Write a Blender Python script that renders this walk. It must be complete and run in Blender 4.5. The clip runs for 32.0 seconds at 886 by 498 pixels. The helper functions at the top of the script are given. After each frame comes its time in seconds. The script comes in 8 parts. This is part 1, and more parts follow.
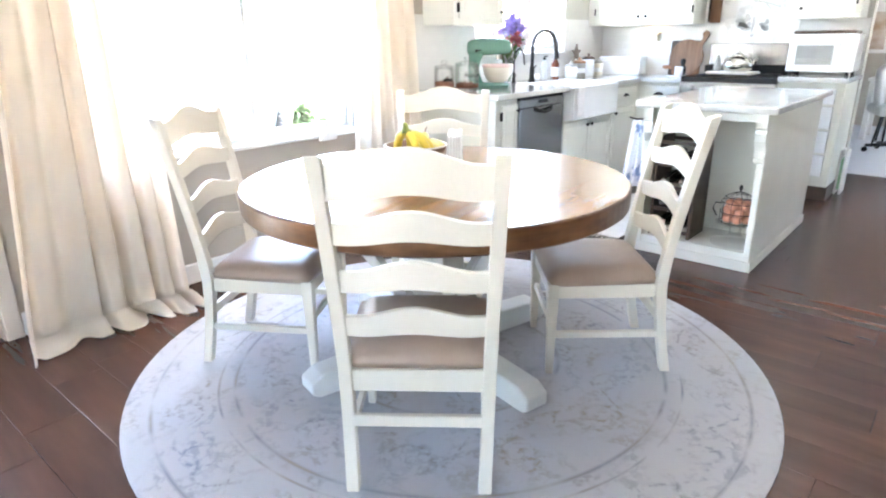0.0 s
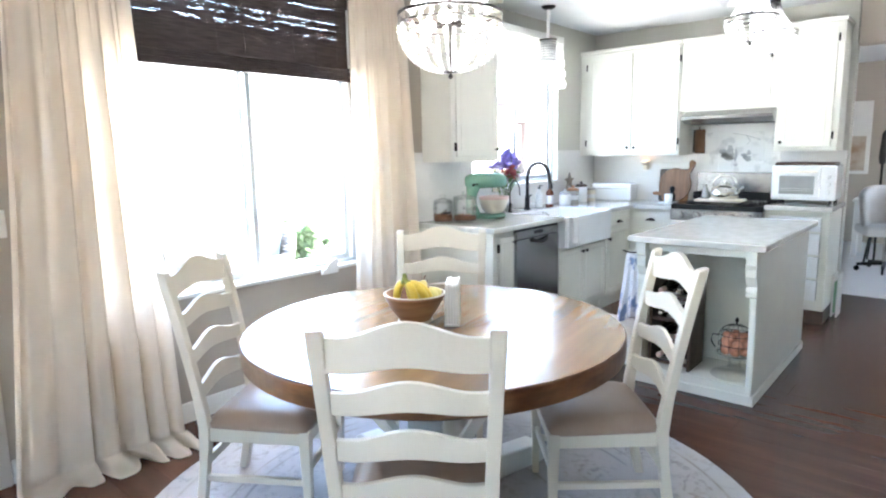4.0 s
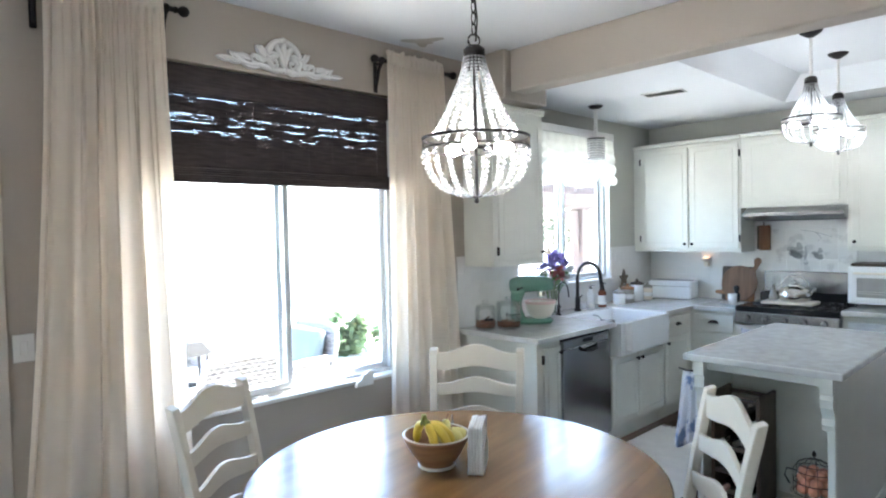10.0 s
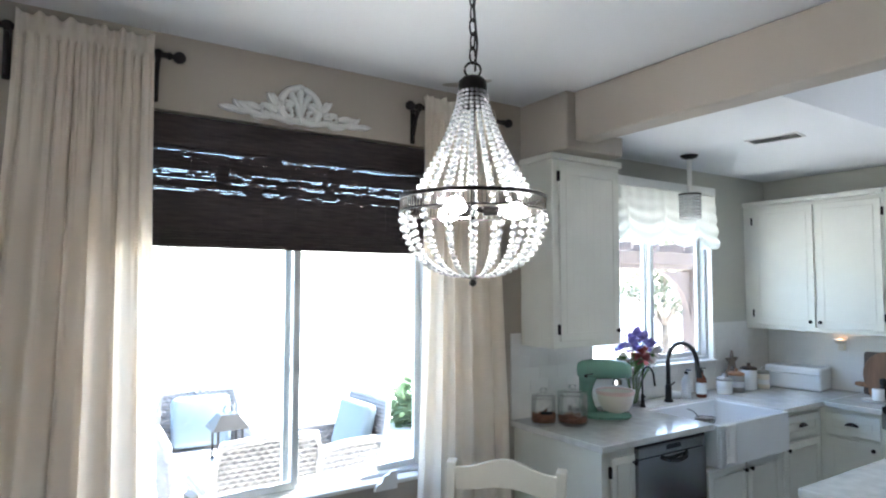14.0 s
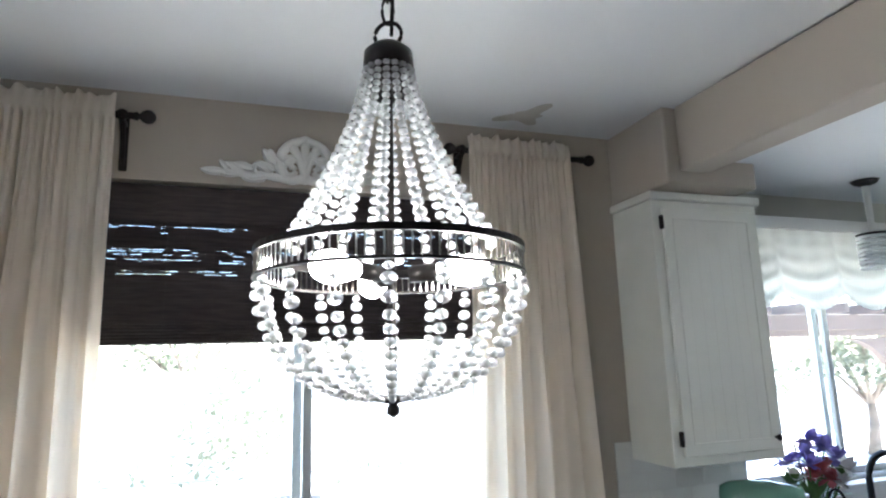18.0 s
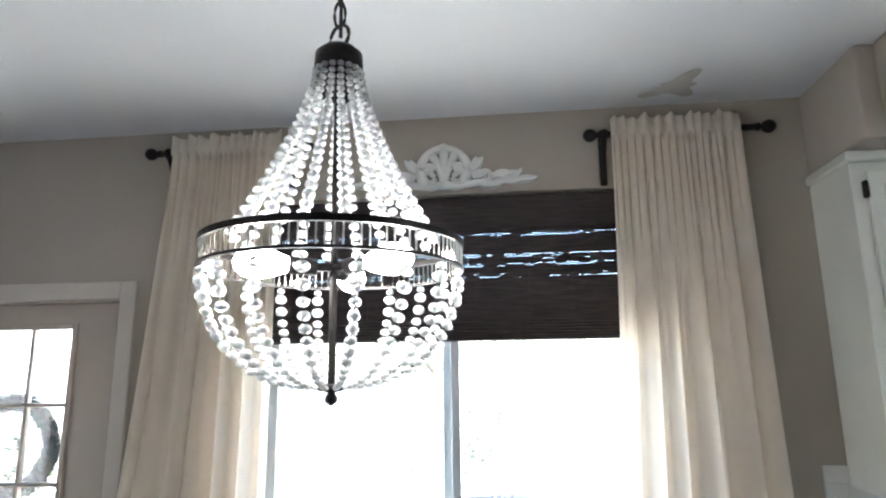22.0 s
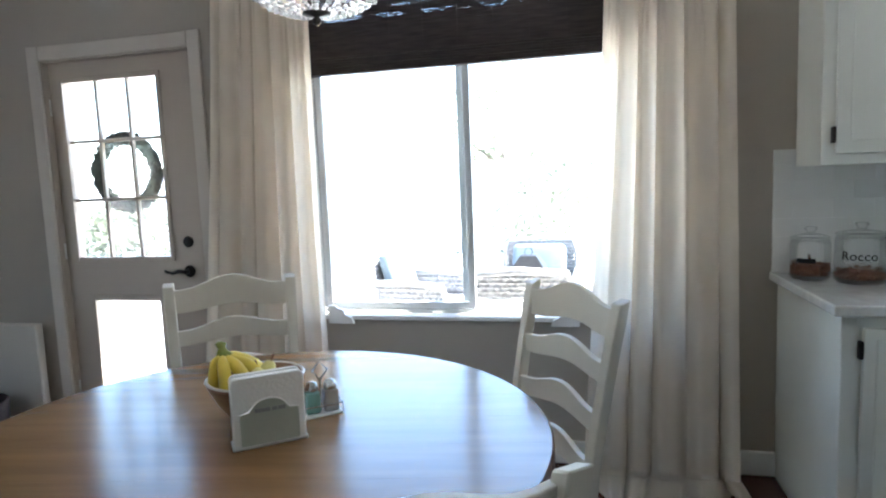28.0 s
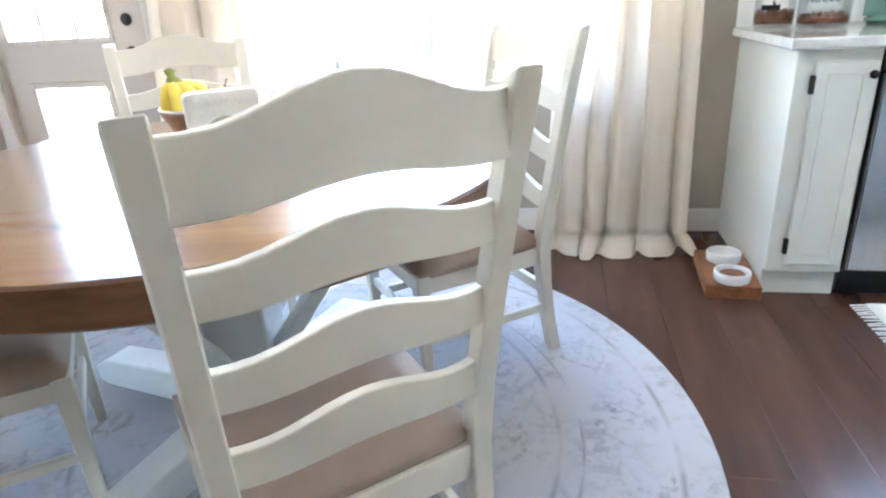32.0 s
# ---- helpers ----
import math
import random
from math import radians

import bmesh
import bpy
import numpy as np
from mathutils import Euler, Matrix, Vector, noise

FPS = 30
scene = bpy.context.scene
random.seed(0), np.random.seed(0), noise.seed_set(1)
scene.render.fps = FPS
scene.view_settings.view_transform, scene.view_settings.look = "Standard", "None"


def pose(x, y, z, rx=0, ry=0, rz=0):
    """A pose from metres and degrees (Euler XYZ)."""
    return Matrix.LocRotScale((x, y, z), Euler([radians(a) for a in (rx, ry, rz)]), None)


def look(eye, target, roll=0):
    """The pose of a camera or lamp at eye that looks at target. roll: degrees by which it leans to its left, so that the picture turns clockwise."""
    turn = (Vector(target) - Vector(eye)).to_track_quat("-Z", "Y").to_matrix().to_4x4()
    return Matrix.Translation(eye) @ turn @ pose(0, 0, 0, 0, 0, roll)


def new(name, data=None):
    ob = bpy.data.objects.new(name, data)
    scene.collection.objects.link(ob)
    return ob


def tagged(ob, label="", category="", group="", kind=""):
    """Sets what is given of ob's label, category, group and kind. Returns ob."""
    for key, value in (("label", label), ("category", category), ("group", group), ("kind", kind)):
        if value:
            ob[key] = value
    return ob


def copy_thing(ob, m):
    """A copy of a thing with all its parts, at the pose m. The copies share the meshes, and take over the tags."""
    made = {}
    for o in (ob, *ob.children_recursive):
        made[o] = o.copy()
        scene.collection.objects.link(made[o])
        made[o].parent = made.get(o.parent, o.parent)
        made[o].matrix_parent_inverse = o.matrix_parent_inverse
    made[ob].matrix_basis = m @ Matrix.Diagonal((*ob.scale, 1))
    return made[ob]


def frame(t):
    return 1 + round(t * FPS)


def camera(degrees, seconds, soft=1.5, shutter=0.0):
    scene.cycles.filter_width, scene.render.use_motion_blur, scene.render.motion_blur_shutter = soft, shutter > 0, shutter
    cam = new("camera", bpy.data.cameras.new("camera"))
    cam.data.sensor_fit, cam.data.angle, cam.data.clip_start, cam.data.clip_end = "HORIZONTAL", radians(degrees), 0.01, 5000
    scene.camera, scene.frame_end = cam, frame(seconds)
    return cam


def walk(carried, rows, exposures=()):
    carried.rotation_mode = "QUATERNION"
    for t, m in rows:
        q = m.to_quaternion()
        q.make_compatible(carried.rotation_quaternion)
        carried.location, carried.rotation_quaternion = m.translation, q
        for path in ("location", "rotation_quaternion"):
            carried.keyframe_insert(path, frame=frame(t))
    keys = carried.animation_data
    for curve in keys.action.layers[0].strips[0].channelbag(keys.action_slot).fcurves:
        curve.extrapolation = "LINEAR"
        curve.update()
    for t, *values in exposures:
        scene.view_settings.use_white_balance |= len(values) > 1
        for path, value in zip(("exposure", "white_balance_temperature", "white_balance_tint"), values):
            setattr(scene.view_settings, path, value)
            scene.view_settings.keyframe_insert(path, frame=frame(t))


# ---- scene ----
cam = camera(71.6, 32.0, soft=2.1)
METRES, EYE, TILT, LEAN, TURN = 3.5, 1.08, 0.0, 0.0, 39.0
PATH = [
    (0, (0.287, 0.061, 1.266), (-0.947, 1.496, 0.62), -0.6),
    (0.5, (0.289, 0.061, 1.293), (-0.943, 1.505, 0.663), -0.7),
    (1, (0.284, 0.06, 1.317), (-0.958, 1.51, 0.721), -0.8),
    (1.5, (0.288, 0.059, 1.34), (-0.971, 1.516, 0.799), -1.0),
    (2, (0.291, 0.057, 1.357), (-0.98, 1.517, 0.853), -1.3),
    (2.5, (0.296, 0.061, 1.375), (-0.978, 1.531, 0.91), -1.5),
    (3, (0.302, 0.061, 1.396), (-0.972, 1.543, 0.975), -1.4),
    (3.5, (0.301, 0.061, 1.415), (-0.978, 1.555, 1.056), -1.2),
    (5.5, (0.298, 0.072, 1.479), (-0.998, 1.575, 1.237), -0.6),
    (6, (0.3, 0.07, 1.499), (-0.999, 1.574, 1.274), -0.6),
    (6.5, (0.295, 0.078, 1.518), (-1.015, 1.578, 1.327), -0.8),
    (7, (0.298, 0.099, 1.549), (-1.035, 1.583, 1.399), -1.8),
    (7.5, (0.301, 0.128, 1.554), (-1.069, 1.578, 1.41), -1.8),
    (8, (0.308, 0.16, 1.553), (-1.086, 1.583, 1.386), -1.5),
    (8.5, (0.305, 0.186, 1.562), (-1.092, 1.607, 1.396), -1.5),
    (9, (0.302, 0.213, 1.578), (-1.105, 1.628, 1.435), -1.6),
    (9.5, (0.296, 0.248, 1.601), (-1.12, 1.657, 1.508), -1.2),
    (10, (0.291, 0.294, 1.623), (-1.154, 1.675, 1.563), -1.2),
    (10.5, (0.298, 0.345, 1.654), (-1.181, 1.691, 1.615), -0.6),
    (11, (0.298, 0.409, 1.683), (-1.203, 1.73, 1.676), -0.6),
    (11.5, (0.254, 0.498, 1.701), (-1.252, 1.814, 1.72), -1.2),
    (12, (0.171, 0.6, 1.707), (-1.343, 1.907, 1.746), -2.1),
    (12.5, (0.101, 0.691, 1.719), (-1.443, 1.961, 1.779), -1.9),
    (13, (0.067, 0.785, 1.719), (-1.502, 2.023, 1.788), -1.8),
    (13.5, (0.071, 0.895, 1.728), (-1.568, 2.038, 1.807), -1.1),
    (14, (0.075, 1.009, 1.732), (-1.594, 2.105, 1.846), 0.1),
    (14.5, (0.072, 1.096, 1.726), (-1.636, 2.128, 1.857), 0.8),
    (16.5, (-0.263, 1.515, 1.759), (-2.015, 2.448, 2.01), -1.1),
    (17, (-0.318, 1.637, 1.771), (-2.123, 2.442, 2.077), -0.3),
    (17.5, (-0.362, 1.723, 1.79), (-2.203, 2.439, 2.101), -0.8),
    (18, (-0.409, 1.807, 1.806), (-2.269, 2.446, 2.166), -1.7),
    (18.5, (-0.448, 1.887, 1.823), (-2.333, 2.414, 2.23), -1.2),
    (19, (-0.481, 1.949, 1.834), (-2.399, 2.319, 2.266), -1.9),
    (19.5, (-0.48, 2.011, 1.86), (-2.421, 2.205, 2.303), -1.9),
    (20, (-0.47, 2.086, 1.843), (-2.416, 2.192, 2.291), -0.9),
    (20.5, (-0.448, 2.169, 1.829), (-2.402, 2.14, 2.254), -0.0),
    (21, (-0.428, 2.237, 1.823), (-2.386, 2.132, 2.212), 0.7),
    (21.5, (-0.415, 2.286, 1.822), (-2.372, 2.127, 2.191), -0.3),
    (22, (-0.384, 2.325, 1.774), (-2.332, 2.107, 2.168), -0.7),
    (22.5, (-0.34, 2.363, 1.732), (-2.292, 2.113, 2.085), -0.7),
    (23, (-0.29, 2.382, 1.702), (-2.244, 2.12, 2.043), -0.8),
    (23.5, (-0.243, 2.395, 1.667), (-2.203, 2.122, 1.961), -1.6),
    (24, (-0.213, 2.422, 1.632), (-2.175, 2.118, 1.872), -1.9),
    (24.5, (-0.167, 2.474, 1.598), (-2.126, 2.104, 1.756), -1.2),
    (26.5, (-0.01, 2.608, 1.467), (-1.953, 2.134, 1.416), -0.8),
    (27, (0.005, 2.624, 1.428), (-1.935, 2.149, 1.322), -0.9),
    (27.5, (0.02, 2.633, 1.39), (-1.92, 2.169, 1.235), -1.2),
    (28, (0.029, 2.645, 1.353), (-1.905, 2.183, 1.138), -2.3),
    (28.5, (0.04, 2.651, 1.321), (-1.89, 2.2, 1.05), -2.3),
    (29, (0.041, 2.65, 1.285), (-1.884, 2.211, 0.969), -2.6),
    (29.5, (0.049, 2.652, 1.253), (-1.866, 2.215, 0.878), -3.3),
    (30, (0.051, 2.66, 1.22), (-1.851, 2.233, 0.774), -3.0),
    (30.5, (0.058, 2.658, 1.184), (-1.829, 2.254, 0.658), -2.9),
    (31, (0.072, 2.658, 1.149), (-1.803, 2.277, 0.564), -3.1),
    (31.5, (0.084, 2.661, 1.118), (-1.764, 2.295, 0.446), -3.3),
    (32, (0.095, 2.662, 1.09), (-1.725, 2.308, 0.341), -3.4),
]
walk(cam, [(t, look(eye, target, roll)) for t, eye, target, roll in PATH],
     exposures=[(0,5.47,6680,14),(1.5,5.37,6680,13),(3.5,5.02,6480,12),(6,4.42,6330,11),(9,4.10,6180,10),(12,3.74,6080,9),(14,3.60,6030,9),(17,3.36,6000,9),(18.5,3.36,6020,9),(20,3.78,6050,9),(22,3.66,6080,9),(24,3.25,6130,9),(27,3.20,6030,8),(28.5,3.60,6020,8),(30,4.14,6080,9),(31,5.02,6130,10),(32,5.38,6180,11)])

# ---- light ----
world = bpy.data.worlds.new("sky")
scene.world = world
world.use_nodes = True
wn = world.node_tree
sky = wn.nodes.new("ShaderNodeTexSky")
sky.sky_type, sky.sun_disc = "NISHITA", False
sky.sun_elevation, sky.sun_rotation = radians(58), radians(-15)
wn.links.new(sky.outputs[0], wn.nodes["Background"].inputs[0])
wn.nodes["Background"].inputs[1].default_value = 0.15
sun = new("sun", bpy.data.lights.new("sun", "SUN"))
sun.data.energy, sun.data.angle, sun.data.color = 5.0, radians(0.6), (1.0, 0.95, 0.87)
sun.matrix_world = look((math.sin(radians(-15)) * 5, math.cos(radians(-15)) * 5, 8.0), (0, 0, 0))


# ---- materials ----
def mat(name, color, rough=0.5, metal=0.0, vary=0.08, scale=6.0, bump=0.0, bscale=60.0, transmission=0.0, emit=0.0, coat=0.0, ior=1.45, per_object=0.0, stretch=(1, 1, 1), dark=None, rvary=0.0):
    """A surface with broad blotches, fine grain and relief."""
    m = bpy.data.materials.new(name)
    m.use_nodes = True
    nt = m.node_tree
    b = nt.nodes["Principled BSDF"]
    b.inputs["Roughness"].default_value, b.inputs["Metallic"].default_value = rough, metal
    b.inputs["IOR"].default_value = ior
    b.inputs["Transmission Weight"].default_value = transmission
    b.inputs["Coat Weight"].default_value = coat
    b.inputs["Coat Roughness"].default_value = 0.15
    tc = nt.nodes.new("ShaderNodeTexCoord")
    mp = nt.nodes.new("ShaderNodeMapping")
    mp.inputs["Scale"].default_value = stretch
    nt.links.new(tc.outputs["Object"], mp.inputs[0])
    n1 = nt.nodes.new("ShaderNodeTexNoise")
    n1.inputs["Scale"].default_value, n1.inputs["Detail"].default_value = scale, 6
    nt.links.new(mp.outputs[0], n1.inputs[0])
    ramp = nt.nodes.new("ShaderNodeValToRGB")
    lo = dark or [max(0, c * (1 - vary)) for c in color]
    hi = [min(1, c * (1 + vary)) for c in color]
    ramp.color_ramp.elements[0].color, ramp.color_ramp.elements[1].color = (*lo, 1), (*hi, 1)
    ramp.color_ramp.elements[0].position, ramp.color_ramp.elements[1].position = 0.3, 0.7
    nt.links.new(n1.outputs[0], ramp.inputs[0])
    out = ramp.outputs[0]
    if per_object:
        oi = nt.nodes.new("ShaderNodeObjectInfo")
        mr = nt.nodes.new("ShaderNodeMapRange")
        mr.inputs[3].default_value, mr.inputs[4].default_value = 1 - per_object, 1 + per_object
        hs = nt.nodes.new("ShaderNodeHueSaturation")
        nt.links.new(oi.outputs["Random"], mr.inputs[0])
        nt.links.new(mr.outputs[0], hs.inputs["Value"])
        nt.links.new(out, hs.inputs["Color"])
        out = hs.outputs[0]
    nt.links.new(out, b.inputs["Base Color"])
    if rvary:
        mr2 = nt.nodes.new("ShaderNodeMapRange")
        mr2.inputs[3].default_value, mr2.inputs[4].default_value = rough - rvary, rough + rvary
        nt.links.new(n1.outputs[0], mr2.inputs[0])
        nt.links.new(mr2.outputs[0], b.inputs["Roughness"])
    if bump:
        n2 = nt.nodes.new("ShaderNodeTexNoise")
        n2.inputs["Scale"].default_value, n2.inputs["Detail"].default_value = bscale, 3
        nt.links.new(mp.outputs[0], n2.inputs[0])
        bp = nt.nodes.new("ShaderNodeBump")
        bp.inputs["Strength"].default_value, bp.inputs["Distance"].default_value = bump, 0.01
        nt.links.new(n2.outputs[0], bp.inputs["Height"])
        nt.links.new(bp.outputs[0], b.inputs["Normal"])
    if emit:
        b.inputs["Emission Color"].default_value = (*color, 1)
        b.inputs["Emission Strength"].default_value = emit
    return m


M = {}
M["wall"] = mat("greige_wall_paint", (0.435, 0.385, 0.325), 0.75, vary=0.03, scale=1.2, bump=0.12, bscale=180)
# the greige wall paint with the kitchen's cool daylight put into its colour
M["kitchenwall"] = mat("greige_wall_paint_cool_light", (0.50, 0.495, 0.44), 0.75, vary=0.03, scale=1.2, bump=0.12, bscale=180)
M["casing"] = mat("pale_beige_casing_paint", (0.62, 0.56, 0.49), 0.42, vary=0.03, scale=3, bump=0.04)
M["ceiling"] = mat("ceiling_paint", (0.76, 0.775, 0.79), 0.85, vary=0.03, scale=0.8, bump=0.2, bscale=220)
M["trim"] = mat("white_trim_paint", (0.78, 0.77, 0.74), 0.42, vary=0.04, scale=3, bump=0.05, bscale=40)
M["cabinet"] = mat("cabinet_paint", (0.73, 0.725, 0.655), 0.38, vary=0.04, scale=4, bump=0.06, bscale=50, rvary=0.06)
M["chair"] = mat("cream_chair_paint", (0.71, 0.66, 0.56), 0.42, vary=0.05, scale=5, bump=0.06, bscale=60)
M["floor"] = mat("dark_plank_wood", (0.098, 0.045, 0.028), 0.27, dark=(0.070, 0.031, 0.021), scale=2.2, stretch=(0.7, 5, 1), per_object=0.07)
M["floor"].node_tree.nodes["Noise Texture"].inputs["Detail"].default_value = 3
M["grout"] = mat("floor_gap", (0.05, 0.03, 0.025), 0.7, vary=0.1)
M["table"] = mat("brown_table_wood", (0.30, 0.158, 0.062), 0.22, dark=(0.225, 0.115, 0.044), scale=2.2, stretch=(7, 0.7, 1), bump=0.04, bscale=40, coat=0.45, per_object=0.03, rvary=0.04)
M["tablebase"] = mat("whitewashed_table_base", (0.70, 0.70, 0.67), 0.55, vary=0.08, scale=6, bump=0.1)
M["iron"] = mat("dark_bronze_iron", (0.025, 0.021, 0.02), 0.45, metal=0.6, vary=0.2, scale=20, bump=0.08)
M["blackmetal"] = mat("black_metal", (0.02, 0.019, 0.019), 0.4, metal=0.3, vary=0.2, scale=30)
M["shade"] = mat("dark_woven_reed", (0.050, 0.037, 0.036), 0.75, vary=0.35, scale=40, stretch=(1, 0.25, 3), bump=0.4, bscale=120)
M["counter"] = mat("pale_marbled_counter", (0.62, 0.615, 0.59), 0.09, dark=(0.545, 0.54, 0.515), scale=17, bump=0.01, coat=0.25)
M["seat"] = mat("tan_leatherette", (0.36, 0.26, 0.195), 0.42, vary=0.07, scale=8, bump=0.12, bscale=150)
M["vinyl"] = mat("window_frame_vinyl", (0.60, 0.625, 0.635), 0.4, vary=0.03)
M["door"] = mat("door_paint", (0.50, 0.42, 0.345), 0.42, vary=0.03, scale=3, bump=0.04)
M["steel"] = mat("brushed_steel", (0.36, 0.36, 0.365), 0.24, metal=1.0, vary=0.06, scale=4, stretch=(40, 40, 1))
M["chrome"] = mat("polished_steel", (0.62, 0.60, 0.56), 0.12, metal=1.0, vary=0.03)
M["bulb"] = mat("lit_bulb", (1.0, 0.95, 0.88), 0.4, vary=0.0, emit=9.0)
M["dimbulb"] = mat("small_lit_bulb", (0.95, 0.97, 1.0), 0.4, vary=0.0, emit=8.5)
M["black"] = mat("black_enamel", (0.015, 0.015, 0.016), 0.2, vary=0.1)
M["patio"] = mat("patio_concrete", (0.66, 0.64, 0.61), 0.85, vary=0.08, scale=1.5, bump=0.15, bscale=60)
M["stucco"] = mat("pale_stucco", (0.78, 0.76, 0.72), 0.9, vary=0.05, scale=2, bump=0.3, bscale=50)


# ---- cloth that lets light through ----
def cloth(name, color, through_part, clear=0.0, scale=5, bscale=300):
    m = mat(name, color, 0.92, vary=0.03, scale=scale, bump=0.10, bscale=bscale)
    nt = m.node_tree
    b, out = nt.nodes["Principled BSDF"], nt.nodes["Material Output"]
    tr = nt.nodes.new("ShaderNodeBsdfTranslucent")
    nt.links.new(b.inputs["Base Color"].links[0].from_socket, tr.inputs[0])
    mx = nt.nodes.new("ShaderNodeMixShader")
    mx.inputs[0].default_value = through_part
    nt.links.new(b.outputs[0], mx.inputs[1])
    nt.links.new(tr.outputs[0], mx.inputs[2])
    last = mx
    if clear:
        tp = nt.nodes.new("ShaderNodeBsdfTransparent")
        m2 = nt.nodes.new("ShaderNodeMixShader")
        m2.inputs[0].default_value = clear
        nt.links.new(mx.outputs[0], m2.inputs[1])
        nt.links.new(tp.outputs[0], m2.inputs[2])
        last = m2
    nt.links.new(last.outputs[0], out.inputs[0])
    return m


M["sheer"] = cloth("sheer_white_cotton", (0.74, 0.75, 0.705), 0.24, 0.03)


def thin_glass(name, tint, gloss=0.12):
    """Thin clear glass: mostly see-through, with a mirror sheen."""
    m = bpy.data.materials.new(name)
    m.use_nodes = True
    nt = m.node_tree
    tp, gl, mx = nt.nodes.new("ShaderNodeBsdfTransparent"), nt.nodes.new("ShaderNodeBsdfGlossy"), nt.nodes.new("ShaderNodeMixShader")
    tp.inputs[0].default_value = (*tint, 1)
    gl.inputs["Roughness"].default_value = 0.03
    lw = nt.nodes.new("ShaderNodeLayerWeight")
    pw, sc, add = (nt.nodes.new("ShaderNodeMath") for _ in range(3))
    pw.operation, sc.operation = "POWER", "MULTIPLY"
    pw.inputs[1].default_value, sc.inputs[1].default_value, add.inputs[1].default_value = 4.0, 0.6, gloss * 0.4
    nt.links.new(lw.outputs["Facing"], pw.inputs[0])
    nt.links.new(pw.outputs[0], sc.inputs[0])
    nt.links.new(sc.outputs[0], add.inputs[0])
    nt.links.new(add.outputs[0], mx.inputs[0])
    nt.links.new(tp.outputs[0], mx.inputs[1])
    nt.links.new(gl.outputs[0], mx.inputs[2])
    nt.links.new(mx.outputs[0], nt.nodes["Material Output"].inputs[0])
    return m


def crystal(name, bend, clear):
    """Solid glass that bends what lies behind it, in part seen straight through."""
    m = mat(name, (0.95, 0.96, 0.97), 0.05, vary=0.02, transmission=bend, ior=1.5)
    nt = m.node_tree
    tp, mx = nt.nodes.new("ShaderNodeBsdfTransparent"), nt.nodes.new("ShaderNodeMixShader")
    mx.inputs[0].default_value = clear
    nt.links.new(nt.nodes["Principled BSDF"].outputs[0], mx.inputs[1])
    nt.links.new(tp.outputs[0], mx.inputs[2])
    nt.links.new(mx.outputs[0], nt.nodes["Material Output"].inputs[0])
    return m


M["crystal"] = crystal("crystal_bead", 0.58, 0.06)
M["glass"] = thin_glass("window_pane_glass", (0.97, 0.985, 0.98), 0.05)
M["jarglass"] = crystal("clear_jar_glass", 1.0, 0.72)
M["curtain"] = cloth("cream_linen", (0.93, 0.87, 0.79), 0.66)


# ---- helpers for building ----
def part(name, bm, material, parent=None, label="", smooth=False, at=None):
    me = bpy.data.meshes.new(name)
    bm.to_mesh(me)
    bm.free()
    me.materials.append(M[material])
    if smooth:
        me.shade_smooth()
    ob = new(name, me)
    if parent:
        ob.parent = parent
    if at is not None:
        ob.matrix_basis = at
    if label:
        tagged(ob, label)
    return ob


def same_part(src, name, parent, at):
    """Another piece on the same mesh."""
    ob = new(name, src.data)
    ob.parent = parent
    ob.matrix_basis = at
    return ob


def thing(name, label, category, at=(0, 0, 0), rz=0.0, group="", kind=""):
    ob = new(name)
    ob.empty_display_size = 0.1
    ob.matrix_basis = pose(*at, 0, 0, rz)
    return tagged(ob, label, category, group, kind)


def box(bm, x0, x1, y0, y1, z0, z1, bevel=0.0, seg=1):
    vs = [bm.verts.new((x, y, z)) for x in (x0, x1) for y in (y0, y1) for z in (z0, z1)]
    fs = [bm.faces.new([vs[i] for i in f]) for f in ((0, 1, 3, 2), (4, 6, 7, 5), (0, 4, 5, 1), (2, 3, 7, 6), (0, 2, 6, 4), (1, 5, 7, 3))]
    if bevel:
        bmesh.ops.bevel(bm, geom=list({e for f in fs for e in f.edges}), offset=bevel, segments=seg, affect="EDGES", profile=0.5)
    return bm


def B(x0, x1, y0, y1, z0, z1, bevel=0.0, seg=1):
    return box(bmesh.new(), min(x0, x1), max(x0, x1), min(y0, y1), max(y0, y1), min(z0, z1), max(z0, z1), bevel, seg)


def lathe(bm, prof, seg=20, cx=0, cy=0, cz=0, cap=True):
    rings = []
    for r, z in prof:
        rings.append([bm.verts.new((cx + r * math.cos(2 * math.pi * i / seg), cy + r * math.sin(2 * math.pi * i / seg), cz + z)) for i in range(seg)])
    for a, b in zip(rings, rings[1:]):
        for i in range(seg):
            bm.faces.new((a[i], a[(i + 1) % seg], b[(i + 1) % seg], b[i]))
    if cap:
        bm.faces.new(rings[0][::-1])
        bm.faces.new(rings[-1])
    return bm


def L(prof, seg=20, cx=0, cy=0, cz=0, cap=True):
    return lathe(bmesh.new(), prof, seg, cx, cy, cz, cap)


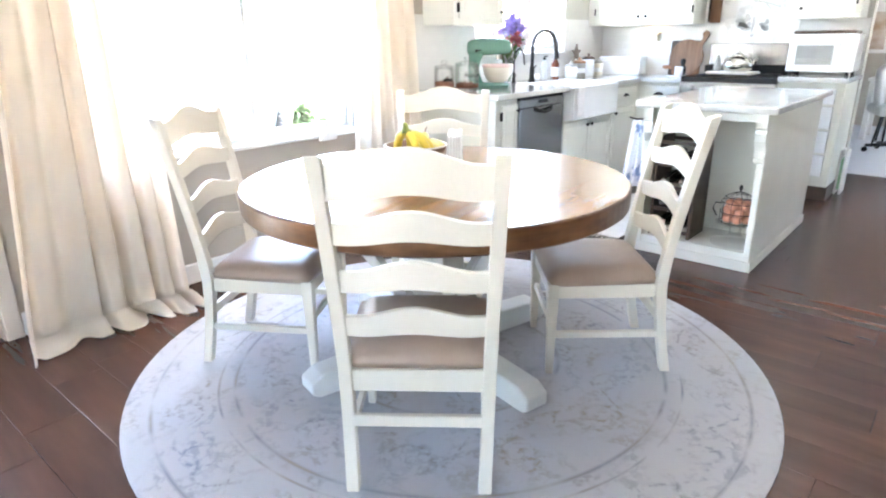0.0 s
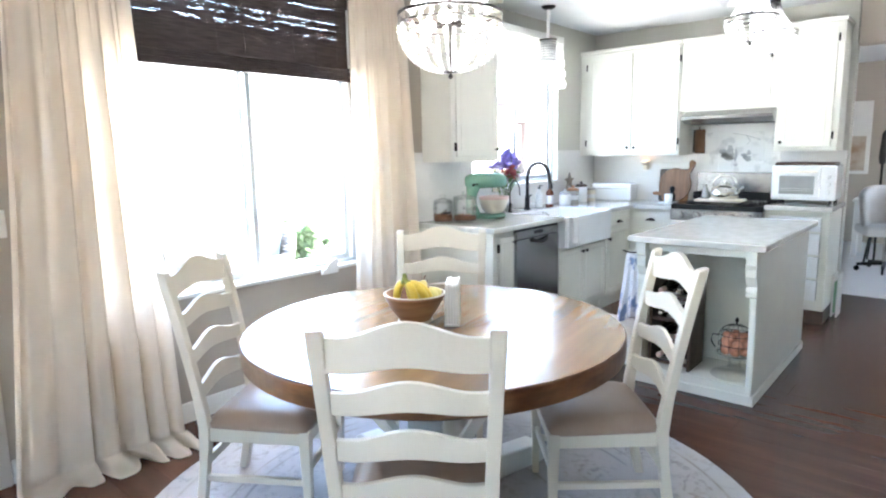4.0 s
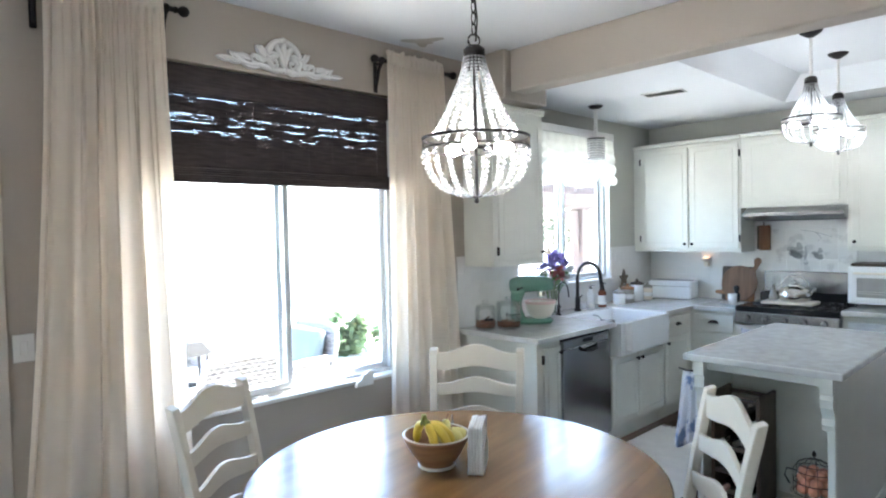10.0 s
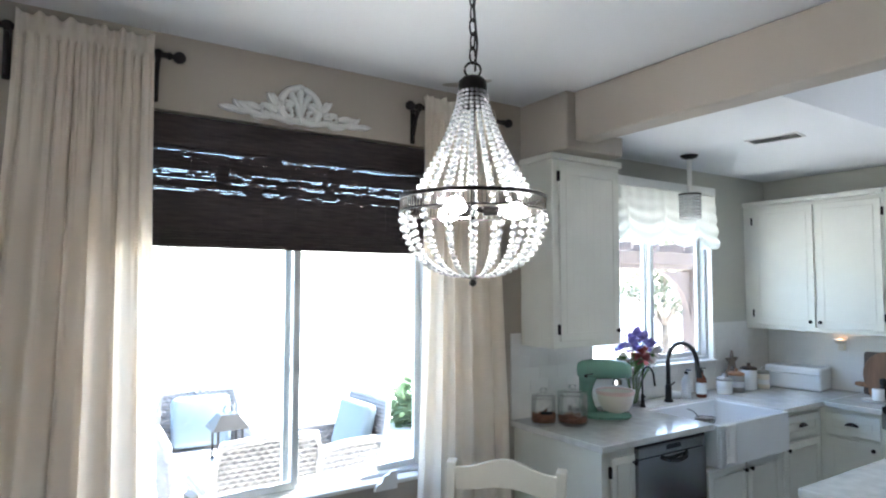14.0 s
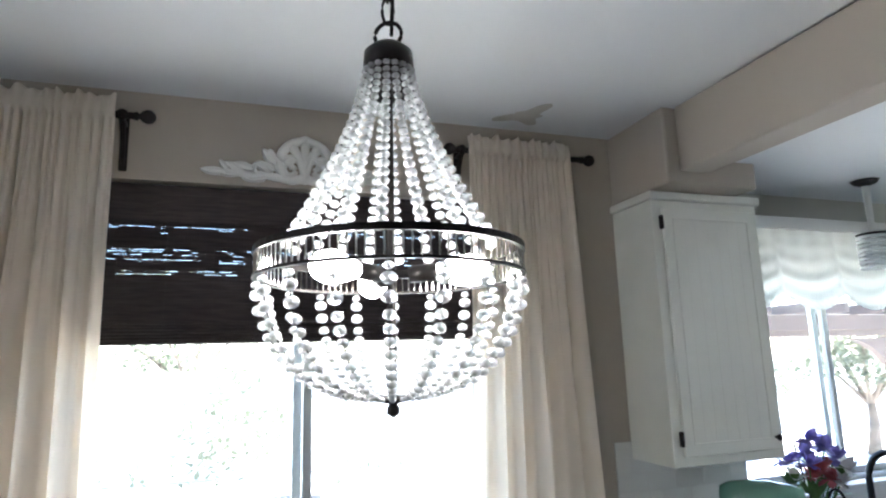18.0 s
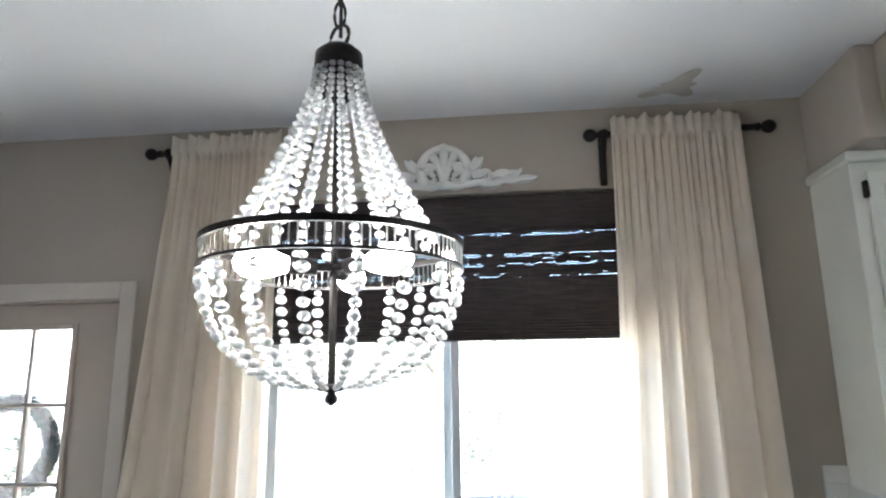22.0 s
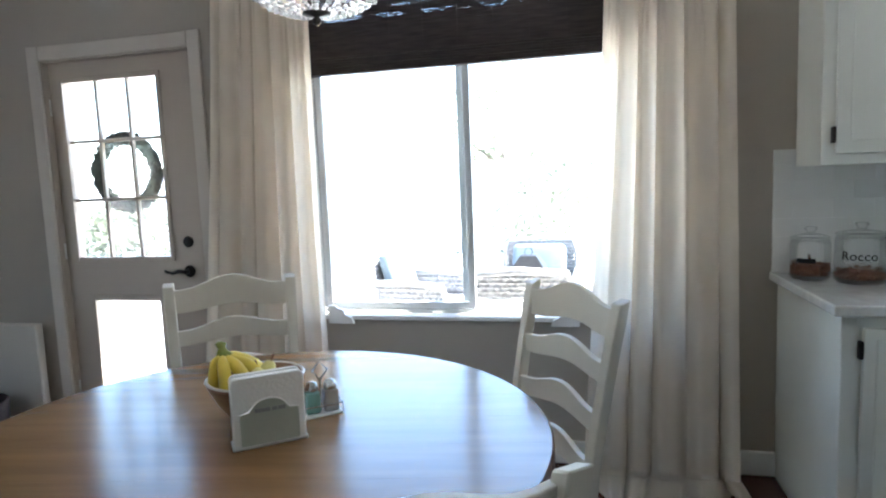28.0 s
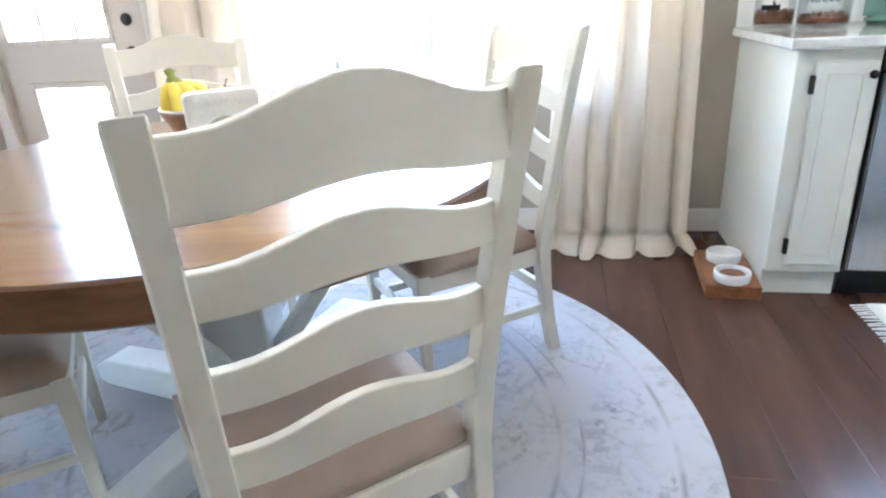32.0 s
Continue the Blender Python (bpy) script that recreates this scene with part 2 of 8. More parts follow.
def tube(bm, pts, r, seg=8, closed=False):
    pts = [Vector(p) for p in pts]
    rs = r if isinstance(r, (list, tuple)) else [r] * len(pts)
    rings, n = [], len(pts)
    for i, p in enumerate(pts):
        a = pts[(i - 1) % n] if closed or i else p
        b = pts[(i + 1) % n] if closed or i < n - 1 else p
        d = (b - a).normalized()
        side = d.cross(Vector((0, 0, 1)))
        side = side.normalized() if side.length > 0.05 else d.cross(Vector((0, 1, 0))).normalized()
        up = side.cross(d)
        rings.append([bm.verts.new(p + rs[i] * (math.cos(2 * math.pi * k / seg) * side + math.sin(2 * math.pi * k / seg) * up)) for k in range(seg)])
    for i in range(n if closed else n - 1):
        a, b = rings[i], rings[(i + 1) % n]
        for k in range(seg):
            bm.faces.new((a[k], a[(k + 1) % seg], b[(k + 1) % seg], b[k]))
    if not closed:
        bm.faces.new(rings[0][::-1])
        bm.faces.new(rings[-1])
    return bm


def T(pts, r, seg=8, closed=False):
    return tube(bmesh.new(), pts, r, seg, closed)


def blob(bm, c, rx, ry, rz, u=10, v=6):
    """An ellipsoid."""
    ring = [[bm.verts.new((c[0] + rx * math.sin(math.pi * j / v) * math.cos(2 * math.pi * i / u), c[1] + ry * math.sin(math.pi * j / v) * math.sin(2 * math.pi * i / u), c[2] + rz * math.cos(math.pi * j / v))) for i in range(u)] for j in range(1, v)]
    top, bot = bm.verts.new((c[0], c[1], c[2] + rz)), bm.verts.new((c[0], c[1], c[2] - rz))
    for i in range(u):
        k = (i + 1) % u
        bm.faces.new((top, ring[0][i], ring[0][k]))
        bm.faces.new((bot, ring[-1][k], ring[-1][i]))
        for a, b in zip(ring, ring[1:]):
            bm.faces.new((a[i], b[i], b[k], a[k]))
    return bm


def prism(bm, outline, axis, a, b):
    """An outline of two-number points pushed along an axis from a to b."""
    def P(p, d):
        return {"x": (d, p[0], p[1]), "y": (p[0], d, p[1]), "z": (p[0], p[1], d)}[axis]
    lo, hi = [bm.verts.new(P(p, a)) for p in outline], [bm.verts.new(P(p, b)) for p in outline]
    n = len(outline)
    for i in range(n):
        bm.faces.new((lo[i], lo[(i + 1) % n], hi[(i + 1) % n], hi[i]))
    bm.faces.new(lo[::-1])
    bm.faces.new(hi)
    bmesh.ops.recalc_face_normals(bm, faces=bm.faces)
    return bm


def structure(name, bm, material, label, category):
    return tagged(part(name, bm, material), label, category, kind="structure")


# ---- shell of the house ----
W, CEIL, KCEIL = -2.83, 2.84, 2.62     # window wall, dining and kitchen ceiling heights
BACK, EAST, SOUTH = 6.25, 2.6, -2.4    # stove wall, far right wall, wall behind the start
T_ = 0.16                              # wall thickness
WIN = (1.28, 2.86, 0.69, 2.50)         # dining window: y0, y1, z0, z1
KWIN = (4.10, 5.48, 1.13, 2.26)        # kitchen window
DOOR = (-0.26, 0.67, 0.0, 2.10)        # garden door


def window_wall():
    bm = bmesh.new()
    kit = bmesh.new()
    y = SOUTH - T_
    for a, b, z0, z1 in (DOOR, WIN):
        box(bm, W - T_, W, y, a, 0, CEIL + 0.1)
        if z0 > 0:
            box(bm, W - T_, W, a, b, 0, z0)
        box(bm, W - T_, W, a, b, z1, CEIL + 0.1)
        y = b
    box(bm, W - T_, W, y, 3.70, 0, CEIL + 0.1)
    a, b, z0, z1 = KWIN
    for p, q, lo, hi in ((3.70, a, 0, CEIL + 0.1), (a, b, 0, z0), (a, b, z1, CEIL + 0.1), (b, 11.2, 0, CEIL + 0.1)):
        box(kit, W - T_, W, p, q, lo, hi)
    structure("wall_west_kitchen", kit, "kitchenwall", "greige kitchen wall round the sink window, coloured for cool light", "wall")
    return structure("wall_west", bm, "wall", "greige painted wall with window and garden door", "wall")


window_wall()
structure("wall_north", B(W, -0.50, BACK, BACK + 0.14, 0, KCEIL), "kitchenwall", "greige kitchen wall behind the range", "wall")


def opened_wall(name, along, at, ends, holes):
    """A plain wall with daylight openings: each hole is a, b, z0, z1 along the wall."""
    bm = bmesh.new()

    def slab(a, b, z0, z1):
        if along == "y":
            box(bm, at, at + T_, a, b, z0, z1)
        else:
            box(bm, a, b, at - T_, at, z0, z1)

    p = ends[0]
    for a, b, z0, z1 in holes:
        slab(p, a, 0, CEIL + 0.1)
        slab(a, b, 0, z0)
        slab(a, b, z1, CEIL + 0.1)
        p = b
    slab(p, ends[1], 0, CEIL + 0.1)
    return structure(name, bm, "wall", "plain greige wall closing the room", "wall")


opened_wall("wall_east", "y", EAST, (SOUTH - T_, 11.2), [(8.2, 9.3, 0.6, 2.0)])
opened_wall("wall_south", "x", SOUTH, (W, EAST), [(-0.2, 0.8, 0.25, 1.95)])
structure("wall_far", B(W, EAST, 11.0, 11.16, 0, KCEIL), "wall", "greige wall of the room beyond the kitchen", "wall")
structure("wall_header", B(-0.49, EAST, BACK, BACK + 0.14, 2.25, KCEIL - 0.002), "wall", "greige header over the opening to the next room", "wall")
structure("ceiling", B(W, EAST, SOUTH, 3.55, CEIL, CEIL + 0.1), "ceiling", "flat white dining ceiling", "ceiling")
# unseen slab added to block the sun; its deep east overhang shades the opening
structure("roof_sun_block", B(W - 0.4, EAST + 2.6, SOUTH - 0.8, 11.6, 3.0, 3.12), "ceiling", "plain unseen roof slab added to keep the sun out", "roof")


def kitchen_ceiling():
    bm = bmesh.new()
    x0, x1, y0, y1 = -1.43, 0.55, 3.86, 5.86
    z0, z1 = KCEIL, KCEIL + 0.1
    for a in ((W, x0, 3.70, 11.0), (x1, EAST, 3.70, 11.0), (x0, x1, 3.70, y0), (x0, x1, y1, 11.0)):
        box(bm, *a, z0, z1)
    s, zt = 0.17, 2.79
    lo = [bm.verts.new(p) for p in ((x0, y0, z0), (x1, y0, z0), (x1, y1, z0), (x0, y1, z0))]
    hi = [bm.verts.new(p) for p in ((x0 + s, y0 + s, zt), (x1 - s, y0 + s, zt), (x1 - s, y1 - s, zt), (x0 + s, y1 - s, zt))]
    for i in range(4):
        bm.faces.new((lo[i], hi[i], hi[(i + 1) % 4], lo[(i + 1) % 4]))
    bm.faces.new(hi)
    return structure("ceiling_kitchen", bm, "ceiling", "white kitchen ceiling with a raised tray above the island", "ceiling")


kitchen_ceiling()
structure("beam", B(-2.42, EAST, 3.55, 3.70, 2.555, CEIL, 0.012, 2), "wall", "greige beam between dining area and kitchen", "beam")
structure("soffit", B(W, -2.42, 3.49, 3.96, 2.505, CEIL, 0.012, 2), "wall", "greige soffit above the wall cabinet", "soffit")
structure("floor_slab", B(W - T_, EAST + T_, SOUTH - T_, 11.2, -0.2, -0.012), "grout", "dark floor base under the planks", "floor")
structure("carpet", B(-2.8, EAST, 7.05, 11.0, -0.011, 0.008), "ceiling", "pale carpet in the room beyond", "carpet")
structure("ground", B(-160, 160, -150, 160, -0.4, -0.10), "patio", "sunlit pale concrete patio", "ground")


def baseboard(name, x0, x1, y0, y1):
    return structure(name, B(x0, x1, y0, y1, 0.0, 0.115, 0.008, 2), "trim", "white baseboard", "baseboard")


baseboard("baseboard", W, W + 0.016, 0.74, 3.47)
baseboard("baseboard", W, W + 0.016, SOUTH, -0.34)
baseboard("baseboard", -0.515, -0.499, BACK + 0.0, BACK + 0.14)


# ---- windows and garden door ----
def slider_window(name, y0, y1, z0, z1, label):
    """A two-pane sliding window set deep in the wall."""
    w = thing(name, label, "window", (W - 0.08, 0, 0), kind="structure")
    fw = 0.04
    part("window_frame", B(-0.05, 0.03, y0, y1, z0, z0 + fw, 0.004), "vinyl", w)
    part("window_frame", B(-0.05, 0.03, y0, y1, z1 - fw, z1, 0.004), "vinyl", w)
    part("window_frame", B(-0.05, 0.03, y0, y0 + fw, z0 + fw, z1 - fw, 0.004), "vinyl", w)
    part("window_frame", B(-0.05, 0.03, y1 - fw, y1, z0 + fw, z1 - fw, 0.004), "vinyl", w)
    ym = (y0 + y1) / 2
    for a, b, x in ((y0 + fw, ym + 0.035, 0.012), (ym - 0.036, y1 - fw, -0.022)):
        s = 0.035
        sash = part("sash", box(box(box(B(x - 0.014, x + 0.014, a, a + s, z0 + fw, z1 - fw, 0.003), x - 0.014, x + 0.014, b - s, b, z0 + fw, z1 - fw, 0.003),
                    x - 0.013, x + 0.013, a + s, b - s, z0 + fw, z0 + fw + s, 0.003), x - 0.013, x + 0.013, a + s, b - s, z1 - fw - s, z1 - fw, 0.003), "vinyl", w)
        pane = part("pane", B(x - 0.003, x + 0.003, a + s, b - s, z0 + fw + s, z1 - fw - s), "glass", sash)
        pane.visible_shadow = False
    return w


w1 = slider_window("window_1", WIN[0], WIN[1], WIN[2], WIN[3], "wide white sliding window looking on the patio")
part("window_sill", B(0.03, 0.115, WIN[0] + 0.001, WIN[1] - 0.001, WIN[2], WIN[2] + 0.022, 0.005, 2), "trim", w1, "white painted sill")
w2 = slider_window("window_2", KWIN[0], KWIN[1], KWIN[2], KWIN[3], "white sliding window above the kitchen sink")
part("window_sill", B(0.03, 0.11, KWIN[0] + 0.001, KWIN[1] - 0.001, KWIN[2], KWIN[2] + 0.018, 0.004, 2), "trim", w2, "pale tiled sill")
part("jamb_lining", B(0.032, 0.079, KWIN[1] - 0.012, KWIN[1] - 0.001, KWIN[2] + 0.019, KWIN[3]), "trim", w2)

door = thing("door_1", "closed cream garden door with nine-pane window and pet panel", "door", (W - 0.06, 0, 0), kind="structure")


def door_leaf():
    y0, y1, z1 = DOOR[0] + 0.012, DOOR[1] - 0.012, DOOR[3] - 0.012
    gy0, gy1, gz0, gz1 = -0.165, 0.435, 1.01, 1.98
    py0, py1, pz0, pz1 = -0.085, 0.345, 0.18, 0.77
    bm = bmesh.new()
    box(bm, -0.022, 0.022, y0, gy0, 0.005, z1)
    box(bm, -0.022, 0.022, gy1, y1, 0.005, z1)
    for a, b in ((gz1, z1), (pz1, gz0), (0.005, pz0)):
        box(bm, -0.022, 0.022, gy0, gy1, a, b)
    box(bm, -0.022, 0.022, gy0, py0, pz0, pz1)
    box(bm, -0.022, 0.022, py1, gy1, pz0, pz1)
    leaf = part("leaf", bm, "door", door)
    # the raised rim round the glass, and the grid of glazing bars
    def rim(a, b, c, d, w=0.022):
        r = bmesh.new()
        box(r, 0.0222, 0.034, a - w, a + 0.004, c - w, d + w, 0.003)
        box(r, 0.0222, 0.034, b - 0.004, b + w, c - w, d + w, 0.003)
        box(r, 0.0222, 0.0335, a + 0.004, b - 0.004, c - w, c + 0.004, 0.003)
        box(r, 0.0222, 0.0335, a + 0.004, b - 0.004, d - 0.004, d + w, 0.003)
        return r
    part("glass_rim", rim(gy0, gy1, gz0, gz1), "door", leaf)
    part("panel_rim", rim(py0, py1, pz0, pz1, 0.03), "door", leaf)
    for i in (1, 2):
        y = gy0 + (gy1 - gy0) * i / 3
        part("glazing_bar", B(-0.012, 0.014, y - 0.009, y + 0.009, gz0, gz1, 0.003), "door", leaf)
        z = gz0 + (gz1 - gz0) * i / 3
        part("glazing_bar", B(-0.011, 0.013, gy0, gy1, z - 0.009, z + 0.009, 0.003), "door", leaf)
    for i in range(3):
        for j in range(3):
            a, c = gy0 + (gy1 - gy0) * i / 3, gz0 + (gz1 - gz0) * j / 3
            p = part("pane", B(-0.003, 0.003, a + 0.004, a + 0.196, c + 0.004, c + 0.319), "glass", leaf)
            p.visible_shadow = False
    p = part("pet_flap", B(-0.003, 0.003, py0, py1, pz0, pz1), "glass", leaf, "clear pet flap panel")
    p.visible_shadow = False
    knob = part("deadbolt", L([(0.030, 0), (0.030, 0.006), (0.022, 0.012), (0.020, 0.020), (0.010, 0.022)], 20), "iron", leaf, "dark bronze deadbolt")
    knob.matrix_basis = pose(0.022, 0.545, 1.09, 0, 90, 0)
    rose = part("door_handle", L([(0.033, 0), (0.033, 0.006), (0.02, 0.012), (0.012, 0.016), (0.012, 0.045)], 20), "iron", leaf, "dark bronze lever handle")
    rose.matrix_basis = pose(0.022, 0.54, 0.93, 0, 90, 0)
    part("lever", T([(0.062, 0.54, 0.93), (0.066, 0.50, 0.935), (0.066, 0.46, 0.925), (0.066, 0.425, 0.932), (0.064, 0.415, 0.94)], [0.012, 0.011, 0.009, 0.008, 0.006], 8), "iron", leaf, smooth=True)
    for z in (0.25, 1.05, 1.85):
        part("hinge", L([(0.008, -0.045), (0.008, 0.045)], 10, 0.03, DOOR[0] + 0.006, z), "trim", leaf)


door_leaf()
part("door_jamb", B(-0.09, 0.058, DOOR[0] - 0.0, DOOR[0] + 0.010, 0, DOOR[3] - 0.011), "door", door)
part("door_jamb", B(-0.09, 0.058, DOOR[1] - 0.010, DOOR[1], 0, DOOR[3] - 0.011), "door", door)
part("door_jamb", B(-0.09, 0.058, DOOR[0], DOOR[1], DOOR[3] - 0.010, DOOR[3]), "door", door)
part("threshold", B(-0.09, 0.06, DOOR[0] + 0.011, DOOR[1] - 0.011, -0.01, 0.004), "blackmetal", door)
for a, b in ((DOOR[0] - 0.07, DOOR[0] + 0.003), (DOOR[1] - 0.003, DOOR[1] + 0.068)):
    structure("door_trim", B(W, W + 0.018, a, b, 0, DOOR[3] + 0.075, 0.005, 2), "casing", "beige painted door casing", "trim")
structure("door_trim", B(W, W + 0.0165, DOOR[0] + 0.004, DOOR[1] - 0.004, DOOR[3] - 0.003, DOOR[3] + 0.073, 0.005, 2), "casing", "beige painted door casing", "trim")
sw = tagged(part("light_switch", B(W, W + 0.006, 0.755, 0.835, 1.10, 1.22, 0.003), "trim"), "white light switch plate on the wall", "switch")
part("toggle", B(W + 0.006, W + 0.012, 0.78, 0.81, 1.13, 1.19, 0.003), "trim", sw)

wreath = thing("wreath", "dark twig wreath hanging outside the door glass", "wreath", (W - 0.11, 0.135, 1.48))


def twig_wreath():
    rnd = random.Random(4)
    bm = bmesh.new()
    for k in range(46):
        ph, r0 = rnd.random() * 6.28, 0.188 + rnd.uniform(-0.026, 0.026)
        pts = [(rnd.uniform(-0.010, 0.010), r * math.cos(a), r * math.sin(a)) for a, r in
               ((ph + i * 0.42, r0 + 0.009 * math.sin(i * 1.3 + k)) for i in range(15))]
        tube(bm, pts, 0.0048, 4, closed=True)
    part("twig_ring", bm, "twig", wreath)
    lf = bmesh.new()
    for k in range(900):
        a, r = rnd.random() * 6.28, 0.188 + rnd.uniform(-0.032, 0.034)
        blob(lf, (rnd.uniform(-0.015, 0.015), r * math.cos(a), r * math.sin(a)), 0.004, rnd.uniform(0.009, 0.019), rnd.uniform(0.008, 0.016), 5, 3)
    tagged(part("foliage", lf, "darkleaf", wreath), "dark small leaves", kind="stuff")


M["twig"] = mat("grey_brown_twig", (0.055, 0.045, 0.038), 0.8, vary=0.3, scale=30)
M["darkleaf"] = mat("dark_leaf", (0.03, 0.036, 0.03), 0.7, vary=0.4, scale=30)
twig_wreath()


# ---- roman shade, curtain rods, curtains ----
def woven_shade():
    s = thing("woven_shade", "dark brown woven reed shade half drawn over window", "window shade", (W - 0.0, 0, 0))
    y0, y1 = WIN[0] + 0.03, WIN[1] - 0.04
    rnd = random.Random(7)
    gaps = []
    for zc, fill, a0, b0 in ((2.331, 0.55, 0.0, 1.0), (2.323, 0.35, 0.0, 1.0), (2.306, 0.10, 0.1, 0.8), (2.243, 0.62, 0.0, 1.0), (2.236, 0.40, 0.0, 1.0), (2.224, 0.36, 0.0, 0.9), (2.205, 0.58, 0.0, 1.0), (2.198, 0.22, 0.1, 1.0), (2.163, 0.38, 0.0, 1.0), (2.152, 0.55, 0.0, 1.0)):
        y = y0 + 0.012 + a0 * (y1 - y0)
        on = rnd.random() < fill
        while y < y0 + b0 * (y1 - y0) - 0.03:
            if on:
                gaps.append((y, y + 0.0070, zc))
            if rnd.random() < (0.2 if on else 0.2 * fill / (1 - fill)):
                on = not on
            y += 0.0095
    reeds, z, h = bmesh.new(), 2.485, 0.00115
    while z > 1.955:
        cut = sorted((a, b) for a, b, zc in gaps if abs(zc - z) <= h / 2)
        a = y0
        for c, d in cut:
            if c > a + 0.004:
                box(reeds, -0.0325, -0.0305, a, c, z - h / 2, z + h / 2)
            a = max(a, d)
        if a < y1:
            box(reeds, -0.0325, -0.0305, a, y1, z - h / 2, z + h / 2)
        z -= h
    tagged(part("reed_panel", reeds, "shade", s), "woven reeds with gaps of daylight", kind="stuff")
    part("valance", B(-0.026, -0.014, y0 - 0.004, y1 + 0.004, 2.345, 2.488, 0.003), "shade", s)
    for k in range(7):
        prof_z = 1.895 + k * 0.012
        part("fold", B(-0.045 + 0.003 * (k % 2), -0.005 - 0.004 * (k % 3), y0 - 0.003, y1 + 0.003, prof_z, prof_z + 0.0125, 0.004), "shade", s)
    part("head_rail", B(-0.06, -0.036, y0, y1, 2.455, 2.495, 0.003), "shade", s)
    for i in range(9):
        y = y0 + 0.09 + i * (y1 - y0 - 0.18) / 8
        part("lift_cord", T([(-0.0275, y, 2.34), (-0.0275, y, 1.96)], 0.0012, 4), "shade", s)


woven_shade()


def rod(name, y0, y1, z, brk):
    r = thing(name, "dark bronze curtain rod with ball finials on wall", "curtain rod", (W + 0.075, 0, z), group="curtain rods")
    part("pole", T([(0, y0, 0), (0, y1, 0)], 0.013, 12), "iron", r, smooth=True)
    for y, s in ((y0, -1), (y1, 1)):
        f = part("finial", L([(0.016, 0), (0.016, 0.01), (0.009, 0.016), (0.02, 0.026), (0.027, 0.042), (0.024, 0.058), (0.012, 0.070), (0.002, 0.072)], 16), "iron", r, smooth=True)
        f.matrix_basis = pose(0, y, 0, -90 * s, 0, 0)
    for y in brk:
        bm = B(-0.075, -0.062, y - 0.014, y + 0.014, -0.19, 0.035, 0.004)
        tube(bm, [(-0.065, y, -0.17), (-0.05, y, -0.12), (-0.035, y, -0.06), (-0.012, y, -0.025), (0, y, -0.018)], [0.008, 0.01, 0.011, 0.011, 0.012], 8)
        box(bm, -0.066, 0.012, y - 0.011, y + 0.011, -0.022, -0.012, 0.002)
        lathe(bm, [(0.012, -0.012), (0.019, -0.006), (0.019, 0.012), (0.014, 0.018)], 12, 0, y, 0)
        part("bracket", bm, "iron", r)


rod("curtain_rod", 0.84, 1.445, 2.715, (0.875, 1.405))
rod("curtain_rod", 2.70, 3.29, 2.695, (2.71,))


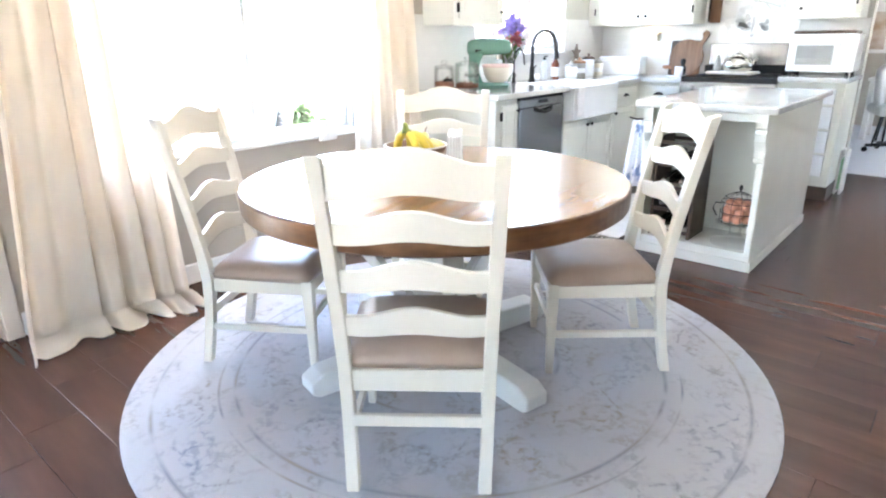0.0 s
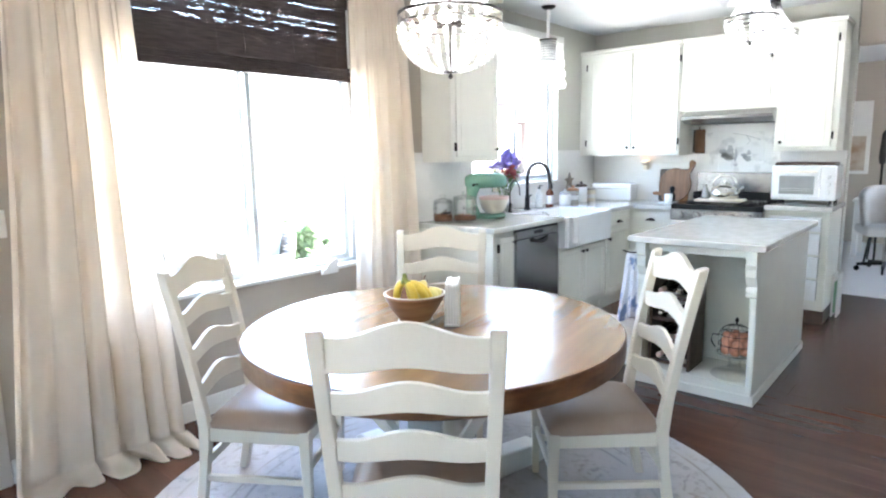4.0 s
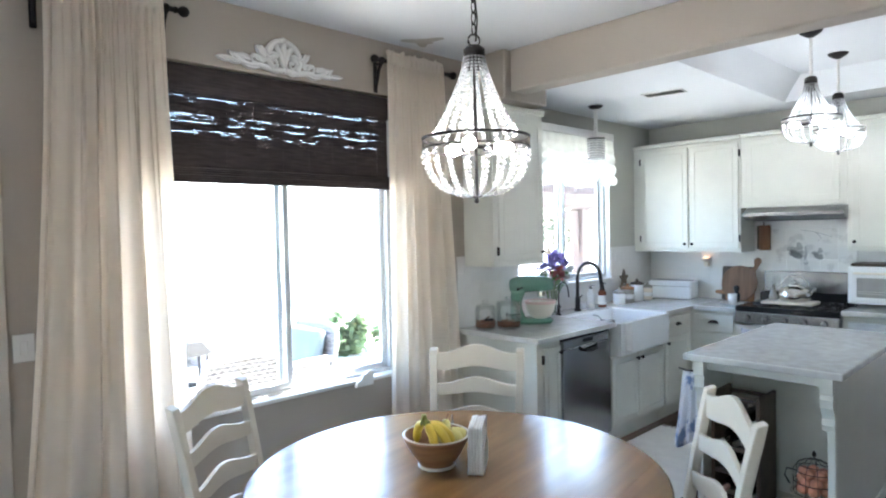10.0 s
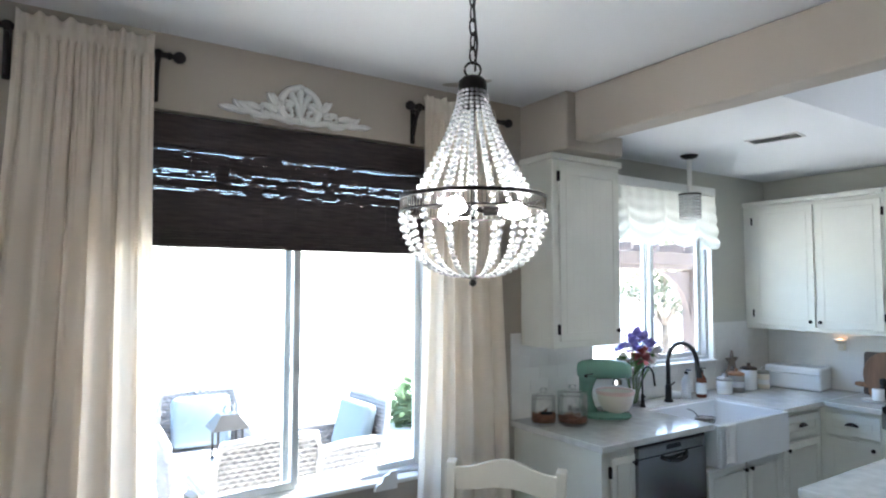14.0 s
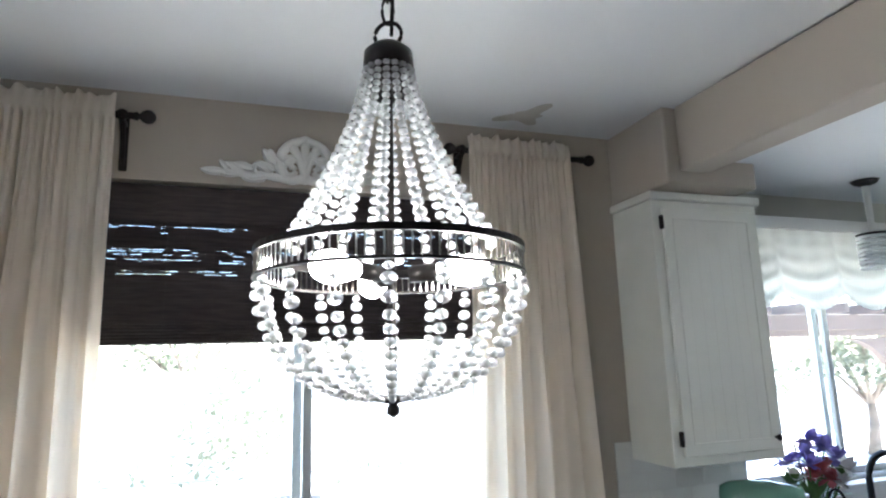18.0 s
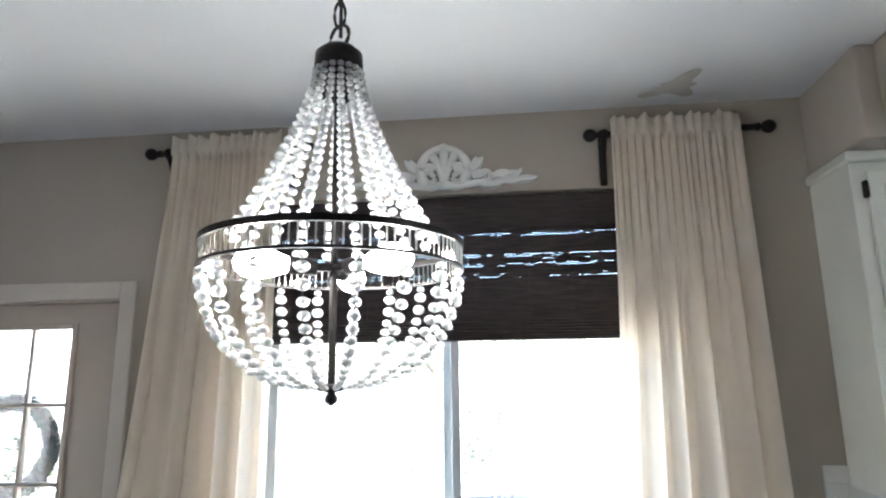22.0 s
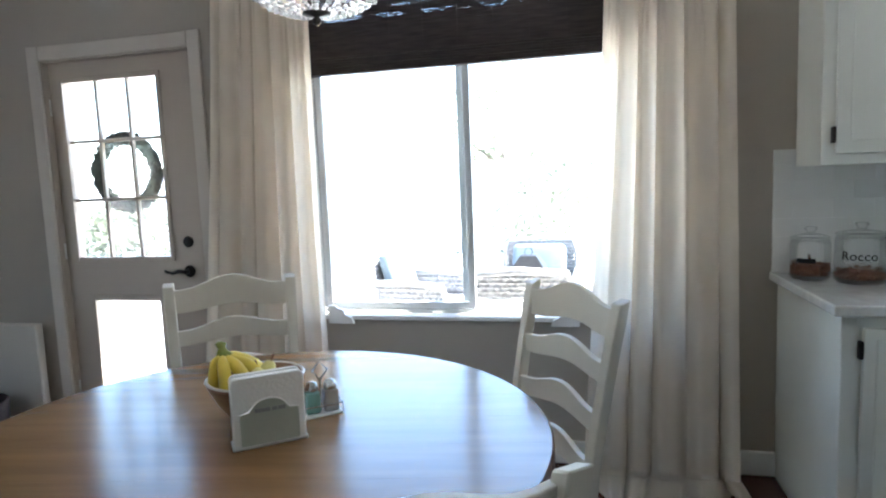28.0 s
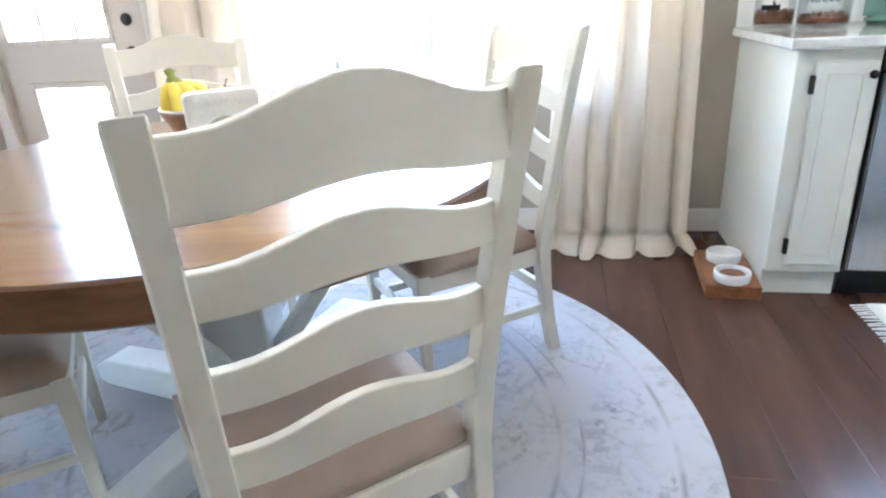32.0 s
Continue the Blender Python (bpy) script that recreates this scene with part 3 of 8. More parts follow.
def curtain(name, ya, yb, ztop, spread0, spread1, seed, folds, label):
    """A gathered rod-pocket panel, narrower at the top, that puddles on the floor."""
    rnd = random.Random(seed)
    c = thing(name, label, "curtain", (W + 0.075, 0, 0), group="curtains")
    nu, nv, lay = 190, 62, 16
    ph = [rnd.uniform(0, 6.28) for _ in range(8)]
    amp = [rnd.choice((0.55, 0.8, 1.0, 1.25)) for _ in range(folds + 2)]
    wid = [rnd.uniform(0.5, 1.6) for _ in range(folds)]
    cuts = [sum(wid[:i]) / sum(wid) for i in range(folds + 1)]
    bm = bmesh.new()
    grid = []
    ztop -= 0.028
    top = ztop + 0.062
    for j in range(nv + lay + 1):
        q = max(0.0, (j - nv) / lay)
        z = top - 0.011 * j if j <= 14 else top - 0.154 - (top - 0.189) * min(1.0, (j - 14) / (nv - 14))
        v = (top - z) / (top - 0.035)
        flare = v ** 1.5
        row = []
        for i in range(nu + 1):
            u = i / nu
            uu = u + 0.012 * math.sin(5.1 * u + ph[0]) + 0.014 * flare * math.sin(6 * u + 2.4 * v + ph[2])
            uc = max(0.0, min(0.9999, uu))
            fi = max(i2 for i2 in range(folds) if cuts[i2] <= uc)
            f = (uc - cuts[fi]) / (cuts[fi + 1] - cuts[fi])
            sm = f * f * (3 - 2 * f)
            a = amp[fi] * (1 - sm) + amp[fi + 1] * sm
            wave = 1 - 2 * (0.5 - 0.5 * math.cos(2 * math.pi * f)) ** 2.0
            lap = math.sin(2 * math.pi * f)
            y = ya + (yb - ya) * u - spread0 * flare * (1 - u) ** 1.5 + spread1 * flare * u
            y += 0.010 * a * lap * min(1.0, v * 2)
            deep = (0.004 + 0.034 * min(1.0, v * 1.6)) * a
            pl = uu * 17 + 0.4 * math.sin(9 * uu + ph[6])
            run_v = 0.20 + 0.40 * (0.5 + 0.5 * math.sin(2.4 * math.floor(pl) + ph[7])) ** 2
            small = -0.024 * math.sin(math.pi * (pl - math.floor(pl))) ** 5 * max(0.0, 1 - v / run_v) + 0.003 * math.sin(47 * u + ph[6]) * max(0.0, 1 - v * 2.0)
            x = 0.022 + 0.075 * flare + deep * wave + small + 0.004 * math.sin(13 * u + 3 * v + ph[4])
            z2 = z
            if z > ztop + 0.020:
                up = (z - ztop - 0.020) / 0.042
                x = 0.024 - 0.006 * up + (0.003 + 0.010 * up) * math.sin(74 * uu + ph[3] + 2.0 * math.sin(9 * u))
                z2 = z + up * (0.007 * math.sin(31 * uu + ph[5]) + 0.004 * math.sin(53 * u))
            elif z > ztop - 0.020:
                x = 0.026 + 0.003 * math.sin(74 * uu + ph[3] + 2.0 * math.sin(9 * u))
            if q:
                run = 0.13 + 0.06 * math.sin(5.2 * u + ph[5]) + 0.055 * (1 + wave) * a
                x += run * q * (1 - 0.18 * q) - deep * wave * 0.5 * q
                y += 0.03 * q * math.sin(4.5 * u + ph[7]) + 0.02 * q * math.sin(17 * u + ph[1])
                roll = 0.030 * math.sin(math.pi * min(1.0, q * 1.1)) * (0.5 + 0.5 * math.sin(8 * u + ph[1]) * math.sin(3.3 * q + 6 * u))
                z2 = 0.006 + 0.029 * (1 - q) ** 2 + roll + 0.016 * (1 + wave) * (1 - q * 0.75) * a
            row.append(bm.verts.new((x, y, z2)))
        grid.append(row)
    for a, b in zip(grid, grid[1:]):
        for i in range(nu):
            bm.faces.new((a[i], b[i], b[i + 1], a[i + 1]))
    p = part("panel", bm, "curtain", c, smooth=True)
    sol = p.modifiers.new("thickness", "SOLIDIFY")
    sol.thickness = 0.003
    return c


curtain("curtain", 0.90, 1.385, 2.745, 0.20, 0.05, 12, 6, "cream linen curtain panel puddling on the floor beside door")
curtain("curtain", 2.735, 3.225, 2.725, 0.13, 0.02, 5, 5, "cream linen curtain panel puddling on the floor beside cabinets")


# ---- dining table, chairs, rug ----
TC, TR, TZ = (-1.27, 1.83), 0.73, 0.762


def arched_slat(zc, h, rise, half, y0, bow, thick, n=14):
    """A ladder-back slat: humped above, arched below, bowed backwards."""
    bm = bmesh.new()
    cols = []
    for i in range(n + 1):
        u = -1 + 2 * i / n
        hump = 0.5 + 0.5 * math.cos(math.pi * min(1, abs(u) * 1.15))
        zt, zb = zc + h / 2 + rise * hump, zc - h / 2 + rise * 0.45 * hump
        y = y0 - bow * (1 - u * u)
        cols.append([bm.verts.new((half * u, y + dy, z)) for dy, z in ((-thick / 2, zb), (thick / 2, zb), (thick / 2, zt), (-thick / 2, zt))])
    for a, b in zip(cols, cols[1:]):
        for k in range(4):
            bm.faces.new((a[k], a[(k + 1) % 4], b[(k + 1) % 4], b[k]))
    bm.faces.new(cols[0])
    bm.faces.new(cols[-1][::-1])
    bmesh.ops.recalc_face_normals(bm, faces=bm.faces)
    bmesh.ops.bevel(bm, geom=[e for e in bm.edges if abs(e.verts[0].co.z - e.verts[1].co.z) < h * 0.4 and abs(e.verts[0].co.x - e.verts[1].co.x) > 0.004], offset=0.003, segments=2, affect="EDGES", profile=0.5)
    return bm


def back_y(z):
    """How far back the rear post stands at a height."""
    if z < 0.38:
        return -0.205 - 0.055 * ((0.38 - z) / 0.38) ** 1.5
    return -0.205 - 0.115 * ((z - 0.38) / 0.625) ** 1.25


def back_half(z):
    """Half the width between the rear posts, which splay towards the top."""
    return 0.193 + 0.032 * z


def rear_post(side):
    bm = bmesh.new()
    rings = []
    for i in range(17):
        z = 0.996 * i / 16
        w = 0.019 if z < 0.9 else 0.0205
        d = 0.021 if 0.25 < z < 0.48 else 0.018
        x, y = side * back_half(z), back_y(z)
        rings.append([bm.verts.new((x + a * w, y + b * d, z - (0.006 * b if i == 16 else 0))) for a, b in ((-1, -1), (1, -1), (1, 1), (-1, 1))])
    for a, b in zip(rings, rings[1:]):
        for k in range(4):
            bm.faces.new((a[k], a[(k + 1) % 4], b[(k + 1) % 4], b[k]))
    bm.faces.new(rings[0][::-1])
    bm.faces.new(rings[-1])
    bmesh.ops.bevel(bm, geom=list(bm.edges), offset=0.003, segments=1, affect="EDGES")
    return bm


def front_leg(x):
    bm = bmesh.new()
    rings = []
    for z, w in ((0, 0.0135), (0.17, 0.017), (0.33, 0.021), (0.38, 0.021)):
        rings.append([bm.verts.new((x + a * w, 0.20 + b * w, z)) for a, b in ((-1, -1), (1, -1), (1, 1), (-1, 1))])
    for a, b in zip(rings, rings[1:]):
        for k in range(4):
            bm.faces.new((a[k], a[(k + 1) % 4], b[(k + 1) % 4], b[k]))
    bm.faces.new(rings[0][::-1])
    bm.faces.new(rings[-1])
    bmesh.ops.bevel(bm, geom=list(bm.edges), offset=0.003, segments=1, affect="EDGES")
    return bm


def cushion():
    bm = bmesh.new()
    n, rows = 12, []
    for i in range(n + 1):
        u = -1 + 2 * i / n
        row = []
        for j in range(n + 1):
            v = -1 + 2 * j / n
            half = 0.232 - 0.024 * (1 - v) / 2
            e = max(abs(u), abs(v))
            dome = (1 - u ** 4) * (1 - v ** 4)
            row.append(bm.verts.new((half * (u - 0.03 * u * abs(v) ** 6), 0.005 + 0.215 * (v - 0.03 * v * abs(u) ** 6), 0.405 + 0.036 * dome ** 0.5 + (0.0 if e < 1 else -0.01))))
        rows.append(row)
    for a, b in zip(rows, rows[1:]):
        for j in range(n):
            bm.faces.new((a[j], b[j], b[j + 1], a[j + 1]))
    edge = rows[0] + [r[-1] for r in rows[1:]] + rows[-1][-2::-1] + [r[0] for r in rows[-2:0:-1]]
    low = [bm.verts.new((v.co.x * 0.985, v.co.y * 0.985, 0.373)) for v in edge]
    for i in range(len(edge)):
        k = (i + 1) % len(edge)
        bm.faces.new((edge[i], edge[k], low[k], low[i]))
    bm.faces.new(low[::-1])
    bmesh.ops.recalc_face_normals(bm, faces=bm.faces)
    return bm


def dining_chair(at, rz):
    c = thing("dining_chair", "cream ladder-back dining chair with tan padded seat", "chair", at, rz, group="chairs round the table")
    for x in (-0.205, 0.205):
        part("rear_post", rear_post(1 if x > 0 else -1), "chair", c)
        part("leg", front_leg(x * 1.0), "chair", c)
        part("side_rail", B(x * 0.97 - 0.011, x * 0.97 + 0.011, -0.188, 0.185, 0.318, 0.373, 0.003), "chair", c)
        part("stretcher", B(x * 0.97 - 0.010, x * 0.97 + 0.010, -0.212, 0.185, 0.150, 0.177, 0.003), "chair", c)
    part("rear_rail", B(-0.19, 0.19, -0.217, -0.195, 0.303, 0.373, 0.003), "chair", c)
    part("front_rail", B(-0.175, 0.175, 0.188, 0.210, 0.318, 0.373, 0.003), "chair", c)
    part("stretcher", B(-0.186, 0.186, -0.240, -0.219, 0.200, 0.236, 0.003), "chair", c)
    part("stretcher", B(-0.178, 0.178, 0.190, 0.208, 0.20, 0.228, 0.003), "chair", c)
    for k, (z, h, rise) in enumerate(((0.931, 0.090, 0.044), (0.794, 0.060, 0.034), (0.654, 0.060, 0.034), (0.516, 0.060, 0.032))):
        part("crest_rail" if k == 0 else "slat", arched_slat(z, h, rise, back_half(z) - 0.016, back_y(z), 0.020, 0.019), "chair", c)
    part("seat", cushion(), "seat", c, "tan padded seat", smooth=True)
    return c


def seat_at(ear_mid, facing):
    """Chair base and turn from the middle between its ears and the way it faces."""
    d = Vector(facing).normalized()
    p = Vector(ear_mid) + 0.320 * d
    return (p.x, p.y, 0.012), math.degrees(math.atan2(-d.x, d.y))


CHAIRS = [((-0.702, 1.088), (-0.62, 0.785)), ((-2.092, 1.28), (0.84, 0.54)), ((-1.882, 2.596), (0.60, -0.80)), ((-0.541, 2.455), (-0.755, -0.656))]
first = None
for mid, face in CHAIRS:
    at, rz = seat_at(mid, face)
    if first is None:
        first = dining_chair(at, rz)
    else:
        copy_thing(first, pose(*at, 0, 0, rz))


def dining_table():
    t = thing("dining_table", "round brown wooden pedestal table with whitewashed base", "table", (*TC, 0), 10.0)
    n = 9
    edge = [-TR + 2 * TR * i / n for i in range(n + 1)]
    for a, b in zip(edge, edge[1:]):
        a, b = a + 0.0002, b - 0.0002
        out = []
        for k in range(13):
            x = a + (b - a) * k / 12
            out.append((x, math.sqrt(max(0, TR * TR - x * x))))
        outline = out + [(x, -y) for x, y in out[::-1] if y > 1e-4]
        bm = prism(bmesh.new(), outline, "z", TZ - 0.036, TZ)
        part("plank", bm, "table", t)
    part("rim", L([(TR - 0.06, TZ - 0.080), (TR - 0.006, TZ - 0.080), (TR + 0.004, TZ - 0.072), (TR + 0.006, TZ - 0.040), (TR + 0.006, TZ - 0.006), (TR + 0.001, TZ - 0.0005), (TR - 0.0005, TZ - 0.0005), (TR - 0.0005, TZ - 0.0365), (TR - 0.06, TZ - 0.0365), (TR - 0.06, TZ - 0.080)], 96, cap=False), "tabledge", t, "darker banded table edge")
    part("pedestal", B(-0.085, 0.085, -0.085, 0.085, 0.10, TZ - 0.09, 0.008, 2), "tablebase", t)
    part("top_cleat", B(-0.5, 0.5, -0.045, 0.045, TZ - 0.095, TZ - 0.037, 0.006), "tablebase", t)
    part("top_cleat", B(-0.045, 0.045, -0.5, 0.5, TZ - 0.097, TZ - 0.038, 0.006), "tablebase", t)
    for a in range(4):
        r = pose(0, 0, 0, 0, 0, 90 * a - 23)
        foot = prism(bmesh.new(), [(0.08, 0.012), (0.57, 0.012), (0.60, 0.03), (0.60, 0.075), (0.55, 0.105), (0.22, 0.12), (0.08, 0.16)], "y", -0.05, 0.05)
        bmesh.ops.bevel(foot, geom=list(foot.edges), offset=0.005, segments=1, affect="EDGES")
        part("foot", foot, "tablebase", t, at=r)
        br = T([(0.09, 0, 0.22), (0.20, 0, 0.36), (0.30, 0, 0.50), (0.42, 0, TZ - 0.1)], 0.028, 4)
        part("brace", br, "tablebase", t, at=r)


M["tabledge"] = mat("table_edge_wood", (0.20, 0.095, 0.042), 0.35, dark=(0.11, 0.05, 0.022), scale=3, stretch=(3, 3, 12), bump=0.05)
dining_table()


def rug_material():
    """Faded oriental rug: rings, a medallion and scrolling blotches, all worn."""
    m = mat("faded_rug", (0.47, 0.465, 0.475), 0.95, vary=0.04, scale=3, bump=0.5, bscale=260)
    nt = m.node_tree
    b = nt.nodes["Principled BSDF"]
    tc = next(n for n in nt.nodes if n.type == "TEX_COORD")

    def node(kind, **k):
        n = nt.nodes.new(kind)
        for a, v in k.items():
            n.inputs[a].default_value = v
        return n

    def math_(op, a, b2):
        n = nt.nodes.new("ShaderNodeMath")
        n.operation = op
        for s, v in zip(n.inputs, (a, b2)):
            if isinstance(v, (int, float)):
                s.default_value = v
            else:
                nt.links.new(v, s)
        return n.outputs[0]

    warp = node("ShaderNodeTexNoise", Scale=3.5, Detail=3)
    nt.links.new(tc.outputs["Object"], warp.inputs[0])
    mixv = nt.nodes.new("ShaderNodeMixRGB")
    mixv.inputs[0].default_value = 0.14
    nt.links.new(tc.outputs["Object"], mixv.inputs[1])
    nt.links.new(warp.outputs["Color"], mixv.inputs[2])
    length = nt.nodes.new("ShaderNodeVectorMath")
    length.operation = "LENGTH"
    flat = nt.nodes.new("ShaderNodeVectorMath")
    flat.operation = "MULTIPLY"
    flat.inputs[1].default_value = (1, 1, 0)
    nt.links.new(tc.outputs["Object"], flat.inputs[0])
    nt.links.new(flat.outputs[0], length.inputs[0])
    rad = length.outputs["Value"]
    # polar coordinates carry the vines and rosettes round the border
    sep = nt.nodes.new("ShaderNodeSeparateXYZ")
    nt.links.new(mixv.outputs[0], sep.inputs[0])
    wx, wy = math_("SUBTRACT", sep.outputs[0], 0.07), math_("SUBTRACT", sep.outputs[1], 0.07)
    ang = math_("ARCTAN2", wy, wx)
    wr = math_("MULTIPLY", math_("SQRT", math_("ADD", math_("MULTIPLY", wx, wx), math_("MULTIPLY", wy, wy)), 0), 1.163)

    def band(value, at, width):
        n = nt.nodes.new("ShaderNodeMapRange")
        n.inputs[1].default_value, n.inputs[2].default_value, n.inputs[3].default_value, n.inputs[4].default_value = 0, width, 1, 0
        nt.links.new(math_("ABSOLUTE", math_("SUBTRACT", value, at), 0), n.inputs[0])
        return n.outputs[0]

    def vine(r0, swing, count, phase, width):
        off = math_("MULTIPLY", math_("SINE", math_("ADD", math_("MULTIPLY", ang, count), phase), 0), swing)
        return band(math_("SUBTRACT", wr, off), r0, width)

    def rosettes(r0, count, size):
        u = math_("MULTIPLY", math_("SINE", math_("MULTIPLY", ang, count * 0.5), 0), r0 * 2 / count)
        v = math_("SUBTRACT", wr, r0)
        d = math_("SQRT", math_("ADD", math_("MULTIPLY", u, u), math_("MULTIPLY", v, v)), 0)
        return math_("MAXIMUM", band(d, size, size * 0.28), band(d, size * 0.35, size * 0.3))

    vines = math_("MAXIMUM", math_("MAXIMUM", vine(1.04, 0.060, 18, 0.0, 0.016), vine(1.04, 0.060, 18, 3.14, 0.012)), math_("MAXIMUM", vine(0.66, 0.09, 12, 0.7, 0.018), vine(0.30, 0.10, 8, 0.0, 0.020)))
    roses = math_("MAXIMUM", math_("MAXIMUM", rosettes(1.04, 18, 0.055), rosettes(0.70, 12, 0.075)), rosettes(0.42, 8, 0.06))
    wave = nt.nodes.new("ShaderNodeTexWave")
    wave.wave_type, wave.rings_direction = "RINGS", "Z"
    wave.inputs["Scale"].default_value, wave.inputs["Distortion"].default_value, wave.inputs["Detail"].default_value, wave.inputs["Detail Scale"].default_value = 1.6, 16.0, 3.0, 1.4
    nt.links.new(tc.outputs["Object"], wave.inputs[0])
    scroll = nt.nodes.new("ShaderNodeTexVoronoi")
    scroll.feature = "DISTANCE_TO_EDGE"
    scroll.inputs["Scale"].default_value = 7.5
    nt.links.new(mixv.outputs[0], scroll.inputs[0])
    lines = nt.nodes.new("ShaderNodeMapRange")
    lines.inputs[1].default_value, lines.inputs[2].default_value, lines.inputs[3].default_value, lines.inputs[4].default_value = 0.0, 0.10, 1, 0
    nt.links.new(scroll.outputs["Distance"], lines.inputs[0])
    wavel = nt.nodes.new("ShaderNodeMapRange")
    wavel.inputs[1].default_value, wavel.inputs[2].default_value = 0.62, 0.86
    nt.links.new(wave.outputs["Fac"], wavel.inputs[0])
    wear = node("ShaderNodeTexNoise", Scale=5.0, Detail=8)
    nt.links.new(tc.outputs["Object"], wear.inputs[0])
    wearl = nt.nodes.new("ShaderNodeMapRange")
    wearl.inputs[1].default_value, wearl.inputs[2].default_value = 0.38, 0.56
    nt.links.new(wear.outputs[0], wearl.inputs[0])
    fine = node("ShaderNodeTexNoise", Scale=42.0, Detail=3)
    nt.links.new(tc.outputs["Object"], fine.inputs[0])
    finel = nt.nodes.new("ShaderNodeMapRange")
    finel.inputs[1].default_value, finel.inputs[2].default_value = 0.42, 0.6
    nt.links.new(fine.outputs[0], finel.inputs[0])
    figure = math_("MULTIPLY", math_("MAXIMUM", math_("MAXIMUM", vines, roses), math_("MAXIMUM", math_("MULTIPLY", lines.outputs[0], 0.45), math_("MULTIPLY", wavel.outputs[0], 0.6))), math_("MULTIPLY", wearl.outputs[0], finel.outputs[0]))

    def ring(r, w):
        n = nt.nodes.new("ShaderNodeMapRange")
        n.inputs[1].default_value, n.inputs[2].default_value, n.inputs[3].default_value, n.inputs[4].default_value = 0, w, 1, 0
        nt.links.new(math_("ABSOLUTE", math_("SUBTRACT", rad, r), 0), n.inputs[0])
        return n.outputs[0]

    rings = math_("MAXIMUM", math_("MAXIMUM", ring(1.15, 0.012), ring(0.86, 0.012)), math_("MAXIMUM", ring(0.45, 0.014), ring(0.92, 0.008)))
    figure = math_("MAXIMUM", figure, math_("MULTIPLY", rings, wearl.outputs[0]))
    hue = node("ShaderNodeTexNoise", Scale=2.2, Detail=2)
    nt.links.new(tc.outputs["Object"], hue.inputs[0])
    hr = nt.nodes.new("ShaderNodeValToRGB")
    hr.color_ramp.elements[0].color, hr.color_ramp.elements[1].color = (0.15, 0.17, 0.24, 1), (0.24, 0.21, 0.21, 1)
    e = hr.color_ramp.elements.new(0.62)
    e.color = (0.30, 0.23, 0.14, 1)
    hr.color_ramp.elements[0].position = 0.35
    nt.links.new(hue.outputs[0], hr.inputs[0])
    base = b.inputs["Base Color"].links[0].from_socket
    border = nt.nodes.new("ShaderNodeMixRGB")
    border.inputs[2].default_value = (0.56, 0.545, 0.53, 1)
    far = nt.nodes.new("ShaderNodeMapRange")
    far.inputs[1].default_value, far.inputs[2].default_value = 0.88, 0.93
    nt.links.new(rad, far.inputs[0])
    nt.links.new(math_("MULTIPLY", far.outputs[0], 0.5), border.inputs[0])
    nt.links.new(base, border.inputs[1])
    mix = nt.nodes.new("ShaderNodeMixRGB")
    nt.links.new(math_("MULTIPLY", figure, 0.72), mix.inputs[0])
    nt.links.new(border.outputs[0], mix.inputs[1])
    nt.links.new(hr.outputs[0], mix.inputs[2])
    nt.links.new(mix.outputs[0], b.inputs["Base Color"])
    return m


M["rug"] = rug_material()
rug = tagged(part("round_rug", L([(1.242, 0.0015), (1.248, 0.005), (1.246, 0.010), (1.23, 0.0118), (0.6, 0.0118)], 96), "rug"), "faded grey and cream round oriental rug under the table", "rug")
rug.matrix_basis = pose(-1.20, 1.825, 0)


# ---- chandelier ----
def bead(bm, c, r, tall=0.72):
    blob(bm, c, r, r, r * tall, 10, 6)


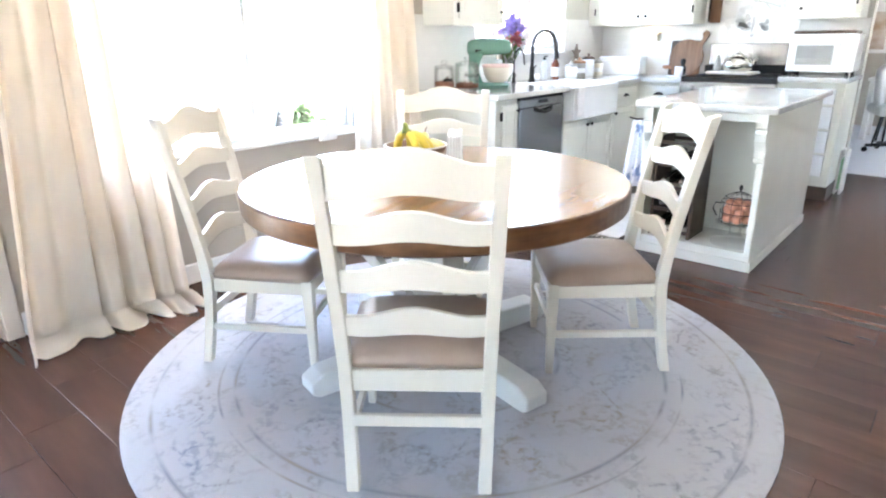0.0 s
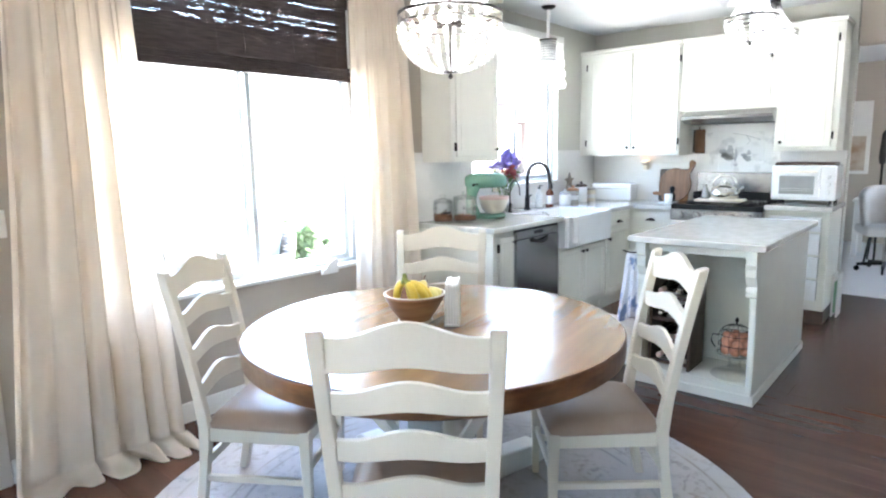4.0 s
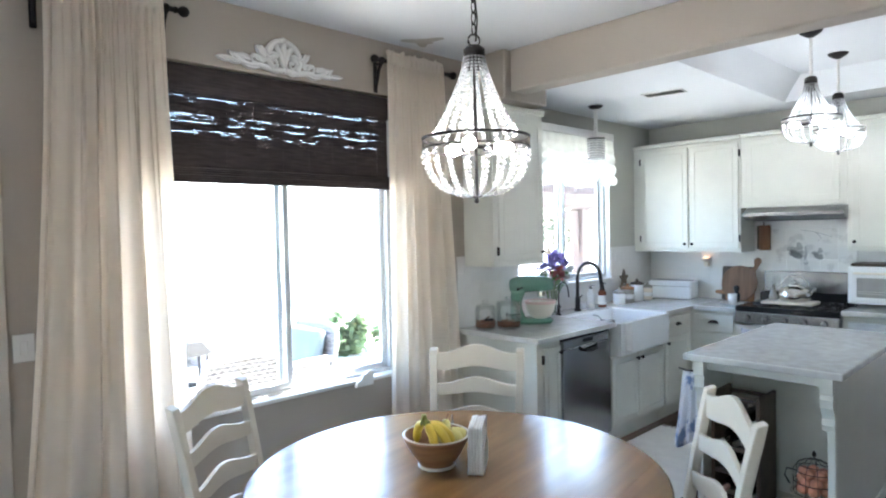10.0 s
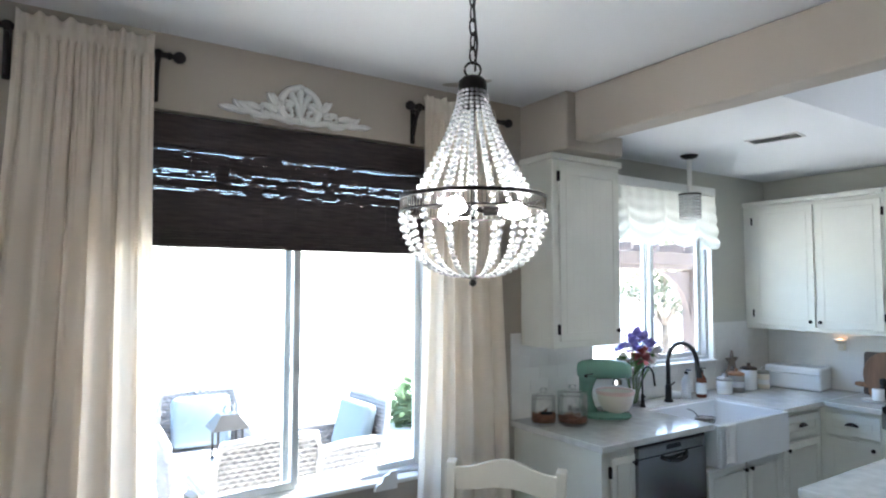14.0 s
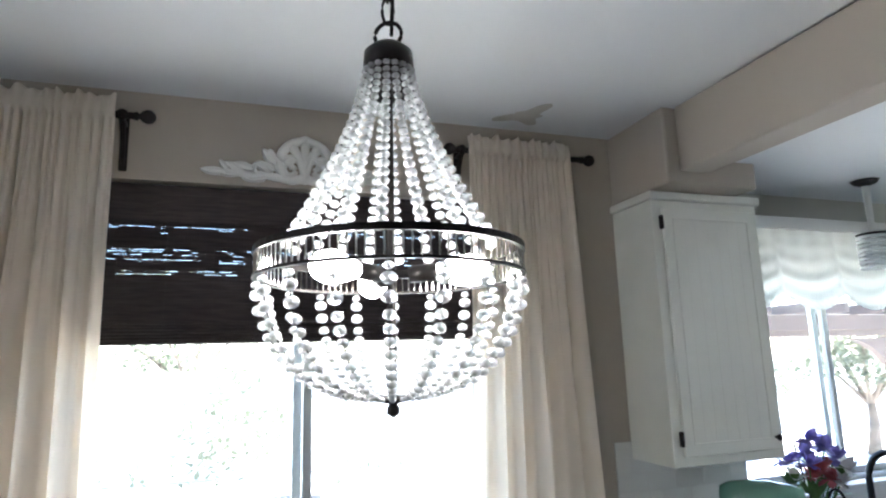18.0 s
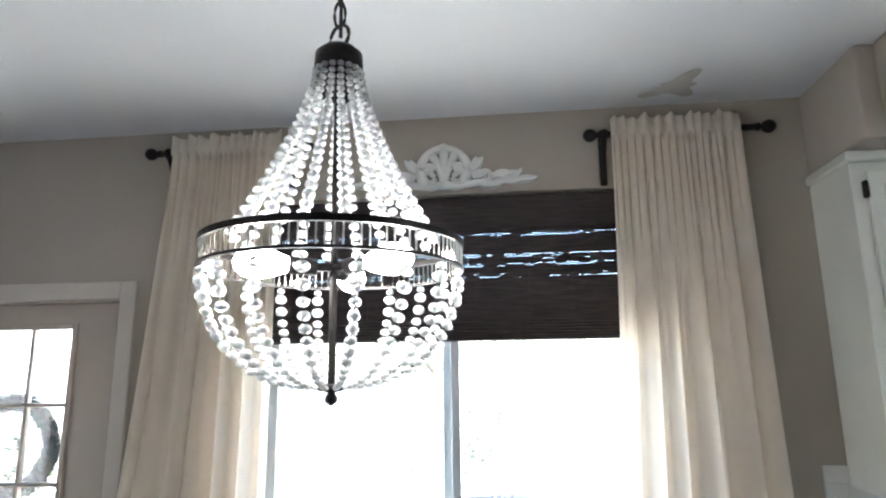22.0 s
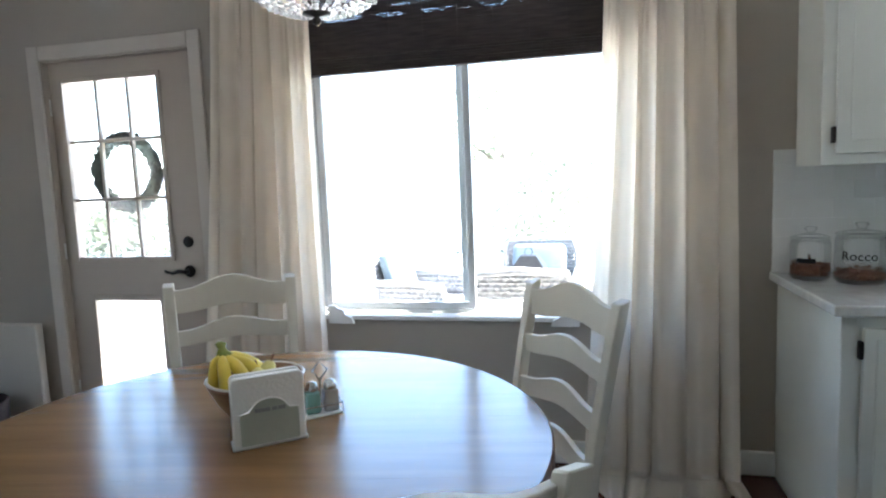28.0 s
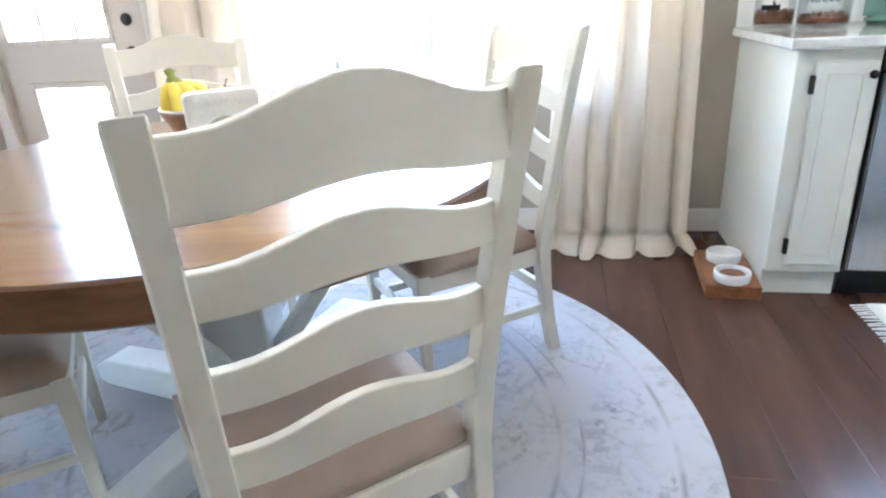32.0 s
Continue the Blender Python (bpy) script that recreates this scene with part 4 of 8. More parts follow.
def bead_lamp(name, label, at, ring_r, top_r, h_up, h_down, n_up, n_down, bulbs, bead_r, group=""):
    """An empire lamp: bead strands from a cap to a ring, and a bowl of strands below it."""
    c = thing(name, label, "chandelier" if name == "chandelier" else "pendant lamp", at, group=group)
    part("cap", L([(0.010, h_up + 0.045), (top_r * 0.7, h_up + 0.042), (top_r * 1.02, h_up + 0.03), (top_r * 1.06, h_up), (top_r * 0.96, h_up), (top_r * 0.9, h_up + 0.026), (0.008, h_up + 0.03)], 28, cap=False), "iron", c, "dark bronze cap", smooth=True)
    part("rod", T([(0, 0, h_up + 0.03), (0, 0, -h_down)], 0.0065, 8), "iron", c)
    hh = 0.018 * ring_r / 0.207
    for z in (hh, -hh):
        part("hoop", L([(ring_r - 0.004, z - 0.005), (ring_r + 0.003, z - 0.005), (ring_r + 0.003, z + (0.005 if z > 0 else -0.001)), (ring_r - 0.004, z + (0.005 if z > 0 else -0.001)), (ring_r - 0.004, z - 0.005)], 64, cap=False), "iron", c)
    bars = bmesh.new()
    for i in range(110):
        a = 2 * math.pi * i / 110
        x, y = ring_r * math.cos(a), ring_r * math.sin(a)
        tube(bars, [(x, y, -hh), (x, y, hh)], 0.0014, 4)
    tagged(part("pressed_band", bars, "chrome", c), "pressed metal band with fine upright slots", kind="stuff")
    part("collar", L([(top_r * 0.80, h_up - 0.045), (top_r * 0.84, h_up - 0.045), (top_r * 0.90, h_up), (top_r * 0.86, h_up)], 28, cap=False), "iron", c, smooth=True)
    for i in range(n_up):
        a = 2 * math.pi * i / n_up + 0.37
        bm, pins = bmesh.new(), []
        q = 0.0
        while q < 1.0:
            z = h_up - 0.004 - (h_up - 0.008 - hh) * q
            r = top_r * 0.98 + (ring_r * 0.815 - top_r * 0.98) * q ** 1.4
            rr = bead_r * (0.66 + 0.44 * q ** 1.2)
            slope = (ring_r * 0.815 - top_r) * 1.4 * q ** 0.4 / (h_up - hh)
            bead(bm, (r * math.cos(a), r * math.sin(a), z), rr, 0.76)
            pins.append((r * math.cos(a), r * math.sin(a), z))
            q += rr * 2.0 / ((h_up - hh) * math.sqrt(1 + slope * slope))
        strand = tagged(part("bead_strand", bm, "crystal", c, smooth=True), kind="stuff")
        part("wire", T(pins, 0.0012, 4), "iron", strand)
    for i in range(n_down):
        a = 2 * math.pi * (i + 0.25) / n_down
        bm, pins = bmesh.new(), []
        th, k = 0.05, 0
        while th < 1.47:
            r, z = ring_r * 0.985 * math.cos(th) ** 0.8, -hh - 0.004 - (h_down - hh - 0.006) * math.sin(th)
            rr = bead_r * (0.74 if k == 0 else 1.12 if k in (1, 2) else 0.92 if th < 0.9 else 0.92 - 0.75 * (th - 0.9))
            bead(bm, (r * math.cos(a), r * math.sin(a), z), rr, 0.80)
            pins.append((r * math.cos(a), r * math.sin(a), z))
            th += rr * 2.4 / ring_r
            k += 1
        strand = tagged(part("bead_strand", bm, "crystal", c, smooth=True), kind="stuff")
        part("wire", T(pins, 0.0012, 4), "iron", strand)
    part("finial", L([(0.002, -h_down - 0.024), (0.010, -h_down - 0.018), (0.010, -h_down - 0.010), (0.006, -h_down - 0.004), (ring_r * 0.16, -h_down + 0.002), (ring_r * 0.15, -h_down + 0.007), (0.004, -h_down + 0.01)], 20), "iron", c, smooth=True)
    for i in range(bulbs):
        a = 2 * math.pi * i / bulbs + 1.08
        e = (math.cos(a), math.sin(a))
        s = ring_r / 0.207
        part("arm", T([(0, 0, -0.014), (e[0] * 0.03 * s, e[1] * 0.03 * s, -0.016)], 0.007, 6), "iron", c)
        part("socket", T([(e[0] * 0.03 * s, e[1] * 0.03 * s, -0.016), (e[0] * 0.075 * s, e[1] * 0.075 * s, -0.014)], 0.014 * s, 12), "iron", c, smooth=True)
        bulb = T([(e[0] * q * s, e[1] * q * s, -0.014) for q in (0.074, 0.085, 0.105, 0.125, 0.142, 0.152, 0.156)], [r * s for r in (0.012, 0.016, 0.022, 0.025, 0.021, 0.013, 0.004)], 14)
        part("bulb", bulb, "dimbulb" if group else "bulb", c, "glowing lamp bulb", smooth=True)
    return c


CH = (-1.34, 2.04)
ch = bead_lamp("chandelier", "crystal bead basket chandelier with dark bronze frame, lit", (*CH, 1.957), 0.207, 0.040, 0.330, 0.208, 18, 18, 3, 0.0098)
part("top_ring", T([(0.012 * math.cos(a), 0.020 * math.cos(a), 0.394 + 0.023 * math.sin(a)) for a in [2 * math.pi * i / 20 for i in range(20)]], 0.0035, 6, True), "iron", ch)
for k in range(9):
    z0 = 0.438 + k * 0.042
    pts = [((0.010 * math.cos(a)) * (k % 2), (0.010 * math.cos(a)) * (1 - k % 2), z0 + 0.025 * math.sin(a)) for a in [2 * math.pi * i / 14 for i in range(14)]]
    part("chain_link", T(pts, 0.0028, 6, True), "iron", ch)
part("cord", T([(0.006, 0.004, 0.39), (0.014, 0.006, 0.47), (0.010, -0.004, 0.58), (0.014, 0.004, 0.70), (0.006, 0, 0.86)], 0.0035, 6), "blackmetal", ch)
part("canopy", L([(0.062, 0.882), (0.058, 0.868), (0.03, 0.855), (0.012, 0.848)], 24), "iron", ch, smooth=True)

P1 = bead_lamp("pendant_lamp", "crystal bead pendant with dark ring, lit, over island", (-0.87, 4.53, 2.245), 0.160, 0.034, 0.225, 0.135, 18, 18, 3, 0.0078, "pendants over the island")
part("stem", T([(0, 0, 0.26), (0, 0, 0.53)], 0.009, 8), "trim", P1)
part("canopy", L([(0.065, 0.545), (0.060, 0.53), (0.03, 0.51), (0.01, 0.50)], 20), "iron", P1, smooth=True)
copy_thing(P1, pose(-0.90, 5.25, 2.25))


# ---- kitchen ----
M["tile"] = mat("white_glazed_tile", (0.75, 0.74, 0.715), 0.25, vary=0.02, scale=5)
M["knob"] = M["iron"]
M["porcelain"] = mat("white_porcelain", (0.82, 0.83, 0.83), 0.12, vary=0.02, coat=0.3)
M["towel"] = mat("cotton_towel", (0.74, 0.73, 0.72), 0.95, vary=0.05, scale=10, bump=0.3, bscale=250)
M["green"] = mat("sea_green_enamel", (0.155, 0.315, 0.24), 0.22, vary=0.04, coat=0.5)
M["cream"] = mat("cream_ceramic", (0.72, 0.66, 0.56), 0.3, vary=0.04)
M["pink"] = mat("pink_glaze", (0.70, 0.50, 0.44), 0.3, vary=0.05)
M["kibble"] = mat("brown_kibble", (0.20, 0.085, 0.045), 0.9, vary=0.4, scale=60, bump=0.8, bscale=80)
M["wood"] = mat("warm_board_wood", (0.34, 0.17, 0.08), 0.5, dark=(0.22, 0.10, 0.045), scale=4, stretch=(8, 8, 1), bump=0.08)
M["boardwood"] = mat("brown_board_wood", (0.22, 0.115, 0.06), 0.55, dark=(0.14, 0.068, 0.034), scale=4, stretch=(8, 8, 1), bump=0.08)
M["darkwood"] = mat("dark_rack_wood", (0.075, 0.05, 0.035), 0.55, vary=0.3, scale=8, bump=0.1)
M["orange"] = mat("peach_fruit", (0.62, 0.27, 0.17), 0.5, vary=0.2, scale=20)
M["ivory"] = mat("old_ivory_enamel", (0.72, 0.70, 0.64), 0.35, vary=0.04)
M["darkglass"] = mat("smoked_glass", (0.10, 0.095, 0.09), 0.08, vary=0.1)
M["ovenglass"] = mat("grey_oven_glass", (0.31, 0.31, 0.30), 0.08, vary=0.1)


def panel_door(parent, name, face, a, b, z0, z1, at, knob=None, hinges=(), pull=None, grooves=False, thick=0.018, paint="cabinet"):
    """A cabinet door or drawer front. face 'x': lies in a plane of constant x (looks to +x); 'y': constant y (looks to -y)."""
    def P(u, v, d):
        return (at + d, u, v) if face == "x" else (u, at - d, v)

    def slab(bm, u0, u1, v0, v1, d0, d1, bev=0.0):
        p, q = P(u0, v0, d0), P(u1, v1, d1)
        box(bm, min(p[0], q[0]), max(p[0], q[0]), min(p[1], q[1]), max(p[1], q[1]), v0, v1, bev)

    bm = bmesh.new()
    slab(bm, a, b, z0, z1, 0.002, thick, 0.003)
    d = part(name, bm, paint, parent)
    rim = min(0.045, (b - a) * 0.2, (z1 - z0) * 0.3)
    r = bmesh.new()
    for u0, u1, v0, v1 in ((a + rim, b - rim, z0 + rim, z0 + rim + 0.006), (a + rim, b - rim, z1 - rim - 0.006, z1 - rim), (a + rim, a + rim + 0.006, z0 + rim + 0.007, z1 - rim - 0.007), (b - rim - 0.006, b - rim, z0 + rim + 0.007, z1 - rim - 0.007)):
        slab(r, u0, u1, v0, v1, thick - 0.001, thick + 0.004, 0.0015)
    part("moulding", r, paint, d)
    if grooves and face == "x":
        n = max(2, int((b - a - 2 * rim) / 0.055))
        for i in range(1, n):
            u = a + rim + (b - a - 2 * rim) * i / n
            g = bmesh.new()
            slab(g, u - 0.0012, u + 0.0012, z0 + rim + 0.01, z1 - rim - 0.01, thick - 0.001, thick + 0.0006)
            part("bead", g, "cabinet", d)
    for u, z in hinges:
        h = bmesh.new()
        slab(h, u - 0.007, u + 0.007, z - 0.03, z + 0.03, 0.002, thick + 0.004, 0.003)
        part("hinge", h, "iron", d, "dark bronze hinge")
    if knob:
        k = L([(0.006, 0), (0.006, 0.012), (0.014, 0.018), (0.013, 0.026), (0.004, 0.029)], 14)
        part("knob", k, "iron", d, "dark bronze knob", smooth=True, at=Matrix.Translation(P(knob[0], knob[1], thick)) @ pose(0, 0, 0, 90 if face == "y" else 0, 90 if face == "x" else 0, 0))
    if pull:
        c = Matrix.Translation(P(pull[0], pull[1], thick)) @ (pose(0, 0, 0, 0, 0, -90) if face == "y" else pose(0, 0, 0))
        bm = bmesh.new()
        rings = []
        for i in range(9):
            t = math.pi * i / 8
            rings.append([bm.verts.new((0.002 + 0.022 * math.sin(s), 0.042 * math.cos(t), 0.024 * math.sin(t) * math.cos(s))) for s in (0.0, 0.5, 1.0, 1.5)])
        for p, q in zip(rings, rings[1:]):
            for i in range(3):
                bm.faces.new((p[i], q[i], q[i + 1], p[i + 1]))
        o = part("cup_pull", bm, "iron", d, "dark bronze cup pull", smooth=True, at=c)
        o.modifiers.new("thickness", "SOLIDIFY").thickness = 0.003
    return d


def cabinet(name, label, x0, x1, y0, y1, z0, z1, kick="", category="cabinet"):
    c = thing(name, label, category, group="kitchen cabinets")
    part("body", B(x0, x1, y0, y1, z0 + (0.1 if kick else 0.12 if name == "drawer_cabinet" else 0), z1, 0.002), "cabinet", c)
    if kick == "x":
        part("toe_kick", B(x0, x1 - 0.03, y0 + 0.002, y1 - 0.002, 0, 0.1), "cabinet", c)
    elif kick == "y":
        part("toe_kick", B(x0 + 0.002, x1 - 0.002, y0 + 0.03, y1, 0, 0.1), "cabinet", c)
    return c


FX, FY = -2.14, 5.66           # faces of the base cabinets on the two walls
CT0, CT1 = 0.882, 0.918        # worktop
CS = 0.960                     # short worktop beside the range

c = cabinet("base_cabinet", "narrow cream base cabinet at the counter end", W + 0.001, FX, 3.43, 3.682, 0, CT0 - 0.001, "x")
panel_door(c, "door", "x", 3.488, 3.668, 0.135, 0.84, FX, knob=(3.65, 0.80), hinges=((3.482, 0.77), (3.482, 0.205)))
c = cabinet("base_cabinet", "cream sink base cabinet with two doors", W + 0.001, FX, 4.29, 5.108, 0, 0.655, "x")
panel_door(c, "door", "x", 4.31, 4.69, 0.13, 0.64, FX, knob=(4.665, 0.60), hinges=())
panel_door(c, "door", "x", 4.705, 5.09, 0.13, 0.64, FX, knob=(4.73, 0.60), hinges=())
c = cabinet("base_cabinet", "cream base cabinet with drawer beside sink", W + 0.001, FX, 5.114, FY - 0.001, 0, CT0 - 0.001, "x")
panel_door(c, "drawer", "x", 5.14, 5.60, 0.70, 0.85, FX, pull=(5.37, 0.775))
panel_door(c, "door", "x", 5.14, 5.60, 0.13, 0.68, FX, knob=(5.17, 0.64))
c = cabinet("base_cabinet", "cream corner base cabinet beside the range", W + 0.001, -1.742, FY, BACK - 0.001, 0, CT0 - 0.001, "y")
panel_door(c, "drawer", "y", -2.10, -1.765, 0.70, 0.85, FY, pull=(-1.93, 0.775))
panel_door(c, "door", "y", -2.10, -1.765, 0.13, 0.68, FY, knob=(-1.80, 0.64))
c = cabinet("drawer_cabinet", "cream drawer cabinet beside the range", -0.968, -0.51, FY, BACK - 0.001, 0, CS - 0.037, "")
part("toe_recess", B(-0.966, -0.512, FY + 0.06, BACK - 0.01, 0.0, 0.115), "darkwood", c, "dark recessed toe kick")
for z0, z1 in ((0.205, 0.372), (0.392, 0.559), (0.579, 0.744), (0.764, 0.876)):
    panel_door(c, "drawer", "y", -0.93, -0.562, z0, z1, FY, thick=0.032, paint="porcelain")



def dishwasher():
    d = thing("dishwasher", "stainless steel dishwasher with black control strip", "dishwasher")
    part("body", B(W + 0.05, FX - 0.01, 3.688, 4.284, 0.1, CT0 - 0.004), "blackmetal", d)
    part("door_panel", B(FX - 0.008, FX + 0.022, 3.69, 4.282, 0.115, 0.80, 0.006, 2), "steel", d)
    part("control_strip", B(FX - 0.008, FX + 0.018, 3.69, 4.282, 0.803, 0.862, 0.004), "steel", d)
    part("top_edge", B(FX - 0.008, FX + 0.014, 3.69, 4.282, 0.8625, 0.876, 0.002), "black", d)
    part("handle", T([(FX + 0.02, 3.88, 0.79), (FX + 0.045, 3.92, 0.775), (FX + 0.05, 3.99, 0.765), (FX + 0.045, 4.06, 0.775), (FX + 0.02, 4.10, 0.79)], 0.012, 8), "black", d)
    part("display", B(FX + 0.018, FX + 0.020, 3.93, 4.05, 0.826, 0.85), "black", d)
    part("toe_panel", B(FX - 0.06, FX - 0.03, 3.69, 4.282, 0.005, 0.1), "black", d)


dishwasher()


def farm_sink():
    s = thing("farmhouse_sink", "white porcelain apron-front sink", "sink")
    x0, x1, y0, y1, z0, z1 = -2.60, -2.065, 4.345, 5.10, 0.662, 0.912
    t = 0.022
    part("basin_floor", B(x0 + t, x1 - t, y0 + t, y1 - t, z0 + 0.01, z0 + 0.03), "porcelain", s)
    part("apron", B(x1 - t, x1, y0, y1, z0, z1, 0.008, 2), "porcelain", s)
    part("rim_wall", B(x0, x0 + t, y0, y1, z0, z1, 0.006, 2), "porcelain", s)
    part("rim_wall", B(x0 + t - 0.001, x1 - t + 0.001, y0, y0 + t, z0, z1 - 0.001, 0.006, 2), "porcelain", s)
    part("rim_wall", B(x0 + t - 0.001, x1 - t + 0.001, y1 - t, y1, z0, z1 - 0.001, 0.006, 2), "porcelain", s)
    part("drain_basket", T([(-2.36 + 0.05 * math.cos(a), 4.62 + 0.05 * math.sin(a), z0 + 0.05) for a in [2 * math.pi * i / 16 for i in range(16)]], 0.012, 6, True), "chrome", s)
    part("drain", L([(0.045, 0), (0.045, 0.004), (0.03, 0.005)], 20, -2.33, 4.7, z0 + 0.03), "chrome", s)


farm_sink()

ct = thing("worktop", "pale marbled worktop running round the kitchen corner", "worktop")
part("slab", B(W + 0.001, -2.10, 3.395, 4.343, CT0, CT1, 0.006, 2), "counter", ct)
part("slab", B(W + 0.001, -2.604, 4.3435, 5.1015, CT0, CT1, 0.003), "counter", ct)
part("slab", B(W + 0.001, -2.10, 5.102, BACK - 0.001, CT0, CT1, 0.006, 2), "counter", ct)
part("slab", B(-2.0995, -1.738, 5.62, BACK - 0.001, CT0, CT1, 0.006, 2), "counter", ct)
ct2 = tagged(part("worktop", B(-0.969, -0.488, 5.60, BACK - 0.001, CS - 0.036, CS, 0.006, 2), "counter"), "short pale marbled worktop under the toaster oven", "worktop")


def range_stove():
    r = thing("range", "steel and black range with cooktop", "stove")
    x0, x1 = -1.735, -0.972
    part("body", B(x0, x1, 5.66, BACK - 0.02, 0.02, 0.90, 0.004), "ivory", r)
    part("cooktop", B(x0, x1, 5.60, BACK - 0.02, 0.901, 0.945, 0.008, 2), "black", r)
    part("control_panel", B(x0, x1, 5.59, 5.659, 0.80, 0.899, 0.006), "steel", r)
    for i in range(5):
        part("control_knob", L([(0.024, 0), (0.022, 0.025), (0.004, 0.027)], 14), "steel", r, at=Matrix.Translation((x0 + 0.10 + i * 0.14, 5.59, 0.85)) @ pose(0, 0, 0, 90, 0, 0))
    d = part("oven_door", B(x0 + 0.005, x1 - 0.005, 5.625, 5.658, 0.22, 0.79, 0.006, 2), "ivory", r)
    part("handle", T([(x0 + 0.06, 5.60, 0.745), (x1 - 0.06, 5.60, 0.745)], 0.012, 8), "chrome", d)
    part("oven_window", B(x0 + 0.12, x1 - 0.12, 5.622, 5.6245, 0.36, 0.62), "darkglass", d)
    part("drawer", B(x0 + 0.005, x1 - 0.005, 5.63, 5.658, 0.05, 0.21, 0.005), "ivory", r)
    part("back_guard", B(x0, x1, BACK - 0.075, BACK - 0.021, 0.945, 1.02, 0.006), "black", r)
    part("back_panel", B(x0 + 0.03, x1 - 0.03, BACK - 0.06, BACK - 0.022, 1.02, 1.205, 0.006), "steel", r)
    for x in (-1.56, -1.15):
        for y in (5.80, 6.05):
            g = bmesh.new()
            tube(g, [(x + 0.09 * math.cos(a), y + 0.09 * math.sin(a), 0.952) for a in [2 * math.pi * i / 20 for i in range(20)]], 0.006, 6, True)
            for a in range(4):
                tube(g, [(x, y, 0.952), (x + 0.11 * math.cos(a * 1.57), y + 0.11 * math.sin(a * 1.57), 0.952)], 0.005, 5)
            part("burner_grate", g, "blackmetal", r)


range_stove()

# wall cabinets
c = cabinet("wall_cabinet", "cream wall cabinet with grooved door by the curtain", W + 0.001, -2.545, 3.49, 4.06, 1.36, 2.465)
panel_door(c, "door", "x", 3.535, 4.03, 1.40, 2.43, -2.545, knob=(4.005, 1.45), hinges=((3.527, 1.47), (3.527, 2.365)), grooves=True)
part("crown", B(W + 0.001, -2.525, 3.475, 4.075, 2.466, 2.503, 0.008, 2), "cabinet", c)
UY = 5.93
c = cabinet("wall_cabinet", "cream double wall cabinet in the corner", W + 0.001, -1.802, UY, BACK - 0.001, 1.375, 2.375)
panel_door(c, "door", "y", -2.745, -2.275, 1.41, 2.345, UY, knob=(-2.30, 1.45), hinges=((-2.752, 1.50), (-2.752, 2.25)), grooves=True)
panel_door(c, "door", "y", -2.255, -1.82, 1.41, 2.345, UY, knob=(-2.23, 1.45), hinges=((-1.812, 1.50), (-1.812, 2.25)), grooves=True)
c2 = cabinet("wall_cabinet", "short cream wall cabinet above the hood", -1.80, -1.002, UY, BACK - 0.001, 1.765, 2.375)
panel_door(c2, "door", "y", -1.755, -1.05, 1.80, 2.345, UY, grooves=True)
c3 = cabinet("wall_cabinet", "tall narrow cream wall cabinet above toaster oven", -1.0, -0.54, UY, BACK - 0.001, 1.395, 2.40)
panel_door(c3, "door", "y", -0.968, -0.585, 1.43, 2.36, UY, knob=(-0.948, 1.47), hinges=((-0.577, 1.52), (-0.577, 2.28)), grooves=True)
for cc, a, b in ((c, W + 0.001, -1.802), (c2, -1.80, -1.002), (c3, -1.0, -0.525)):
    part("crown", B(a, b, UY - 0.025, BACK - 0.001, 2.376 if cc is not c3 else 2.401, 2.412 if cc is not c3 else 2.437, 0.008, 2), "cabinet", cc)


def hood():
    h = thing("range_hood", "stainless steel range hood under the cabinet", "range hood")
    x0, x1 = -1.745, -0.995
    bm = prism(bmesh.new(), [(5.80, 1.69), (5.80, 1.715), (5.92, 1.763), (BACK - 0.002, 1.763), (BACK - 0.002, 1.655), (5.88, 1.655)], "x", x0, x1)
    part("canopy", bm, "steel", h)
    part("filter", B(x0 + 0.05, x1 - 0.05, 5.90, BACK - 0.05, 1.648, 1.654), "blackmetal", h)


hood()


def lathe_thing(name, label, category, prof, material, at, seg=20, group=""):
    t = thing(name, label, category, at, group=group)
    part("body", L(prof, seg), material, t, smooth=True)
    return t


